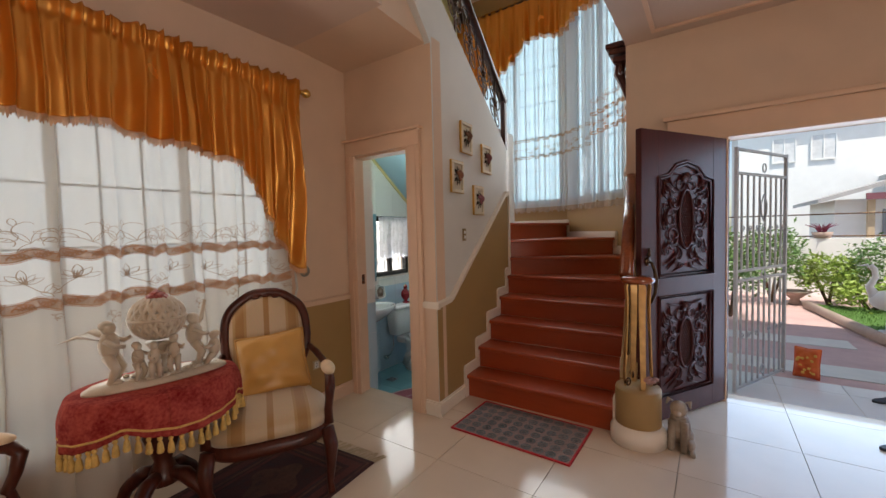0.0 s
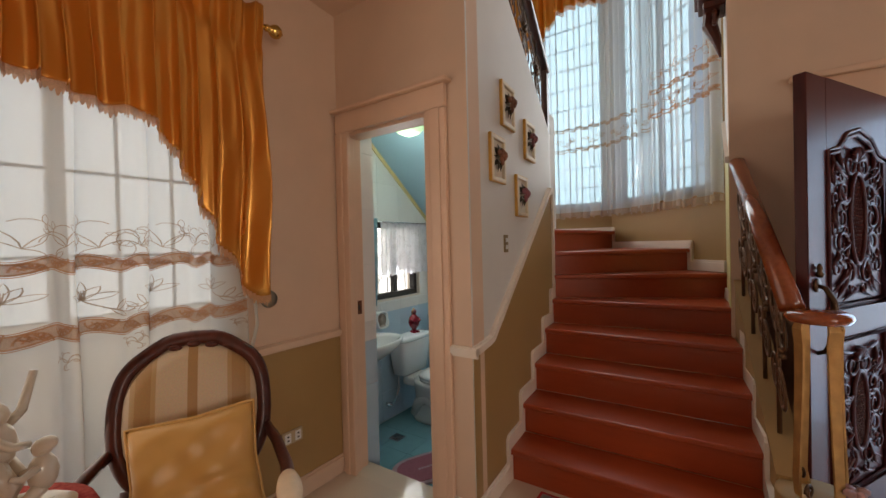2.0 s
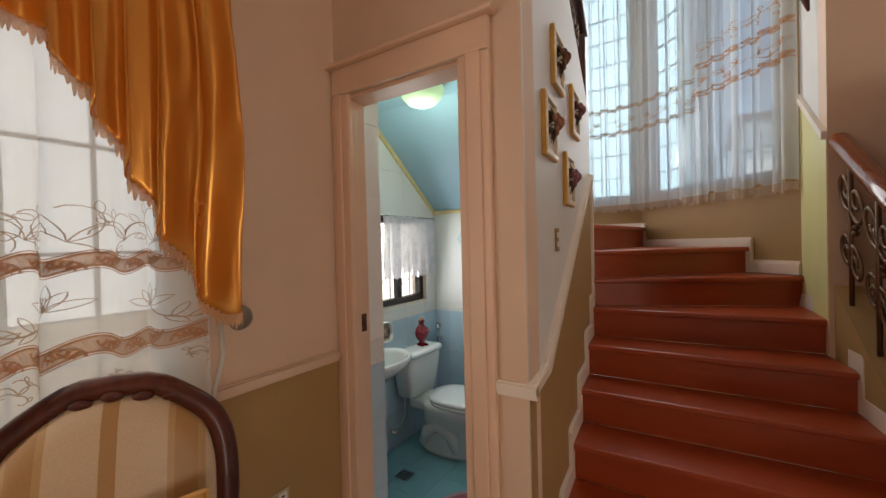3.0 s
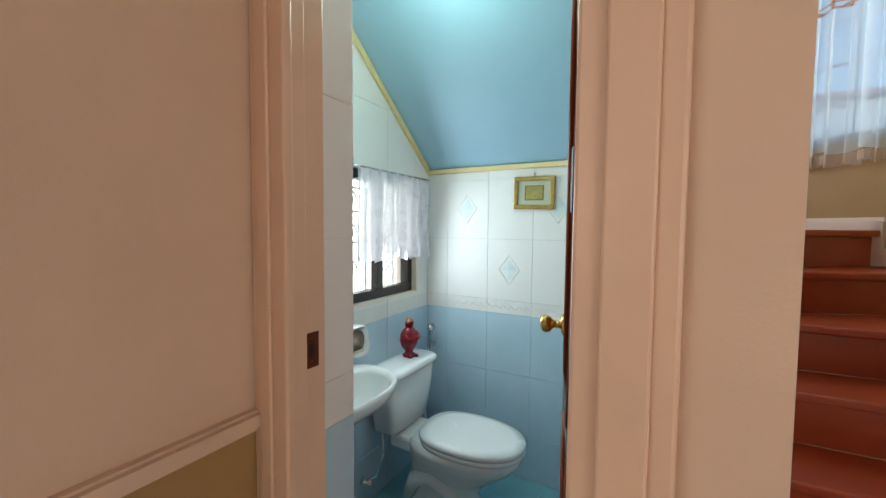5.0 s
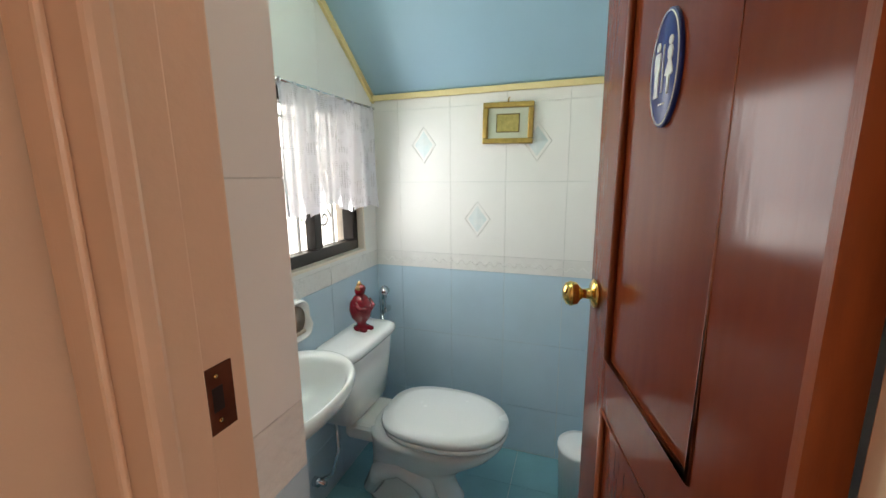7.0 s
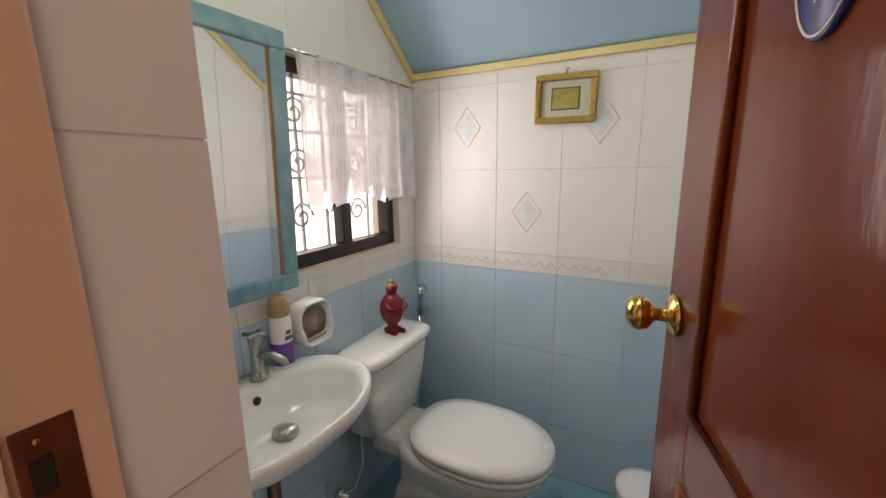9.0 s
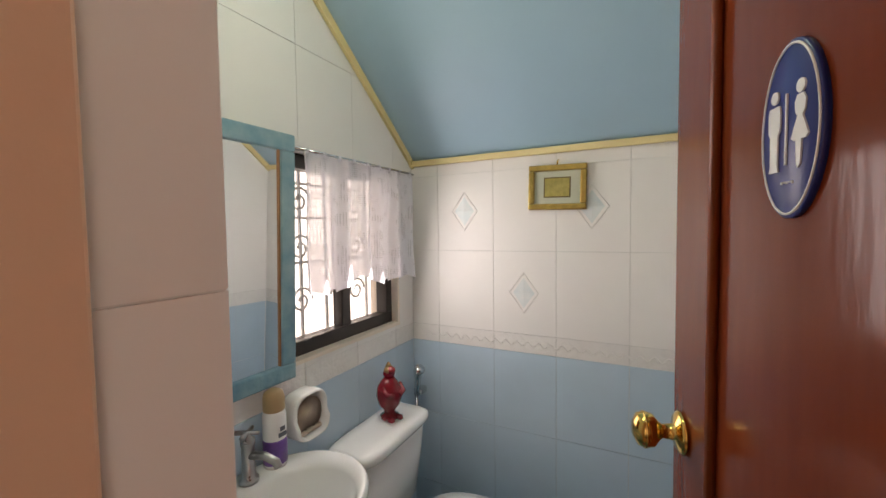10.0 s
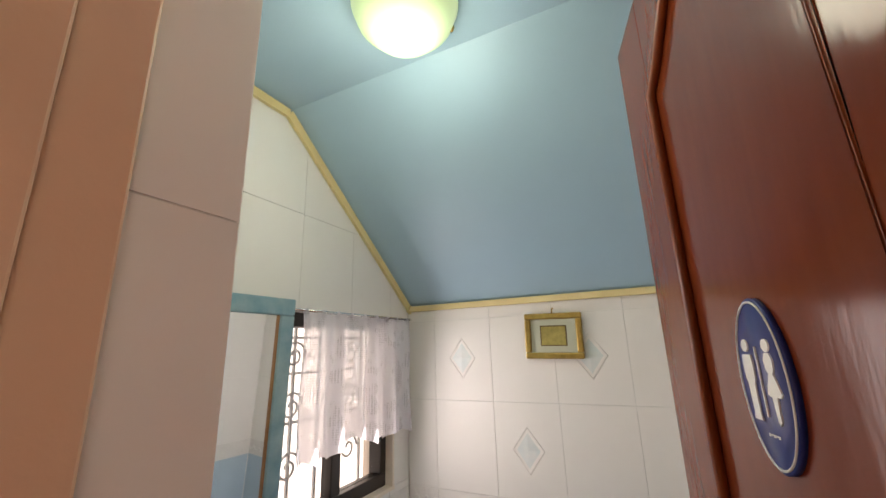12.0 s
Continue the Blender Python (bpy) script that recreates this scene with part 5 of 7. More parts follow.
def carve(parent, outline, cz, hz):
    """Raised carving on a panel: moulding, latticed oval, mirrored scrolls and a shell."""
    n = len(outline)
    cx = .50
    pts = [(cx + (x - cx) * .93, -.008, cz + (z - cz) * .95) for x, z in outline]
    tube("panel_moulding", pts, .012, DOORWOOD, parent, 6, 1, True)
    pts = [(x, .002, z) for x, z in outline]
    tube("panel_moulding", pts, .009, DOORWOOD, parent, 6, 1, True)
    ov = [(cx + .075 * math.sin(2 * math.pi * i / 36), -.006, cz + hz * .52 * math.cos(2 * math.pi * i / 36)) for i in range(36)]
    tube("oval_rim", ov, .010, DOORWOOD, parent, 6, 1, True)
    bm = bmesh.new()
    for k in range(-9, 10):
        for sg in (1, -1):
            seg = []
            for i in range(25):
                t = (i / 24 * 2 - 1) * .1
                x, z = t, k * .038 + sg * t * 1.7
                if (x / .07) ** 2 + (z / (hz * .50)) ** 2 < 1:
                    seg.append((cx + x, -.011, cz + z))
            if len(seg) > 1:
                put_tube(bm, [seg[0], seg[-1]], .0032, 4)
    part("lattice", bm, DOORWOOD, parent)
    for sg in (1, -1):
        axx, azz = Vector((sg, 0, 0)), Vector((0, 0, 1))
        for (dx, dz, r, turns, st, w, dirn) in ((.13, .30, .060, 1.2, 3.6, 1, 1), (.15, .02, .070, 1.3, 2.2, 1, -1), (.15, -.28, .065, 1.2, 4.2, 1, -1), (.07, .62, .055, 1.1, 3.0, .9, 1), (.20, .55, .040, 1.2, 4.4, .8, 1), (.09, -.62, .060, 1.2, 1.4, .9, 1), (.20, -.55, .045, 1.2, 2.4, .8, -1), (.21, .22, .035, 1.1, 5.0, .7, 1), (.21, -.12, .035, 1.1, 1.0, .7, -1), (.11, .14, .030, 1.2, 2.6, .65, -1), (.11, -.14, .030, 1.2, 3.6, .65, 1), (.15, .46, .030, 1.1, 1.8, .65, -1), (.15, -.44, .030, 1.1, 4.6, .65, 1), (.05, -.80, .032, 1.1, .6, .65, -1), (.14, -.74, .028, 1.1, 2.0, .6, 1)):
            c = Vector((cx, -.008, cz)) + axx * dx + azz * dz * hz
            sp = spiral(c, axx, azz, r, turns, dirn, st, 20)
            tube("carved_scroll", sp, [.0085 * w * (1 - .5 * i / 19) for i in range(20)], DOORWOOD, parent, 6)
        for (x0, z0, x1, z1, bend) in ((.02, .78, .2, .86, .05), (.09, .45, .24, .72, .05), (.10, -.5, .24, -.80, -.05), (.03, -.78, .15, -.92, -.03), (.17, -.15, .23, .15, .03), (.12, .55, .17, .80, .03), (.20, .35, .25, .55, .02), (.20, -.35, .25, -.55, -.02), (.13, -.62, .20, -.88, -.03), (.10, .20, .16, .36, .03), (.10, -.22, .16, -.38, -.03)):
            p, q = Vector((cx + sg * x0, -.008, cz + z0 * hz)), Vector((cx + sg * x1, -.008, cz + z1 * hz))
            mid = (p + q) / 2 + Vector((sg * bend, 0, 0))
            tube("carved_leaf", [p, (p + mid) / 2 + Vector((sg * bend * .4, .004, 0)), mid, (mid + q) / 2, q], [.002, .010, .012, .008, .002], DOORWOOD, parent, 6, .7)
    bm = bmesh.new()
    for k in range(7):
        a = math.pi * (k + .5) / 7
        put_tube(bm, [(cx, -.008, cz + hz * .66), (cx + .055 * math.cos(a), -.002, cz + hz * .66 + .065 * math.sin(a))], [.005, .013], 6)
    part("carved_shell", bm, DOORWOOD, parent, smooth=True)


carve(door, UP, 1.41, .40)
carve(door, LO, .525, .35)
hd = tube("door_handle", [(.905, 0, 1.13), (.905, .03, 1.12), (.905, .055, 1.07), (.90, .06, 1.0), (.905, .055, .92), (.91, .03, .86), (.905, 0, .845)], [.008, .01, .012, .014, .012, .01, .008], IRON, door, 8, label="curved dark iron pull handle")
lathe("handle_plate", [(0, 0), (.03, 0), (.028, .008), (0, .01)], IRON, door, m=Matrix.Translation((.905, .0, 1.13)) @ pose(0, 0, 0, -90), n=16)
lathe("handle_finial", [(0, 0), (.012, .004), (.016, .018), (.008, .03), (.012, .042), (.006, .055), (0, .065)], IRON, door, at=(.905, .012, 1.16), n=12)

# iron gate outside the door
GM = Matrix.Translation((-.445, 4.66, -.006)) @ pose(0, 0, 0, 0, 0, 63)
gate = tagged(empty("iron_gate", "open grey wrought-iron gate outside the front door", "gate", GM), "open grey wrought-iron gate outside the front door", "gate")
GW, GH = .88, 1.985
for x in (0, GW - .025):
    box("gate_stile", (x, -.0125, 0), (x + .025, .0125, GH), GATEIRON, gate, .002)
for z in (0.02, .90, .98, 1.77, GH - .025):
    box("gate_rail", (.025, -.011, z), (GW - .025, .011, z + .02), GATEIRON, gate)
for i in range(1, 9):
    x = GW * i / 9
    box("gate_bar", (x - .0065, -.0065, .04), (x + .0065, .0065, .90), GATEIRON, gate)
    box("gate_bar", (x - .0065, -.0065, 1.0), (x + .0065, .0065, 1.77), GATEIRON, gate)
for z in (.12, .94, 1.33, 1.84):
    tube("gate_ring", [(GW / 2 + .030 * math.cos(t), -.012, z + .036 * math.sin(t)) for t in (6.283 * j / 18 for j in range(18))], .006, GATEIRON, gate, 6, 1, True)
for x in (.09, .21, .33, .55, .67, .79):
    for z in (.45, 1.33):
        tube("gate_scroll", spiral(Vector((x, -.012, z)), Vector((1, 0, 0)), Vector((0, 0, 1)), .03, 1.2, 1, 0, 16), .005, GATEIRON, gate, 6)
for sg in (1, -1):
    tube("gate_scroll", [(GW / 2, -.012, 1.62), (GW / 2 + sg * .05, -.012, 1.54), (GW / 2 + sg * .045, -.012, 1.46), (GW / 2, -.012, 1.39)], .006, GATEIRON, gate, 6)

# small stone dog beside the newel, carved wall bracket on the stairwell wall
bm = bmesh.new()
put_blob(bm, (0, 0, .12), .075, .9, .8, 1.35, 3)
put_blob(bm, (-.03, 0, .06), .075, 1.0, 1.0, .75, 3)
put_blob(bm, (.03, 0, .245), .05, 1.1, .95, 1, 3)
put_blob(bm, (.085, 0, .232), .026, 1.3, .9, .8, 2)
for sg in (1, -1):
    put_tube(bm, [(.045, sg * .03, .17), (.06, sg * .032, .09), (.065, sg * .033, .012), (.095, sg * .034, .01)], [.026, .022, .018, .014], 8)
    put_tube(bm, [(.01, sg * .035, .28), (.02, sg * .055, .295), (.045, sg * .065, .265)], [.012, .016, .004], 7, .5)
    put_blob(bm, (.03, sg * .065, .035), .035, 1.5, .7, .9, 2)
    put_tube(bm, [(.05, sg * .07, .012), (.11, sg * .085, .012)], [.018, .015], 7)
put_lathe(bm, [(.043, .0), (.047, .006), (.043, .012)], (.02, 0, .192), 16)
dog = tagged(part("dog_figurine", bm, mat("brown_white_stone", (.56, .47, .38), .7, second=(.13, .075, .045), scale=10, bump=.3, bscale=120), smooth=True), "brown and white sitting dog figurine on the floor tiles", "figurine")
dog.matrix_world = pose(-.76, 3.52, .0, 0, 0, -95)
bm = bmesh.new()
for z, w, dd in ((2.95, .30, .17), (2.90, .26, .15), (2.84, .2, .12)):
    put_box(bm, (CX - dd, 4.62 - w / 2, z - .025), (CX, 4.62 + w / 2, z + .02), .008)
put_tube(bm, [(CX - .07, 4.62, 2.84), (CX - .085, 4.62, 2.74), (CX - .05, 4.62, 2.64), (CX - .03, 4.62, 2.52)], [.05, .045, .03, .006], 10)
for sg in (1, -1):
    put_tube(bm, spiral(Vector((CX - .06, 4.62 + sg * .08, 2.76)), Vector((0, 1, 0)), Vector((0, 0, 1)), .05, 1.2, sg, 0, 16), .014, 6)
tagged(part("wall_bracket", bm, CHAIRWOOD, smooth=False), "dark carved wooden bracket on the stairwell wall", "bracket")

# ---- toilet ----
HINGE, SWING = (-2.507, 3.172), 13.0
LM = Matrix.Translation((HINGE[0], HINGE[1], BFLOOR + .02)) @ pose(0, 0, 0, 0, 0, 90 + SWING)     # x along the leaf, +y is its visible face
bdoor = structure(empty("toilet_door", "open red-brown varnished panel door", "door", LM), "open red-brown varnished panel door of the toilet", "door")
BL, BH, BT = .625, 2.17, .04
box("door_slab", (.012, -BT, 0), (BL, -.008, BH), BATHDOOR, bdoor, .002)
box("door_edge", (0, -BT, 0), (.0115, .0, BH), DOOREDGE, bdoor, label="bare orange-brown hinge edge")
box("lock_edge", (BL, -BT, 0), (BL + .004, -.002, BH), BATHDOOR, bdoor)
P1 = [(.15, 1.02), (.488, 1.02), (.488, 1.98), (.44, 2.01), (.38, 2.06), (.32, 2.075), (.26, 2.06), (.20, 2.01), (.15, 1.98)]
P2 = [(.15, .16), (.488, .16), (.488, .90), (.15, .90)]
boxes("stiles", [((.0115, -.008, 0), (.15, 0, BH)), ((.488, -.008, 0), (BL, 0, BH))], BATHDOOR, bdoor)
boxes("rails", [((.15, -.008, 0), (.488, -.0005, .16)), ((.15, -.008, .90), (.488, -.0005, 1.02)), ((.15, -.008, 2.075), (.488, -.0005, BH))], BATHDOOR, bdoor)
for poly in ([(.15, 1.98), (.20, 2.01), (.26, 2.06), (.32, 2.075), (.15, 2.075)], [(.488, 1.98), (.488, 2.075), (.32, 2.075), (.38, 2.06), (.44, 2.01)]):
    prism("arch_corner", poly, on_y, -.008, -.0005, BATHDOOR, bdoor)
for outline in (P1, P2):
    tube("panel_bead", [(x, -.002, z) for x, z in outline], .007, DOOREDGE, bdoor, 8, 1, True)
KX, KZ = .585, 1.133
km = Matrix.Translation((KX, 0, KZ)) @ pose(0, 0, 0, -90)
knob = lathe("door_knob", [(0, 0), (.032, 0), (.034, .004), (.028, .009), (.013, .012), (.011, .03), (.016, .036), (.026, .044), (.0285, .056), (.025, .067), (.012, .074), (0, .075)], BRASS, bdoor, n=28, m=km, label="polished brass knob")
lathe("knob_collar", [(.0285, .055), (.0292, .057), (.0285, .059)], BRASS, knob, n=28, m=km)
for z in (.25, .97, 1.03, 1.09, 1.9):
    tube("hinge", [(-.004, -BT - .006, z), (-.004, -BT - .006, z + .035)], .009, TRIM, bdoor, 8, label="painted hinge knuckle")
# round sign on the door
BLUE = mat("navy_enamel_sign", (0.018, 0.035, 0.20), 0.3, var=0.05, scale=20)
SIGNW = mat("white_sign_enamel", (0.80, 0.80, 0.80), 0.35, var=0.03, scale=20)
SM = LM @ Matrix.Translation((.331, -.008, 1.553))
sign = tagged(empty("toilet_sign", "blue oval toilet sign with white pictograms on the door", "sign", SM), "blue oval toilet sign with white pictograms on the door", "sign")
lathe("sign_plate", [(0, 0), (1, 0), (1, .06), (.98, .075), (0, .075)], BLUE, sign, n=48, m=pose(0, 0, 0, -90) @ Matrix.Diagonal((.046, .082, .08, 1)))
tube("sign_border", [(.0425 * math.cos(t), .0062, .078 * math.sin(t)) for t in (6.283 * j / 48 for j in range(48))], .0013, SIGNW, sign, 6, 1, True)


def picto(skirt, x0):
    bm = bmesh.new()
    y0, y1 = .0058, .0075
    put_lathe(bm, [(0, y0), (.0062, y0), (.0062, y1), (0, y1)], n=16, m=Matrix.Translation((x0, 0, .035)) @ pose(0, 0, 0, -90) @ Matrix.Diagonal((1, 1, 1, 1)))
    if skirt:
        body = [(-.004, .028), (.004, .028), (.0075, .022), (.0065, .013), (.0035, .009), (.0085, -.001), (.0120, -.010), (.0085, -.012), (.0055, -.012), (.0035, -.034), (.0015, -.037), (-.0015, -.034), (-.0030, -.012), (-.0090, -.012), (-.0120, -.009), (-.0085, -.001), (-.0035, .009), (-.0065, .013), (-.0075, .022)]
    else:
        body = [(-.008, .026), (.008, .026), (.0098, .020), (.0092, .002), (.0062, -.002), (.0058, -.031), (.0078, -.037), (-.0078, -.037), (-.0058, -.031), (-.0062, -.002), (-.0092, .002), (-.0098, .020)]
    put_prism(bm, [(x0 + x, z) for x, z in body], on_y, y0, y1)
    part("pictogram", bm, SIGNW, sign)


picto(False, .021)
picto(True, -.018)
box("divider", (-.0005 + .002, .0058, -.032), (.0035, .0075, .034), SIGNW, sign)
for k in range(5):
    box("small_mark", (-.009 + k * .004, .0058, -.050 + .001 * (k % 2)), (-.0065 + k * .004, .0068, -.0475), SIGNW, sign)
strike = tagged(box("strike_plate", (-3.075, 3.106, .930), (-3.0725, 3.142, 1.012), mat("aged_copper_plate", (.16, .05, .025), .45, .6, var=.3, scale=50), bevel=.001), "aged copper strike plate on the door jamb", "strike plate")
box("bolt_hole", (-3.0726, 3.112, .957), (-3.0718, 3.126, .987), BLACK, strike)
for z in (.945, 1.0):
    lathe("screw", [(0, 0), (.003, 0), (.002, .0012), (0, .0014)], BRASS, strike, n=8, m=Matrix.Translation((-3.0725, 3.119, z)) @ pose(0, 0, 0, 0, 90))

# window with grille and lace curtain
WM = Matrix.Translation((BX - .06, 3.90, .865)) @ pose(0, 0, 0, 0, 0, 90)
w4 = window_unit("window_4", "small dark aluminium sliding window in the toilet", .63, .685, 1, 1, WM, BLACK, 2)
for x in (.14, .46):
    for z in (.16, .36, .54):
        for sg in (1, -1):
            tube("grille_scroll", spiral(Vector((x + sg * .055, .09, z)), Vector((sg, 0, 0)), Vector((0, 0, 1)), .055, 1.5, 1, 0, 22), .005, WHITEFRAME, w4, 6)
for i in range(5):
    box("grille_bar", (.06 + i * .13, .085, .02), (.07 + i * .13, .095, .66), WHITEFRAME, w4)
for z in (.3, .47, .6):
    box("grille_bar", (.02, .095, z), (.61, .105, z + .01), WHITEFRAME, w4)
structure(boxes("window_sill_toilet", [((BX - .15, 3.90, .853), (BX + .008, 4.53, .866)), ((BX - .15, 4.518, .866), (BX + .006, 4.53, 1.55))], TRIM), "white window reveal", "sill")


def lace_at(u, v):
    y = 3.94 + .67 * u
    low = 1.065 + .018 * abs(math.sin(u * 26)) + (.03 if .35 < u < .55 else 0)
    z = low + (1.545 - low) * v
    g = .35 + .65 * (1 - v)
    return (BX + .035 + (.016 * math.sin(y * 58) + .010 * math.sin(y * 97 + 2)) * g, y + .006 * math.sin(z * 14), z)


lc = tagged(sheet("lace_curtain", lace_at, 200, 30, LACE), "short white lace curtain with scalloped hem", "curtain")
for i in range(9):
    u = .03 + i * .117
    p = lace_at(u, 1)
    tube("tab", [(p[0], p[1], p[2] - .01), (BX + .024, p[1], 1.556), (BX + .036, p[1], 1.556), (p[0] + .004, p[1], p[2] - .01)], .007, LACE, lc, 6, .4)
tagged(tube("curtain_rod", [(BX + .03, 3.905, 1.55), (BX + .03, 4.63, 1.552)], .005, CHROME), "thin curtain wire over the toilet window", "curtain rod")

# mirror
mir = tagged(box("wall_mirror", (BX + .01, 3.50, .885), (BX + .022, 3.85, 1.525), MIRROR), "tall mirror in a weathered blue wooden frame", "mirror")
for lo, hi in (((BX + .008, 3.445, .835), (BX + .034, 3.90, .885)), ((BX + .008, 3.445, 1.525), (BX + .034, 3.90, 1.575)), ((BX + .008, 3.445, .885), (BX + .034, 3.50, 1.525)), ((BX + .008, 3.85, .885), (BX + .034, 3.90, 1.525))):
    box("mirror_frame", lo, hi, BLUEFRAME, mir, .005)

for lo, hi in (((BX + .022, 3.50, .885), (BX + .030, 3.508, 1.525)), ((BX + .022, 3.846, .885), (BX + .027, 3.85, 1.525))):
    box("mirror_bead", lo, hi, mat("copper_bead", (.40, .20, .10), .4, .5, var=.2, scale=40), mir)

mir.matrix_world = Matrix.Translation((BX + .036, 3.655, 1.205)) @ pose(0, 0, 0, 0, 2.2, -2.0) @ Matrix.Translation((-BX - .016, -3.675, -1.205))

# washbasin
BRUSHED = mat("brushed_nickel", (0.42, 0.41, 0.40), 0.28, 1.0, var=0.1, scale=30)
SX, SY, SZ = BX + .006, 3.635, .61
basin = empty("washbasin", "white oval porcelain wall basin", "washbasin")
bm = bmesh.new()


def basin_ring(k, z, shift=0.0, ky=None):
    r = []
    for j in range(56):
        a = 2 * math.pi * j / 56
        x, y = math.cos(a), math.sin(a)
        xx = max(SX + .19 + .205 * k * x + shift, SX)
        r.append(bm.verts.new((xx, SY + .29 * (ky or k) * math.copysign(abs(y) ** .85, y), z)))
    return r


rings = [basin_ring(*p) for p in ((.28, SZ - .19, -.06), (.5, SZ - .165, -.05), (.78, SZ - .10, -.02), (.95, SZ - .05), (1.0, SZ - .025), (1.0, SZ - .010), (.975, SZ), (.95, SZ + .001), (.78, SZ - .004, .028, .84), (.74, SZ - .02, .03, .80), (.66, SZ - .075, .03, .70), (.42, SZ - .118, .02, .42), (.1, SZ - .125, .0))]
for q, w in zip(rings, rings[1:]):
    for j in range(56):
        bm.faces.new((q[j], q[(j + 1) % 56], w[(j + 1) % 56], w[j]))
bm.faces.new(rings[0])
bm.faces.new(rings[-1])
part("bowl", bm, PORCELAIN, basin, smooth=True)
lathe("drain_plug", [(0, .0), (.03, 0), (.036, .008), (.033, .018), (.018, .024), (0, .025)], BRUSHED, basin, at=(SX + .17, SY + .04, SZ - .125), n=24, label="chrome drain plug")
lathe("overflow", [(0, 0), (.012, 0), (.012, .004), (0, .004)], IRON, basin, n=16, m=Matrix.Translation((SX + .075, SY + .03, SZ - .045)) @ pose(0, 0, 0, 0, 75))
tube("drain_pipe", [(SX + .15, SY, SZ - .19), (SX + .15, SY, SZ - .42), (SX + .12, SY, SZ - .47), (SX + .0, SY, SZ - .47)], .018, mat("aged_brass_pipe", (.20, .14, .09), .4, .7, scale=40), basin, 10)
FX, FYY = SX + .048, SY + .065
tap = tagged(empty("tap", "chrome cross-handle pillar tap on the basin", "tap"), "chrome cross-handle pillar tap on the basin", "tap")
lathe("tap_body", [(0, 0), (.026, 0), (.026, .010), (.018, .014), (.0165, .10), (.019, .104), (.019, .118), (.012, .122), (.010, .138), (0, .14)], BRUSHED, tap, at=(FX, FYY, SZ), n=24)
tube("spout", [(FX + .01, FYY, SZ + .075), (FX + .05, FYY + .012, SZ + .078), (FX + .085, FYY + .02, SZ + .066), (FX + .09, FYY + .022, SZ + .052)], .011, BRUSHED, tap, 10)
for a in (.5, .5 + math.pi / 2):
    c_, s_ = math.cos(a) * .032, math.sin(a) * .032
    tube("handle_bar", [(FX - c_, FYY - s_, SZ + .135), (FX + c_, FYY + s_, SZ + .135)], [.007, .005], BRUSHED, tap, 8)
can = tagged(empty("air_freshener", "white and purple spray can with a tan cap", "spray can", Matrix.Translation((SX + .045, SY + .155, SZ - .002))), "white and purple spray can with a tan cap on the basin", "spray can")
lathe("can_body", [(0, 0), (.031, 0), (.033, .006), (.033, .15), (.028, .163), (.02, .168), (0, .168)], PLASTIC, can, n=24)
lathe("can_label", [(.0332, .012), (.0336, .012), (.0336, .075), (.0332, .082)], mat("purple_label", (.16, .06, .32), .35, var=.35, scale=50), can, n=24, label="purple flower label")
for z, w in ((.098, .028), (.115, .016)):
    box("label_mark", (.0325, -w / 2, z - .006), (.0342, w / 2, z + .006), mat("dark_label_ink", (.10, .11, .14), .5), can)
lathe("can_cap", [(.029, .163), (.0305, .166), (.0305, .20), (.026, .216), (.014, .224), (0, .225)], mat("tan_plastic_cap", (.42, .28, .14), .35, var=.05), can, n=24, label="tan plastic cap")

# soap dish
soap = tagged(empty("soap_dish", "white ceramic soap dish on the tiled wall", "soap dish", Matrix.Translation((BX + .006, 3.912, .708))), "white ceramic soap dish on the tiled wall", "soap dish")
bm = bmesh.new()
rings = []
for k, d in ((.92, .0), (1.0, .012), (1.0, .06), (.95, .072), (.88, .07), (.80, .05), (.6, .028), (.2, .024)):
    rings.append([bm.verts.new((d + (.012 if math.sin(a) < 0 else 0) * (d > .05), .068 * k * math.copysign(abs(math.cos(a)) ** .6, math.cos(a)), .074 * k * math.copysign(abs(math.sin(a)) ** .6, math.sin(a)))) for a in (6.28318 * j / 36 for j in range(36))])
for q, w in zip(rings, rings[1:]):
    for j in range(36):
        bm.faces.new((q[j], q[(j + 1) % 36], w[(j + 1) % 36], w[j]))
bm.faces.new(rings[0])
bm.faces.new(rings[-1])
part("dish_bowl", bm, PORCELAIN, soap, smooth=True)
box("soap_tray", (.03, -.045, -.058), (.066, .045, -.045), mat("stained_ceramic", (.52, .42, .34), .5, var=.2, scale=40), soap, .004, label="stained beige tray")
for y in (-.02, .015):
    box("drain_slot", (.045, y, -.0452), (.06, y + .006, -.0444), BLACK, soap)

lathe("dish_inside", [(0, 0), (.8, 0), (.95, .004), (1, .012)], mat("stained_ceramic_inside", (.40, .30, .24), .45, var=.25, scale=30), soap, n=28, m=pose(.052, 0, -.004, 0, 90) @ Matrix.Diagonal((.058, .056, .25, 1)), label="brown stained inside")

# toilet
TCY = 4.235
wc = empty("toilet", "white two-piece toilet with a closed lid", "toilet")
bm = bmesh.new()
rings = []
for z, hw, x0, x1 in ((.185, .15, .03, .155), (.20, .175, .02, .175), (.35, .20, .012, .19), (.495, .213, .01, .20)):
    ring = []
    for j in range(40):
        a = 2 * math.pi * j / 40
        cx_, cy_ = math.cos(a), math.sin(a)
        ring.append(bm.verts.new((BX + (x0 + x1) / 2 + (x1 - x0) / 2 * math.copysign(abs(cx_) ** .4, cx_), TCY + hw * math.copysign(abs(cy_) ** .4, cy_), z)))
    rings.append(ring)
for q, w in zip(rings, rings[1:]):
    for j in range(40):
        bm.faces.new((q[j], q[(j + 1) % 40], w[(j + 1) % 40], w[j]))
bm.faces.new(rings[0])
bm.faces.new(rings[-1])
part("tank", bm, PORCELAIN, wc, smooth=True)
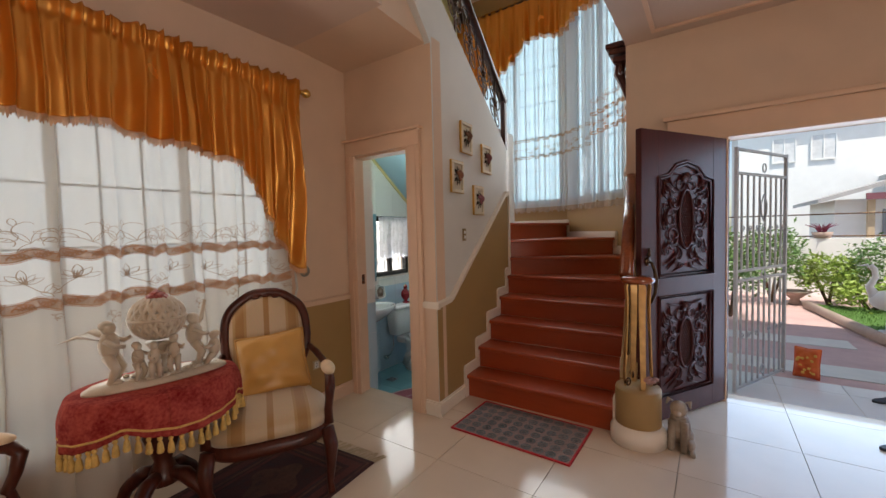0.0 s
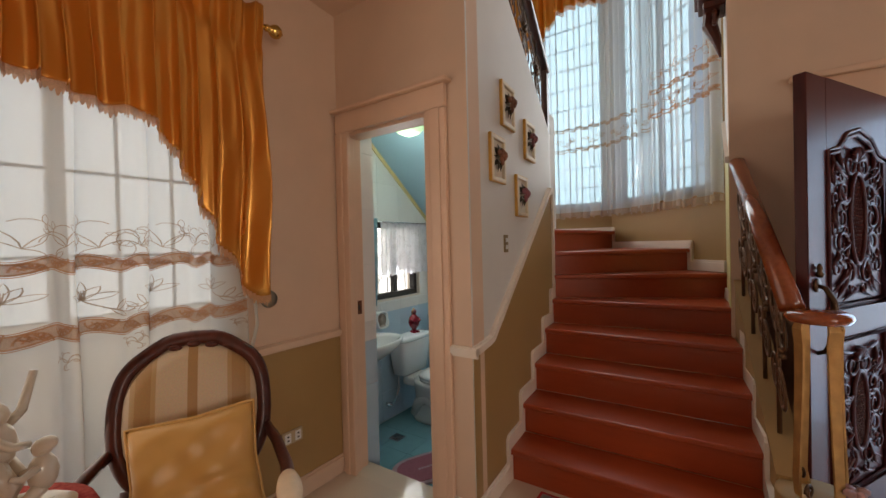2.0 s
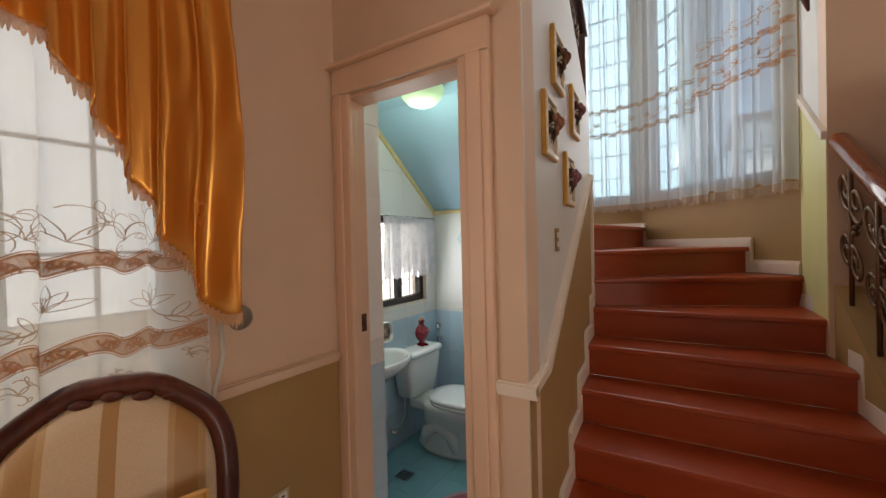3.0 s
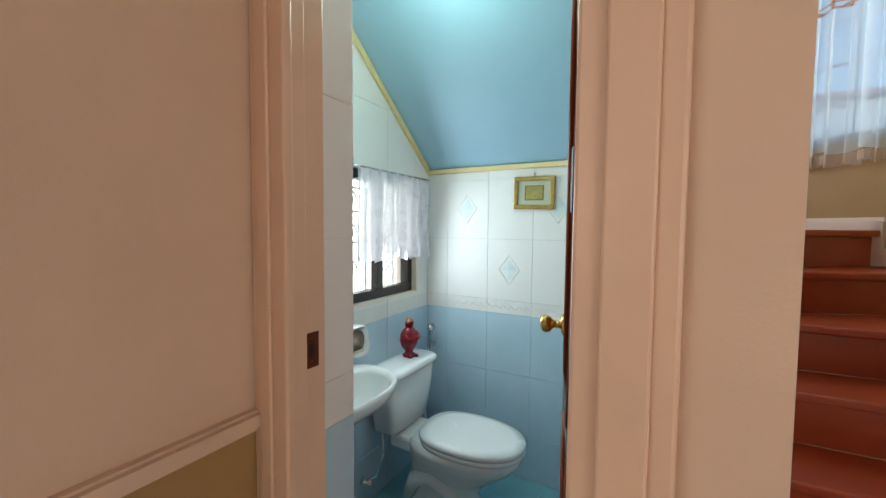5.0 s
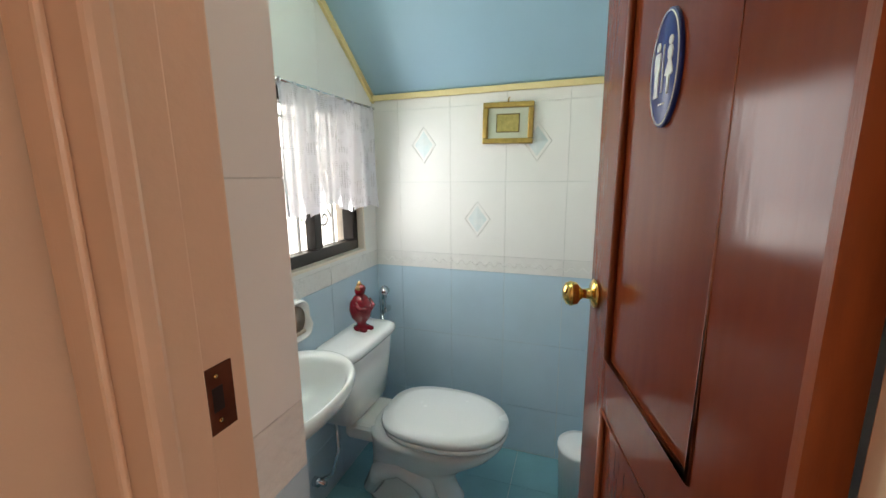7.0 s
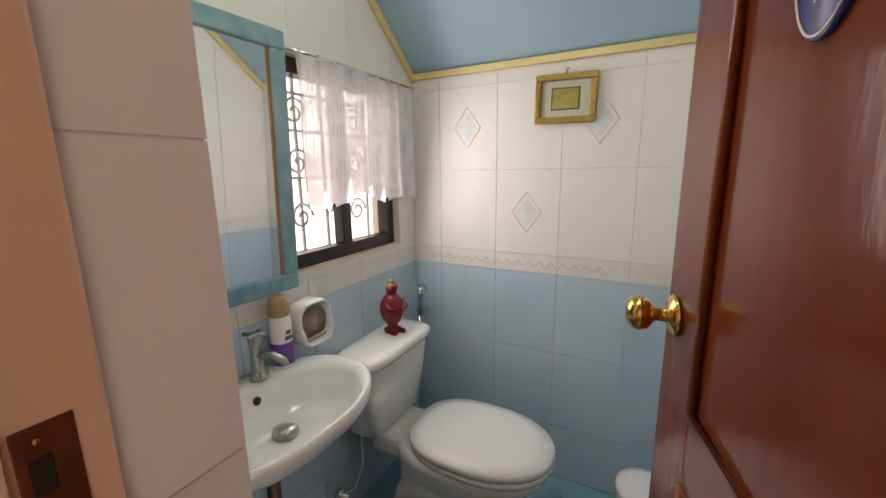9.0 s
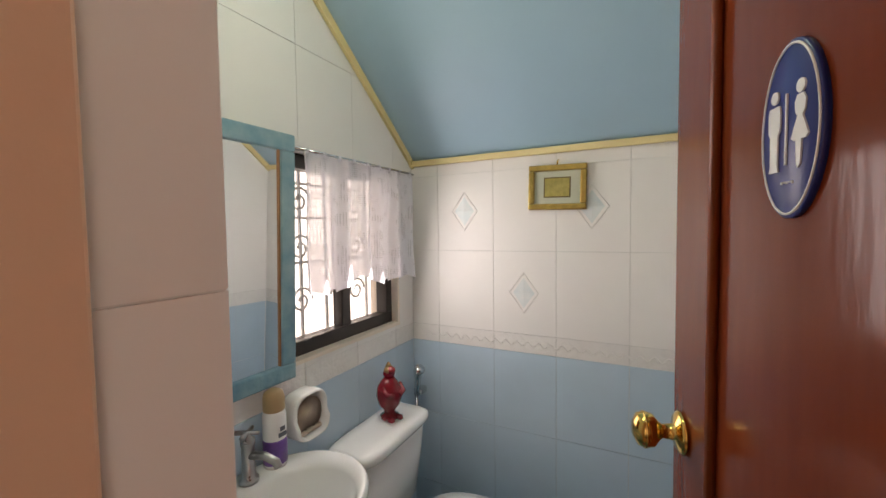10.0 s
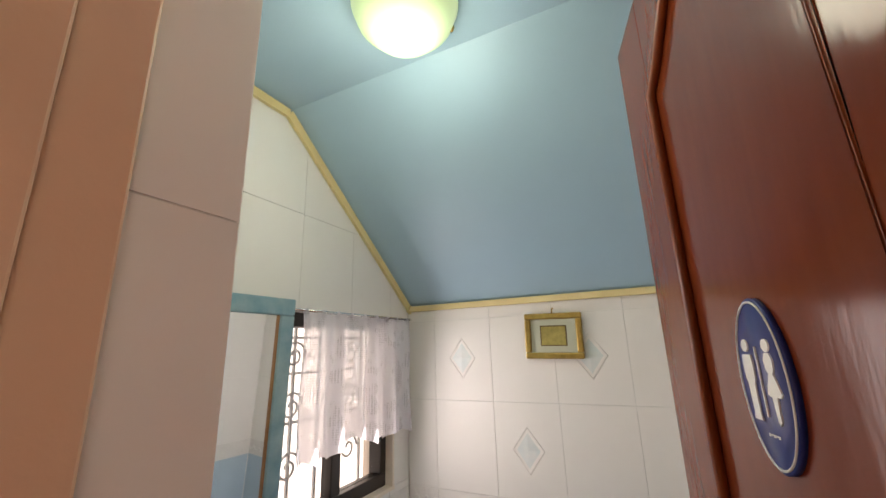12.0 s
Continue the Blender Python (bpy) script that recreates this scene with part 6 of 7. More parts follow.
bm = bmesh.new()
rings = []
for z, hw, hd in ((.492, .212, .094), (.494, .222, .104), (.508, .226, .107), (.522, .222, .103), (.531, .205, .088), (.534, .15, .05)):
    rings.append([bm.verts.new((BX + .112 + hd * math.copysign(abs(math.cos(a)) ** .38, math.cos(a)), TCY + hw * math.copysign(abs(math.sin(a)) ** .38, math.sin(a)), z)) for a in (6.28318 * j / 48 for j in range(48))])
for q, w in zip(rings, rings[1:]):
    for j in range(48):
        bm.faces.new((q[j], q[(j + 1) % 48], w[(j + 1) % 48], w[j]))
bm.faces.new(rings[0])
bm.faces.new(rings[-1])
part("tank_lid", bm, PORCELAIN, wc, smooth=True)


def egg(a, k=1.0, x0=.20, x1=.80, hw=.19):
    """Plan of the bowl: blunt towards the tank, round in front."""
    x, y = math.cos(a), math.sin(a)
    mid, half = (x0 + x1) / 2, (x1 - x0) / 2
    xx = mid + half * (x if x > 0 else math.copysign(abs(x) ** .7, x)) * k
    return (BX + xx, TCY + hw * k * math.copysign(abs(y) ** (.9 if x > 0 else .75), y))


def stack(name, levels, material, parent, n=44, **kw):
    bm = bmesh.new()
    rings = [[bm.verts.new((*egg(2 * math.pi * j / n, k, x0, x1, hw), z)) for j in range(n)] for k, x0, x1, hw, z in levels]
    for q, w in zip(rings, rings[1:]):
        for j in range(n):
            bm.faces.new((q[j], q[(j + 1) % n], w[(j + 1) % n], w[j]))
    bm.faces.new(rings[0])
    bm.faces.new(rings[-1])
    return part(name, bm, material, parent, smooth=True, **kw)


stack("bowl", [(1, .16, .60, .115, BFLOOR), (1, .155, .605, .12, BFLOOR + .03), (1, .17, .58, .105, BFLOOR + .07), (1, .18, .56, .10, BFLOOR + .14), (1, .19, .62, .125, BFLOOR + .21), (1, .20, .74, .175, BFLOOR + .30), (1, .20, .775, .19, BFLOOR + .345), (1, .20, .775, .19, BFLOOR + .375), (.9, .20, .775, .19, BFLOOR + .38)], PORCELAIN, wc)
for sg in (1, -1):
    tube("trapway", [(BX + .20, TCY + sg * .085, BFLOOR + .06), (BX + .26, TCY + sg * .10, BFLOOR + .17), (BX + .36, TCY + sg * .105, BFLOOR + .22), (BX + .45, TCY + sg * .095, BFLOOR + .16), (BX + .49, TCY + sg * .08, BFLOOR + .05)], [.035, .045, .05, .045, .035], PORCELAIN, wc, 12)
box("bowl_shelf", (BX + .10, TCY - .12, BFLOOR + .30), (BX + .34, TCY + .12, BFLOOR + .378), PORCELAIN, wc, .02)
stack("seat_ring", [(1, .27, .79, .195, BFLOOR + .382), (1.01, .27, .79, .195, BFLOOR + .392), (1, .27, .79, .195, BFLOOR + .402)], PLASTIC, wc)
stack("seat_lid", [(1, .26, .79, .195, BFLOOR + .405), (1.012, .26, .79, .195, BFLOOR + .418), (.99, .26, .79, .195, BFLOOR + .431), (.8, .26, .79, .195, BFLOOR + .437), (.4, .26, .79, .195, BFLOOR + .44)], PLASTIC, wc)
for sg in (1, -1):
    tube("lid_hinge", [(BX + .285, TCY + sg * .06, BFLOOR + .40), (BX + .285, TCY + sg * .10, BFLOOR + .40)], .013, PLASTIC, wc, 8)
tube("supply_hose", [(BX + .08, TCY - .15, .19), (BX + .10, TCY - .17, .08), (BX + .08, TCY - .2, -.02), (BX + .02, TCY - .22, -.06)], .008, CHROME, wc, 8, label="flexible supply hose")
lathe("stop_valve", [(0, 0), (.02, 0), (.02, .03), (.012, .035), (.012, .06), (0, .06)], CHROME, wc, n=14, m=Matrix.Translation((BX, TCY - .22, -.06)) @ pose(0, 0, 0, 0, 90))
# red figurine on the tank
bm = bmesh.new()
put_lathe(bm, [(0, 0), (.032, 0), (.034, .012), (.018, .022), (.022, .032), (.04, .055), (.047, .085), (.043, .115), (.028, .138), (.018, .148), (0, .15)], n=22)
put_blob(bm, (0, .0, .163), .022, 1, 1, .95, 2)
put_blob(bm, (.01, .0, .176), .018, 1.2, .9, .8, 2)
for sg in (1, -1):
    put_tube(bm, [(.01, sg * .036, .12), (.035, sg * .036, .10), (.046, sg * .012, .095)], .010, 7)
    put_blob(bm, (.03, sg * .018, .008), .018, 1.3, .8, .6, 1)
figur = tagged(part("red_figurine", bm, mat("deep_red_glass", (.22, .002, .010), .14, var=.25, scale=30, coat=.15), smooth=True), "small dark red glass figurine on the toilet tank", "figurine")
figur.matrix_world = pose(BX + .10, 4.30, .532, 0, 0, -20) @ Matrix.Scale(1.12, 4)
bm = bmesh.new()
put_blob(bm, (.004, 0, .176), .0205, 1.05, 1.05, .7, 2)
put_tube(bm, [(0, 0, .185), (-.008, .004, .20)], [.014, .004], 8)
cap = tagged(part("figurine_hat", bm, mat("dull_gold_paint", (.36, .20, .08), .4, .3, var=.3, scale=60), smooth=True), "dull gold top of the red figurine", "ornament")
cap.matrix_world = figur.matrix_world.copy()
# bidet sprayer on the back wall
spray_ob = tagged(empty("bidet_sprayer", "chrome hand bidet sprayer on the tiled corner", "sprayer"), "chrome hand bidet sprayer on the tiled corner", "sprayer")
tube("spray_head", [(BX + .05, 4.60, .50), (BX + .055, 4.60, .57), (BX + .065, 4.585, .62), (BX + .085, 4.57, .64)], [.014, .016, .022, .026], CHROME, spray_ob, 10)
box("holder", (BX + .03, 4.60, .50), (BX + .075, 4.656, .53), CHROME, spray_ob, .006)
tube("hose", [(BX + .05, 4.60, .50), (BX + .05, 4.59, .3), (BX + .03, 4.56, .05), (BX + .02, 4.52, -.08)], .007, CHROME, spray_ob, 8)

# small picture on the back wall
PM = Matrix.Translation((-3.003, BY - .008, 1.452)) @ pose(0, 0, 0, 0, 1.2, 0)
pic = empty("small_picture", "small gilt-framed picture hanging on the tiles", "picture", PM)
for lo, hi in (((-.114, -.022, -.09), (.114, 0, -.066)), ((-.114, -.022, .066), (.114, 0, .09)), ((-.114, -.022, -.066), (-.09, 0, .066)), ((.09, -.022, -.066), (.114, 0, .066))):
    box("gilt_frame", lo, hi, mat("gilt_wood", (.42, .28, .08), .3, .7, var=.25, scale=50), pic, .005)
box("mount", (-.09, -.008, -.066), (.09, -.002, .066), mat("sage_mount", (.50, .52, .42), .6, var=.05), pic)
box("inner_picture", (-.048, -.011, -.036), (.048, -.008, .036), mat("golden_engraving", (.48, .38, .12), .4, .3, second=(.25, .22, .06), scale=60, bump=.4), pic)
box("inner_rim", (-.053, -.0095, -.041), (.053, -.0085, .041), mat("dark_rim", (.14, .10, .04), .5), pic)
tube("hook", [(0, -.012, .09), (0, -.012, .105), (.004, -.004, .11)], .003, BRASS, pic, 6)

# ceiling lamp
lampm = Matrix.Translation((-3.09, 3.66, BCEIL))
lamp = empty("ceiling_lamp", "round glowing alabaster glass ceiling lamp", "ceiling lamp", lampm)
lathe("glass_bowl", [(.128, -.012), (.13, -.03), (.115, -.07), (.08, -.105), (.035, -.122), (0, -.126)], glow("lit_alabaster_glass", (.55, .80, .48), .37), lamp, n=36)
lathe("rim", [(.0, 0), (.12, 0), (.12, -.012), (.0, -.012)], BRASS, lamp, n=36)
for k in range(3):
    a = k * 2.094 + 1.0
    tube("clip", [(.128 * math.cos(a), .128 * math.sin(a), -.005), (.138 * math.cos(a), .138 * math.sin(a), -.02), (.132 * math.cos(a), .132 * math.sin(a), -.035)], .005, BRASS, lamp, 6)

bulb = new("ceiling_lamp_bulb", bpy.data.lights.new("ceiling_lamp_bulb", "POINT"))
bulb.data.energy, bulb.data.shadow_soft_size, bulb.data.color = 5.0, .12, (.82, 1.0, .86)
bulb.location = (-3.09, 3.66, BCEIL - .17)

# bath mat, floor drain, bin
mm = pose(-2.93, 3.62, BFLOOR, 0, 0, 62)
bmat = tagged(prism("bath_mat", [(.27 * math.copysign(abs(math.cos(t)) ** .6, math.cos(t)), .17 * math.copysign(abs(math.sin(t)) ** .75, math.sin(t))) for t in (6.283 * j / 40 for j in range(40))], on_z, 0, .012, mat("pale_pink_terry", (.50, .33, .36), .95, var=.12, scale=60, bump=.5, bscale=300)), "pink oval bath mat with a pale edge", "bath mat")
bmat.matrix_world = mm
prism("mat_centre", [(.24 * math.copysign(abs(math.cos(t)) ** .6, math.cos(t)), .14 * math.copysign(abs(math.sin(t)) ** .75, math.sin(t))) for t in (6.283 * j / 40 for j in range(40))], on_z, .012, .015, mat("rose_terry", (.40, .13, .17), .95, var=.12, scale=60, bump=.5, bscale=300), bmat, label="rose pink terry centre")
for k in range(9):
    box("mat_mark", (-.1 + k * .022, -.012, .015), (-.085 + k * .022, .008, .0158), mat("pale_mat_yarn", (.55, .35, .38), .95), bmat)
drain = tagged(box("floor_drain", (-3.46, 3.76, BFLOOR), (-3.36, 3.86, BFLOOR + .004), CHROME, bevel=.001), "square metal floor drain in the toilet", "drain")
for k in range(4):
    box("drain_slit", (-3.45, 3.775 + k * .02, BFLOOR + .004), (-3.37, 3.783 + k * .02, BFLOOR + .0045), BLACK, drain)
bin_ = tagged(lathe("waste_bin", [(0, 0), (.085, 0), (.095, .25), (.10, .26), (.098, .275), (.06, .29), (0, .295)], PLASTIC, at=(-2.62, 4.42, BFLOOR), n=28), "white plastic waste bin by the back wall", "waste bin")

# ---- outside ----
structure(box("porch", (-1.5, FY + .15, -.10), (3.0, 5.28, -.012), GROUT), "white tiled porch outside the front door", "porch")
PAVE = mat("pink_paving", (0.52, 0.35, 0.33), 0.8, var=0.15, scale=6, bump=0.3, bscale=80)
structure(box("pavement", (-6, 5.28, -.2), (9, 13.0, -.07), PAVE), "pinkish paved garden path", "pavement")
structure(boxes("pale_paving_band", [((-.6, 5.7, -.07), (2.4, 6.1, -.064)), ((-.6, 6.9, -.07), (.75, 7.3, -.064))], mat("pale_paving", (.62, .60, .56), .7, var=.1, scale=8)), "pale paving bands across the path", "pavement")
GRASS = mat("lawn_soil", (0.09, 0.20, 0.03), 0.9, second=(0.05, 0.12, 0.02), scale=30, bump=0.5, bscale=90)
LAWN = [(.78, 9.6), (1.12, 7.25), (2.2, 6.95), (6.5, 6.9), (6.5, 9.6)]
structure(prism("lawn", LAWN, on_z, -.2, .0, GRASS), "green lawn beside the path", "lawn")
KERB = mat("pink_kerb_stone", (0.45, 0.33, 0.28), 0.8, var=0.12, scale=9)
structure(tube("kerb", [(.74, 9.6, -.02), (1.08, 7.24, -.02), (2.2, 6.91, -.02), (6.5, 6.86, -.02)], .07, KERB, n=8), "rounded kerb round the lawn", "kerb")
rg = random.Random(11)
verts, faces = [], []
for k in range(6000):
    y = rg.uniform(7.1, 9.5)
    x = rg.uniform(1.2 - (y - 7.2) * .15, 3.6)
    a, h = rg.uniform(0, 6.28), rg.uniform(.02, .045)
    b = len(verts)
    verts += [(x - .004 * math.cos(a), y - .004 * math.sin(a), 0), (x + .004 * math.cos(a), y + .004 * math.sin(a), 0), (x + rg.uniform(-.015, .015), y + rg.uniform(-.015, .015), h)]
    faces.append((b, b + 1, b + 2))
LEAF = mat("garden_leaf", (0.15, 0.27, 0.07), 0.5, second=(0.08, 0.17, 0.04), scale=3, jitter=.3)
tagged(mesh("grass_blades", verts, faces, LEAF), "short green grass blades on the lawn", "grass", "", "stuff")


def shrub(x, y, w, h, count, seed, material, label, size=.07):
    r = random.Random(seed)
    s = empty("shrub", label, "shrub", Matrix.Translation((x, y, -.05)), "garden shrubs")
    for k in range(4):
        a = k * 1.57 + r.uniform(0, 1)
        tube("stem", [(0, 0, 0), (math.cos(a) * w * .15, math.sin(a) * w * .15, h * .35), (math.cos(a) * w * .32, math.sin(a) * w * .32, h * .75)], [.025, .018, .006], mat("bark", (.12, .08, .05), .9, var=.3, scale=30), s, 6)
    vs, fs = [], []
    for k in range(count):
        a, b, rr = r.uniform(0, 6.283), r.uniform(-.4, 1.0), r.uniform(.45, 1.0) ** .6
        c = Vector((math.cos(a) * math.sqrt(max(0, 1 - b * b * .8)) * w / 2 * rr, math.sin(a) * math.sqrt(max(0, 1 - b * b * .8)) * w / 2 * rr, h * (.52 + .48 * b * rr)))
        c += Vector((r.gauss(0, .05), r.gauss(0, .05), r.gauss(0, .06)))
        d = Vector((r.gauss(0, 1), r.gauss(0, 1), r.gauss(.2, .6))).normalized()
        t = d.orthogonal().normalized()
        t = Matrix.Rotation(r.uniform(0, 6.28), 3, d) @ t
        sz = size * r.uniform(.6, 1.4)
        i = len(vs)
        vs += [c, c + d * sz + t * sz * .38, c + d * sz * 2.1, c + d * sz - t * sz * .38]
        fs.append((i, i + 1, i + 2, i + 3))
    tagged(mesh("leaves", vs, fs, material, s), kind="stuff")
    return s


LIGHTLEAF = mat("bright_garden_leaf", (0.36, 0.46, 0.09), 0.5, second=(0.20, 0.32, 0.05), scale=3, jitter=.3)
shrub(.30, 9.9, .9, 1.35, 1900, 1, LEAF, "dark green shrub by the garden wall", .04)
shrub(1.05, 9.9, .75, .85, 1700, 2, LIGHTLEAF, "bright yellow-green shrub by the garden wall", .04)
shrub(1.75, 9.9, 1.1, 1.12, 2200, 3, LEAF, "spreading green shrub behind the lawn", .035)
shrub(2.75, 9.8, 1.4, 1.25, 2200, 4, LIGHTLEAF, "wide green shrub behind the lawn", .04)
shrub(1.45, 9.45, .9, .42, 1400, 5, LIGHTLEAF, "low leafy plant at the lawn edge", .04)
shrub(-.35, 8.2, .7, 1.2, 1300, 6, LEAF, "green shrub by the path", .04)
shrub(-.9, 9.5, 1.4, 1.6, 1700, 7, LEAF, "large green shrub by the path", .05)
# garden wall, wires, red bromeliad
WHITEWALL = mat("white_garden_wall_paint", (0.88, 0.88, 0.87), 0.7, var=0.04, scale=3)
structure(box("garden_wall", (-8, 11.0, -.25), (12, 11.2, 1.06), WHITEWALL), "white garden wall", "wall")
for z in (1.10, 1.52):
    tagged(tube("fence_wire", [(-8, 11.1, z), (12, 11.1, z)], .014, IRON, n=6), "dark fence wire above the garden wall", "wire", "fence wires")
for x in (-4, 6.4):
    tagged(box("fence_post", (x, 11.07, 1.06), (x + .05, 11.13, 1.6), IRON), "dark iron fence post on the garden wall", "fence post", "fence posts")
brom = empty("bromeliad", "dark red bromeliad on the garden wall", "plant", Matrix.Translation((1.16, 11.1, 1.06)))
bm = bmesh.new()
for k in range(26):
    a, t = k * 2.4, .3 + .5 * (k / 26)
    c_, s_ = math.cos(a), math.sin(a)
    put_tube(bm, [(0, 0, .02), (c_ * .13 * t, s_ * .13 * t, .2), (c_ * .38 * t, s_ * .38 * t, .34 - .1 * t)], [.02, .03, .002], 5, .25)
part("leaves", bm, mat("dark_red_leaf", (.22, .02, .06), .5, var=.3, scale=20), brom)
lathe("pot", [(0, 0), (.12, 0), (.16, .12), (.15, .12), (0, .10)], KERB, brom, n=20)
# white heron statue in one plain mesh, and a planter
bm = bmesh.new()
put_lathe(bm, [(0, 0), (.09, 0), (.09, .05), (.03, .06), (.022, .3), (0, .3)], n=16)
put_blob(bm, (0, 0, .42), .12, 1.5, .85, 1.05, 3)
put_tube(bm, [(.12, 0, .46), (.17, 0, .58), (.12, 0, .70), (.13, 0, .80), (.17, 0, .84)], [.06, .04, .03, .03, .034], 10)
put_tube(bm, [(.18, 0, .845), (.28, 0, .83)], [.018, .003], 8)
heron = tagged(part("heron_statue", bm, mat("white_statue_paint", (.78, .78, .78), .5, var=.06, scale=12), smooth=True), "white painted heron statue on the lawn", "statue")
heron.matrix_world = pose(1.17, 7.62, -.02, 0, 0, 160)
tagged(lathe("planter_bowl", [(0, 0), (.10, 0), (.08, .06), (.06, .10), (.16, .19), (.24, .24), (.22, .245), (.1, .18), (0, .17)], KERB, at=(.62, 9.9, -.07), n=28), "pale stone planter bowl beside the path", "planter")
# orange cushion bag, slippers on the porch
bag = pillow("patterned_bag", .18, .27, .12, mat("orange_print_cloth", (.66, .07, .03), .8, second=(.70, .20, .04), scale=18), pose(.13, 5.56, .075, 0, -14, -108), "orange patterned cloth bag on the path")
bm = bmesh.new()
for k in range(14):
    put_blob(bm, (.062, rg.uniform(-.07, .07), rg.uniform(-.09, .09)), .014, .3, 1, 1, 1)
part("print_dots", bm, mat("yellow_print", (.72, .50, .12), .8), bag)
for i, (x, y, a) in enumerate(((.50, 5.02, 30), (.62, 4.95, 45), (.33, 4.12, 20))):
    sl_ = tagged(prism("slipper", [(.115 * math.cos(t) + .01 * math.cos(2 * t), (.042 + .008 * math.cos(t)) * math.sin(t)) for t in (6.283 * j / 24 for j in range(24))], on_z, 0, .018, mat("dark_rubber", (.03, .035, .045), .7, var=.2, scale=40), bevel=.003), "dark rubber slipper on the tiled floor", "slipper", "slippers")
    sl_.matrix_world = pose(x, y, 0 if y < 4.5 else -.008, 0, 0, a)
    tube("strap", [(.01, .042, .016), (.045, .02, .04), (.07, 0, .022), (.045, -.02, .04), (.01, -.042, .016)], .006, mat("blue_grey_strap", (.08, .10, .14), .6), sl_, 6, .5)

# neighbouring house
house = empty("neighbour_house", "white two-storey house beyond the garden wall", "house", Matrix.Translation((7.5, 26, -.25)))
box("wall", (-7, 0, 0), (7, 7, 7.2), WHITEWALL, house)
box("wall", (-1.5, -2.2, 0), (5.5, 0, 3.6), WHITEWALL, house)
ROOF = mat("maroon_roof_edge", (0.22, 0.08, 0.10), 0.6, var=0.1, scale=6)
box("roof", (-7.5, -.6, 7.2), (7.5, 7.5, 7.45), ROOF, house, .03)
prism("roof", [(-2.0, 3.6), (2.0, 5.0), (6.0, 3.6), (6.0, 3.42), (2.0, 4.75), (-2.0, 3.42)], on_y, -2.8, 0, mat("grey_roof", (.45, .44, .44), .6, var=.1, scale=6), house)
box("fascia", (-.4, -2.9, 3.2), (1.3, -2.75, 3.55), ROOF, house)
for x, z in ((-5.6, 4.6), (-4.2, 4.6), (-1.2, 4.8), (.4, 4.8), (3.0, 5.2), (4.6, 5.2), (.0, 1.2), (2.6, 1.2)):
    y = -2.2 if z < 3 else 0
    w_ = box("window", (x, y - .05, z), (x + .8, y, z + 1.1), mat("dark_pane", (.70, .71, .72), .3), house)
    boxes("window_frame", [((x - .06, y - .08, z - .06), (x + .86, y - .05, z)), ((x - .06, y - .08, z + 1.1), (x + .86, y - .05, z + 1.16)), ((x - .06, y - .08, z), (x, y - .05, z + 1.1)), ((x + .8, y - .08, z), (x + .86, y - .05, z + 1.1)), ((x + .38, y - .08, z), (x + .42, y - .05, z + 1.1))], WHITEWALL, w_)
low = empty("low_house", "low white house with a grey gable roof", "house", Matrix.Translation((5.0, 19, -.25)))
box("wall", (-2.2, 0, 0), (3.2, 4, 2.35), WHITEWALL, low)
GREYROOF = mat("grey_roof_sheet", (.42, .41, .41), .6, var=.12, scale=6)
prism("roof", [(-2.7, 2.25), (.5, 3.25), (3.7, 2.25), (3.7, 2.38), (.5, 3.40), (-2.7, 2.38)], on_y, -.6, 4.3, GREYROOF, low)
box("fascia", (-1.6, -.62, 2.30), (.6, -.55, 2.50), ROOF, low)
for x in (-1.5, -.3, .9, 2.1):
    box("porch_post", (x, -.35, 0), (x + .16, -.19, 2.3), mat("tan_post", (.55, .42, .28), .7), low)
box("window", (-1.1, -.04, 1.0), (-.5, 0, 2.0), mat("shaded_pane", (.25, .27, .30), .3), low)
box("window", (1.3, -.04, 1.0), (1.9, 0, 2.0), mat("shaded_pane", (.25, .27, .30), .3), low)
# glowing boards added as bright distance outside the windows, backlighting the sheers
SKYGLOW = glow("glowing_sky_board", (0.90, 0.94, 0.95), 0.21)
structure(box("backdrop_west", (-14.2, -14, -.2), (-14, 18, 9), SKYGLOW), "glowing board in place of the bright distance", "backdrop")
# bluer glow, tints the stairwell sheers
structure(box("backdrop_north", (-14, 18, -.2), (-1.8, 18.2, 12), glow("glowing_sky_board_north", (0.55, 0.85, 1.0), 1.15)), "glowing board in place of the bright distance", "backdrop")

# added emissive panel a metre outside; whitens the toilet window and its lace
structure(box("backdrop_garden", (-4.75, 3.45, -.2), (-4.65, 6.0, 3.0), glow("glowing_garden_board", (1.0, 0.97, 0.92), 1.45)), "glowing board added outside the toilet window to backlight the lace", "backdrop")

# ---- tiles, piece by piece ----
def tile_mesh(name, poly, place, w, material, gap=.0009, thick=.006):
    cx_, cy_ = sum(p[0] for p in poly) / len(poly), sum(p[1] for p in poly) / len(poly)
    v0, v1 = [], []
    for u, v in poly:
        du, dv = cx_ - u, cy_ - v
        g = gap * .55 / max(1e-6, math.hypot(du, dv)) * 1.4
        v0.append(place(u + du * g, v + dv * g, w))
        v1.append(place(u + du * g * 2.2, v + dv * g * 2.2, w + thick))
    n = len(poly)
    me = bpy.data.meshes.new(name)
    me.from_pydata(v0 + v1, [], [tuple(range(n, 2 * n)), tuple(range(n - 1, -1, -1))] + [(i, (i + 1) % n, n + (i + 1) % n, n + i) for i in range(n)])
    me.materials.append(material)
    return me


def lay(parent, pieces, place, material_at, w=-.003, thick=.006, gap=.0009):
    for poly, key in pieces:
        if len(poly) > 2:
            bm = bmesh.new()
            bm.from_mesh(tile_mesh("tile", poly, place, w, material_at(key), gap, thick))
            bmesh.ops.recalc_face_normals(bm, faces=bm.faces)
            me = bpy.data.meshes.new("tile")
            bm.to_mesh(me)
            bm.free()
            me.materials.append(material_at(key))
            new("tile", me).parent = parent


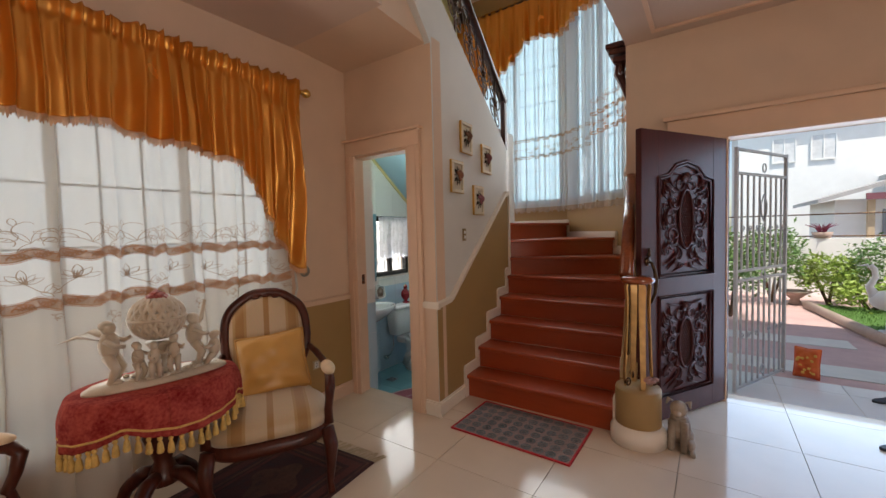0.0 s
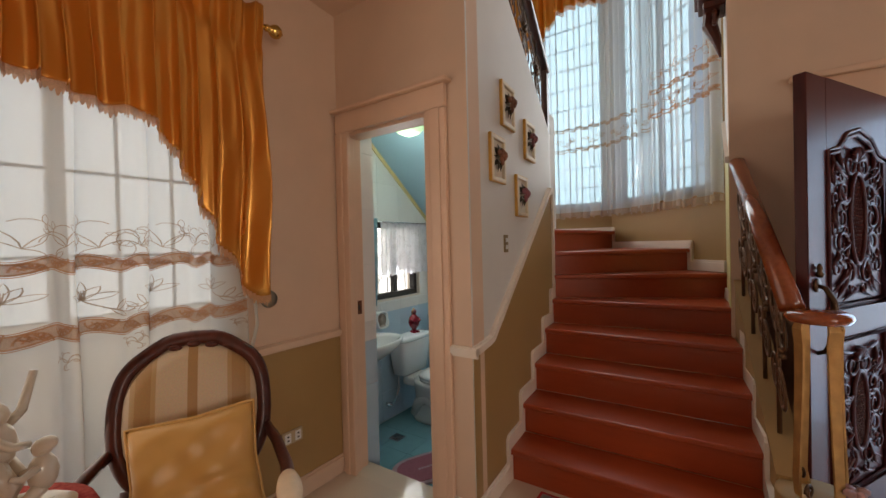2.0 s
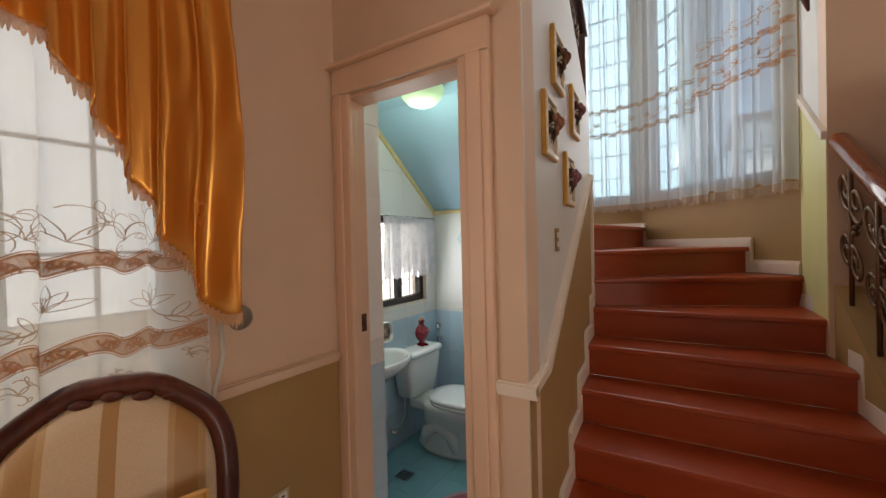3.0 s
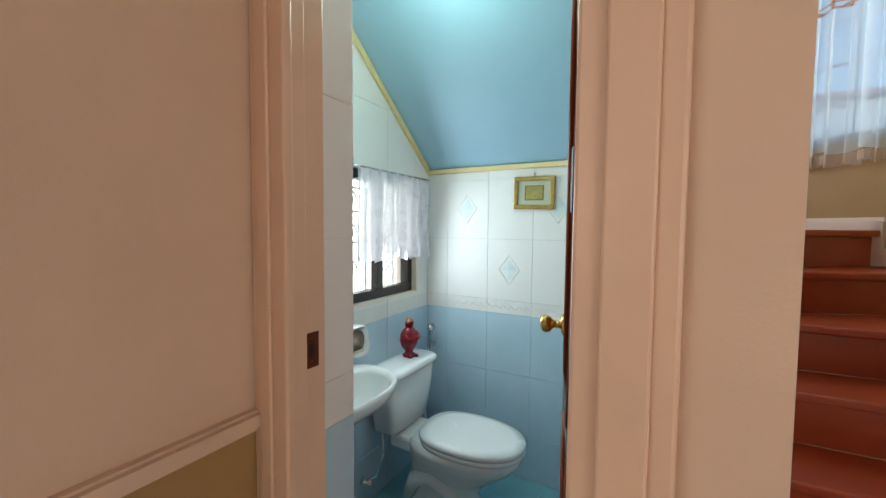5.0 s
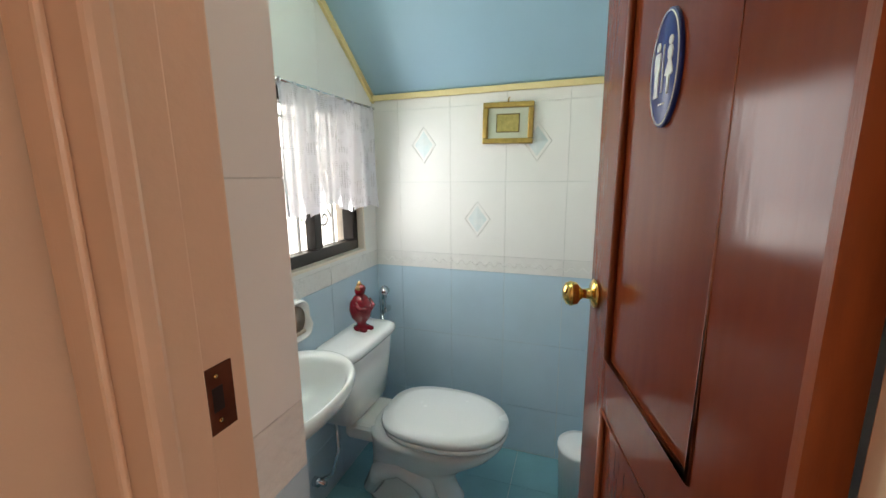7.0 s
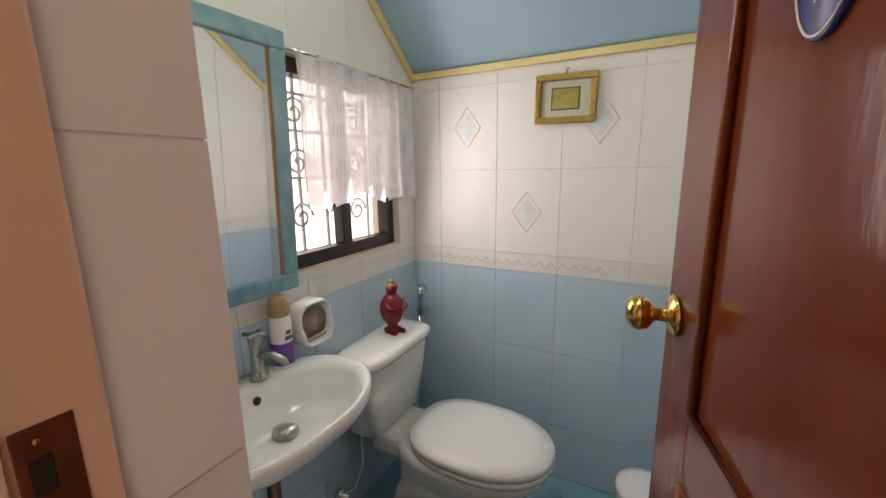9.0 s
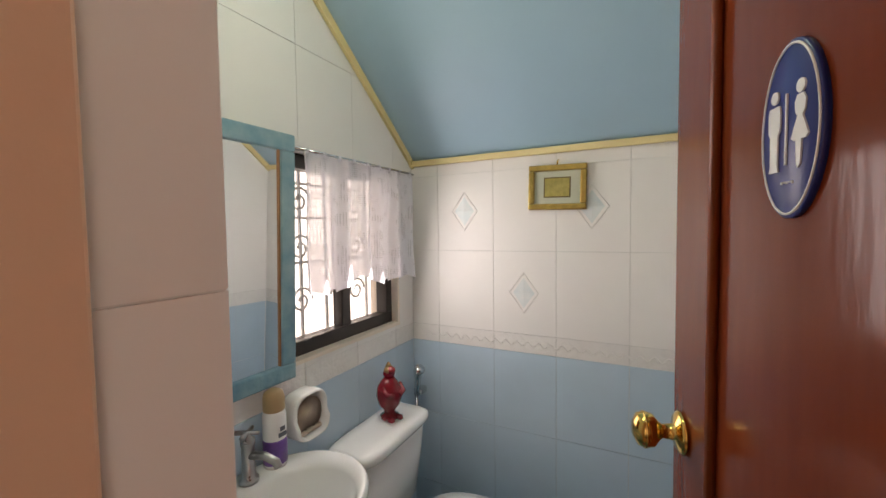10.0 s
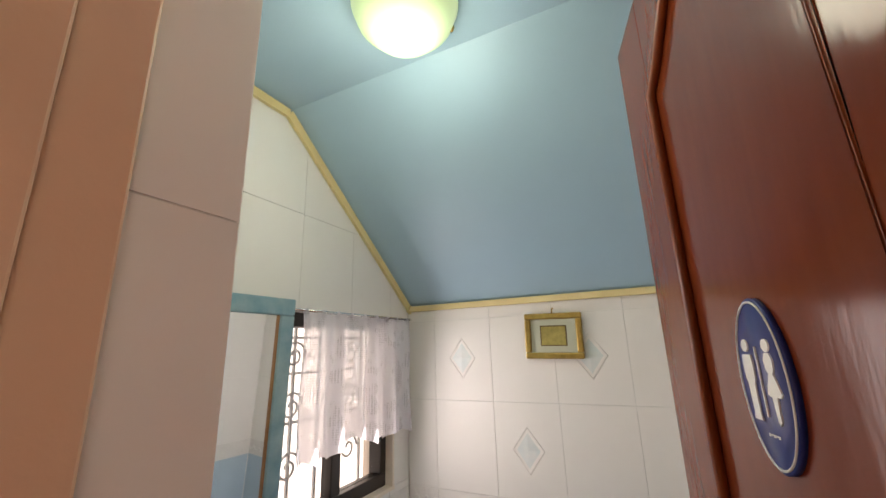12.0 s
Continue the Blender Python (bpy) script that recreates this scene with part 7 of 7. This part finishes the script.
def rect(u0, u1, v0, v1):
    return [(u0, v0), (u1, v0), (u1, v1), (u0, v1)]


LEVELS = [(-.20, .054, "blue"), (.054, .404, "blue"), (.404, .754, "blue"), (.754, .834, "border"), (.834, 1.192, "white"), (1.192, 1.541, "white"), (1.541, 1.89, "white"), (1.89, 2.25, "white")]


def kind_mat(k):
    return {"blue": BLUETILE, "border": PEACHTILE, "white": WHITETILE}[k]


ob = {o.name: o for o in scene.objects}
edges = [BX + .001, -3.553, -3.28, -3.009, -2.735, -2.46, BR - .012]
pcs = []
for u0, u1 in zip(edges, edges[1:]):
    for v0, v1, k in LEVELS:
        pcs.append((clip(rect(u0, u1, v0, v1), 0, 1, SLOPE_Z - .03), k))
lay(ob["wall_toilet_back"], [(p, k) for p, k in pcs if len(p) > 2 and max(q[1] for q in p) - min(q[1] for q in p) > .01], lambda u, v, w: (u, BY - w, v), kind_mat)
edges = [3.29, 3.425, 3.69, 3.957, 4.229, 4.50, BY - .007]
pcs = []
for u0, u1 in zip(edges, edges[1:]):
    for v0, v1, k in LEVELS:
        for r in cut_out((u0, u1, v0, v1), (3.897, 4.533, .862, 1.553)):
            p = clip(rect(*r), sl, 1, SLOPE_Z + sl * BY - .01)
            if len(p) > 2:
                pcs.append((p, k))
lay(ob["wall_toilet_window"], pcs, lambda u, v, w: (BX + w, u, v), kind_mat)
PLEV = [(-.20, .12, "blue"), (.12, .47, "blue"), (.47, .745, "blue"), (.745, .865, "border"), (.865, 1.223, "white"), (1.223, 1.57, "white"), (1.57, 1.92, "white"), (1.92, 2.25, "white")]
lay(ob["wall_toilet_pier"], [(rect(DY + .118, 3.291, a, b), k) for a, b, k in PLEV], lambda u, v, w: (-3.105 + w, u, v), kind_mat)
lay(ob["wall_toilet_pier"], [(rect(u0, u1, a, b), k) for a, b, k in PLEV for u0, u1 in ((BX + .01, -3.385), (-3.385, -3.104))], lambda u, v, w: (u, 3.292 + w, v), kind_mat)
edges = [4.66 - .007 - .272 * i for i in range(6)][::-1]
pcs = [(clip(rect(u0, u1, v0, v1), sl, 1, SLOPE_Z + sl * BY - .01), k) for u0, u1 in zip(edges, edges[1:]) for v0, v1, k in LEVELS]
lay(ob["wall_toilet_right"], [q for q in pcs if len(q[0]) > 2], lambda u, v, w: (BR - .01 - w, u, v), kind_mat)
lay(ob["floor_toilet"], [(rect(BX + i * .26, min(BR, BX + (i + 1) * .26), 3.17 + j * .25, min(BY, 3.17 + (j + 1) * .25)), "f") for i in range(5) for j in range(6)], lambda u, v, w: (u, v, BFLOOR - .006 + w), lambda k: BATHFLOOR)
AQUA = mat("aqua_relief_glaze", (0.60, 0.71, 0.74), 0.2, second=(.80, .80, .78), scale=22)
for x, z in ((-3.145, 1.013), (-3.417, 1.37), (-2.872, 1.37)):
    bm = bmesh.new()
    v = [bm.verts.new((x + a, BY - .0035 - d, z + b)) for a, b, d in ((0, .066, 0), (.047, 0, 0), (0, -.066, 0), (-.047, 0, 0), (0, 0, .004))]
    for i in range(4):
        bm.faces.new((v[i], v[(i + 1) % 4], v[4]))
    dm = part("relief_diamond", bm, AQUA, ob["wall_toilet_back"])
    tube("relief_rim", [(x + a, BY - .0035, z + b) for a, b in ((0, .086), (.062, 0), (0, -.086), (-.062, 0))], .003, WHITETILE, ob["wall_toilet_back"], 6, 1, True)
for i in range(26):
    x = BX + .03 + i * .048
    tube("relief_wave", [(x + .006 * j, BY - .0035, .790 + .010 * math.sin(j * .785)) for j in range(9)], .0028, WHITETILE, ob["wall_toilet_back"], 5)
# floor of the sitting room and the porch
PITCH = .60
fl = []
for i in range(11):
    for j in range(13):
        x0, y0 = LX + i * PITCH, -2.6 + j * PITCH - .2
        x1, y1 = min(x0 + PITCH, 3.0), min(y0 + PITCH, FY + .15)
        if x1 - x0 > .02 and y1 - y0 > .02 and not (x0 > -2.2 and x1 < CX and y0 > 3.6):
            r = rect(x0, x1, y0, y1)
            fl.append((r, "m"))
pieces = []
for r, k in fl:
    (u0, v0), (u1, v1) = r[0], r[2]
    for q in cut_out((u0, u1, v0, v1), (LX - .1, PX - .02, DY + .0, 9)):
        pieces.append((rect(*q), k))
lay(ob["floor"], pieces, lambda u, v, w: (u, v, -.008 + w), lambda k: MARBLE, 0, .008, .0018)
pieces = [(rect(-1.5 + i * .45, -1.5 + (i + 1) * .45, FY + .16 + j * .44, min(5.28, FY + .16 + (j + 1) * .44)), "m") for i in range(10) for j in range(2)]
PORCHTILE = mat("white_porch_tile", (0.78, 0.79, 0.80), 0.16, var=0.06, scale=4, coat=0.2, jitter=0.2)
lay(ob["porch"], pieces, lambda u, v, w: (u, v, -.012 + w), lambda k: PORCHTILE, 0, .006, .0022)
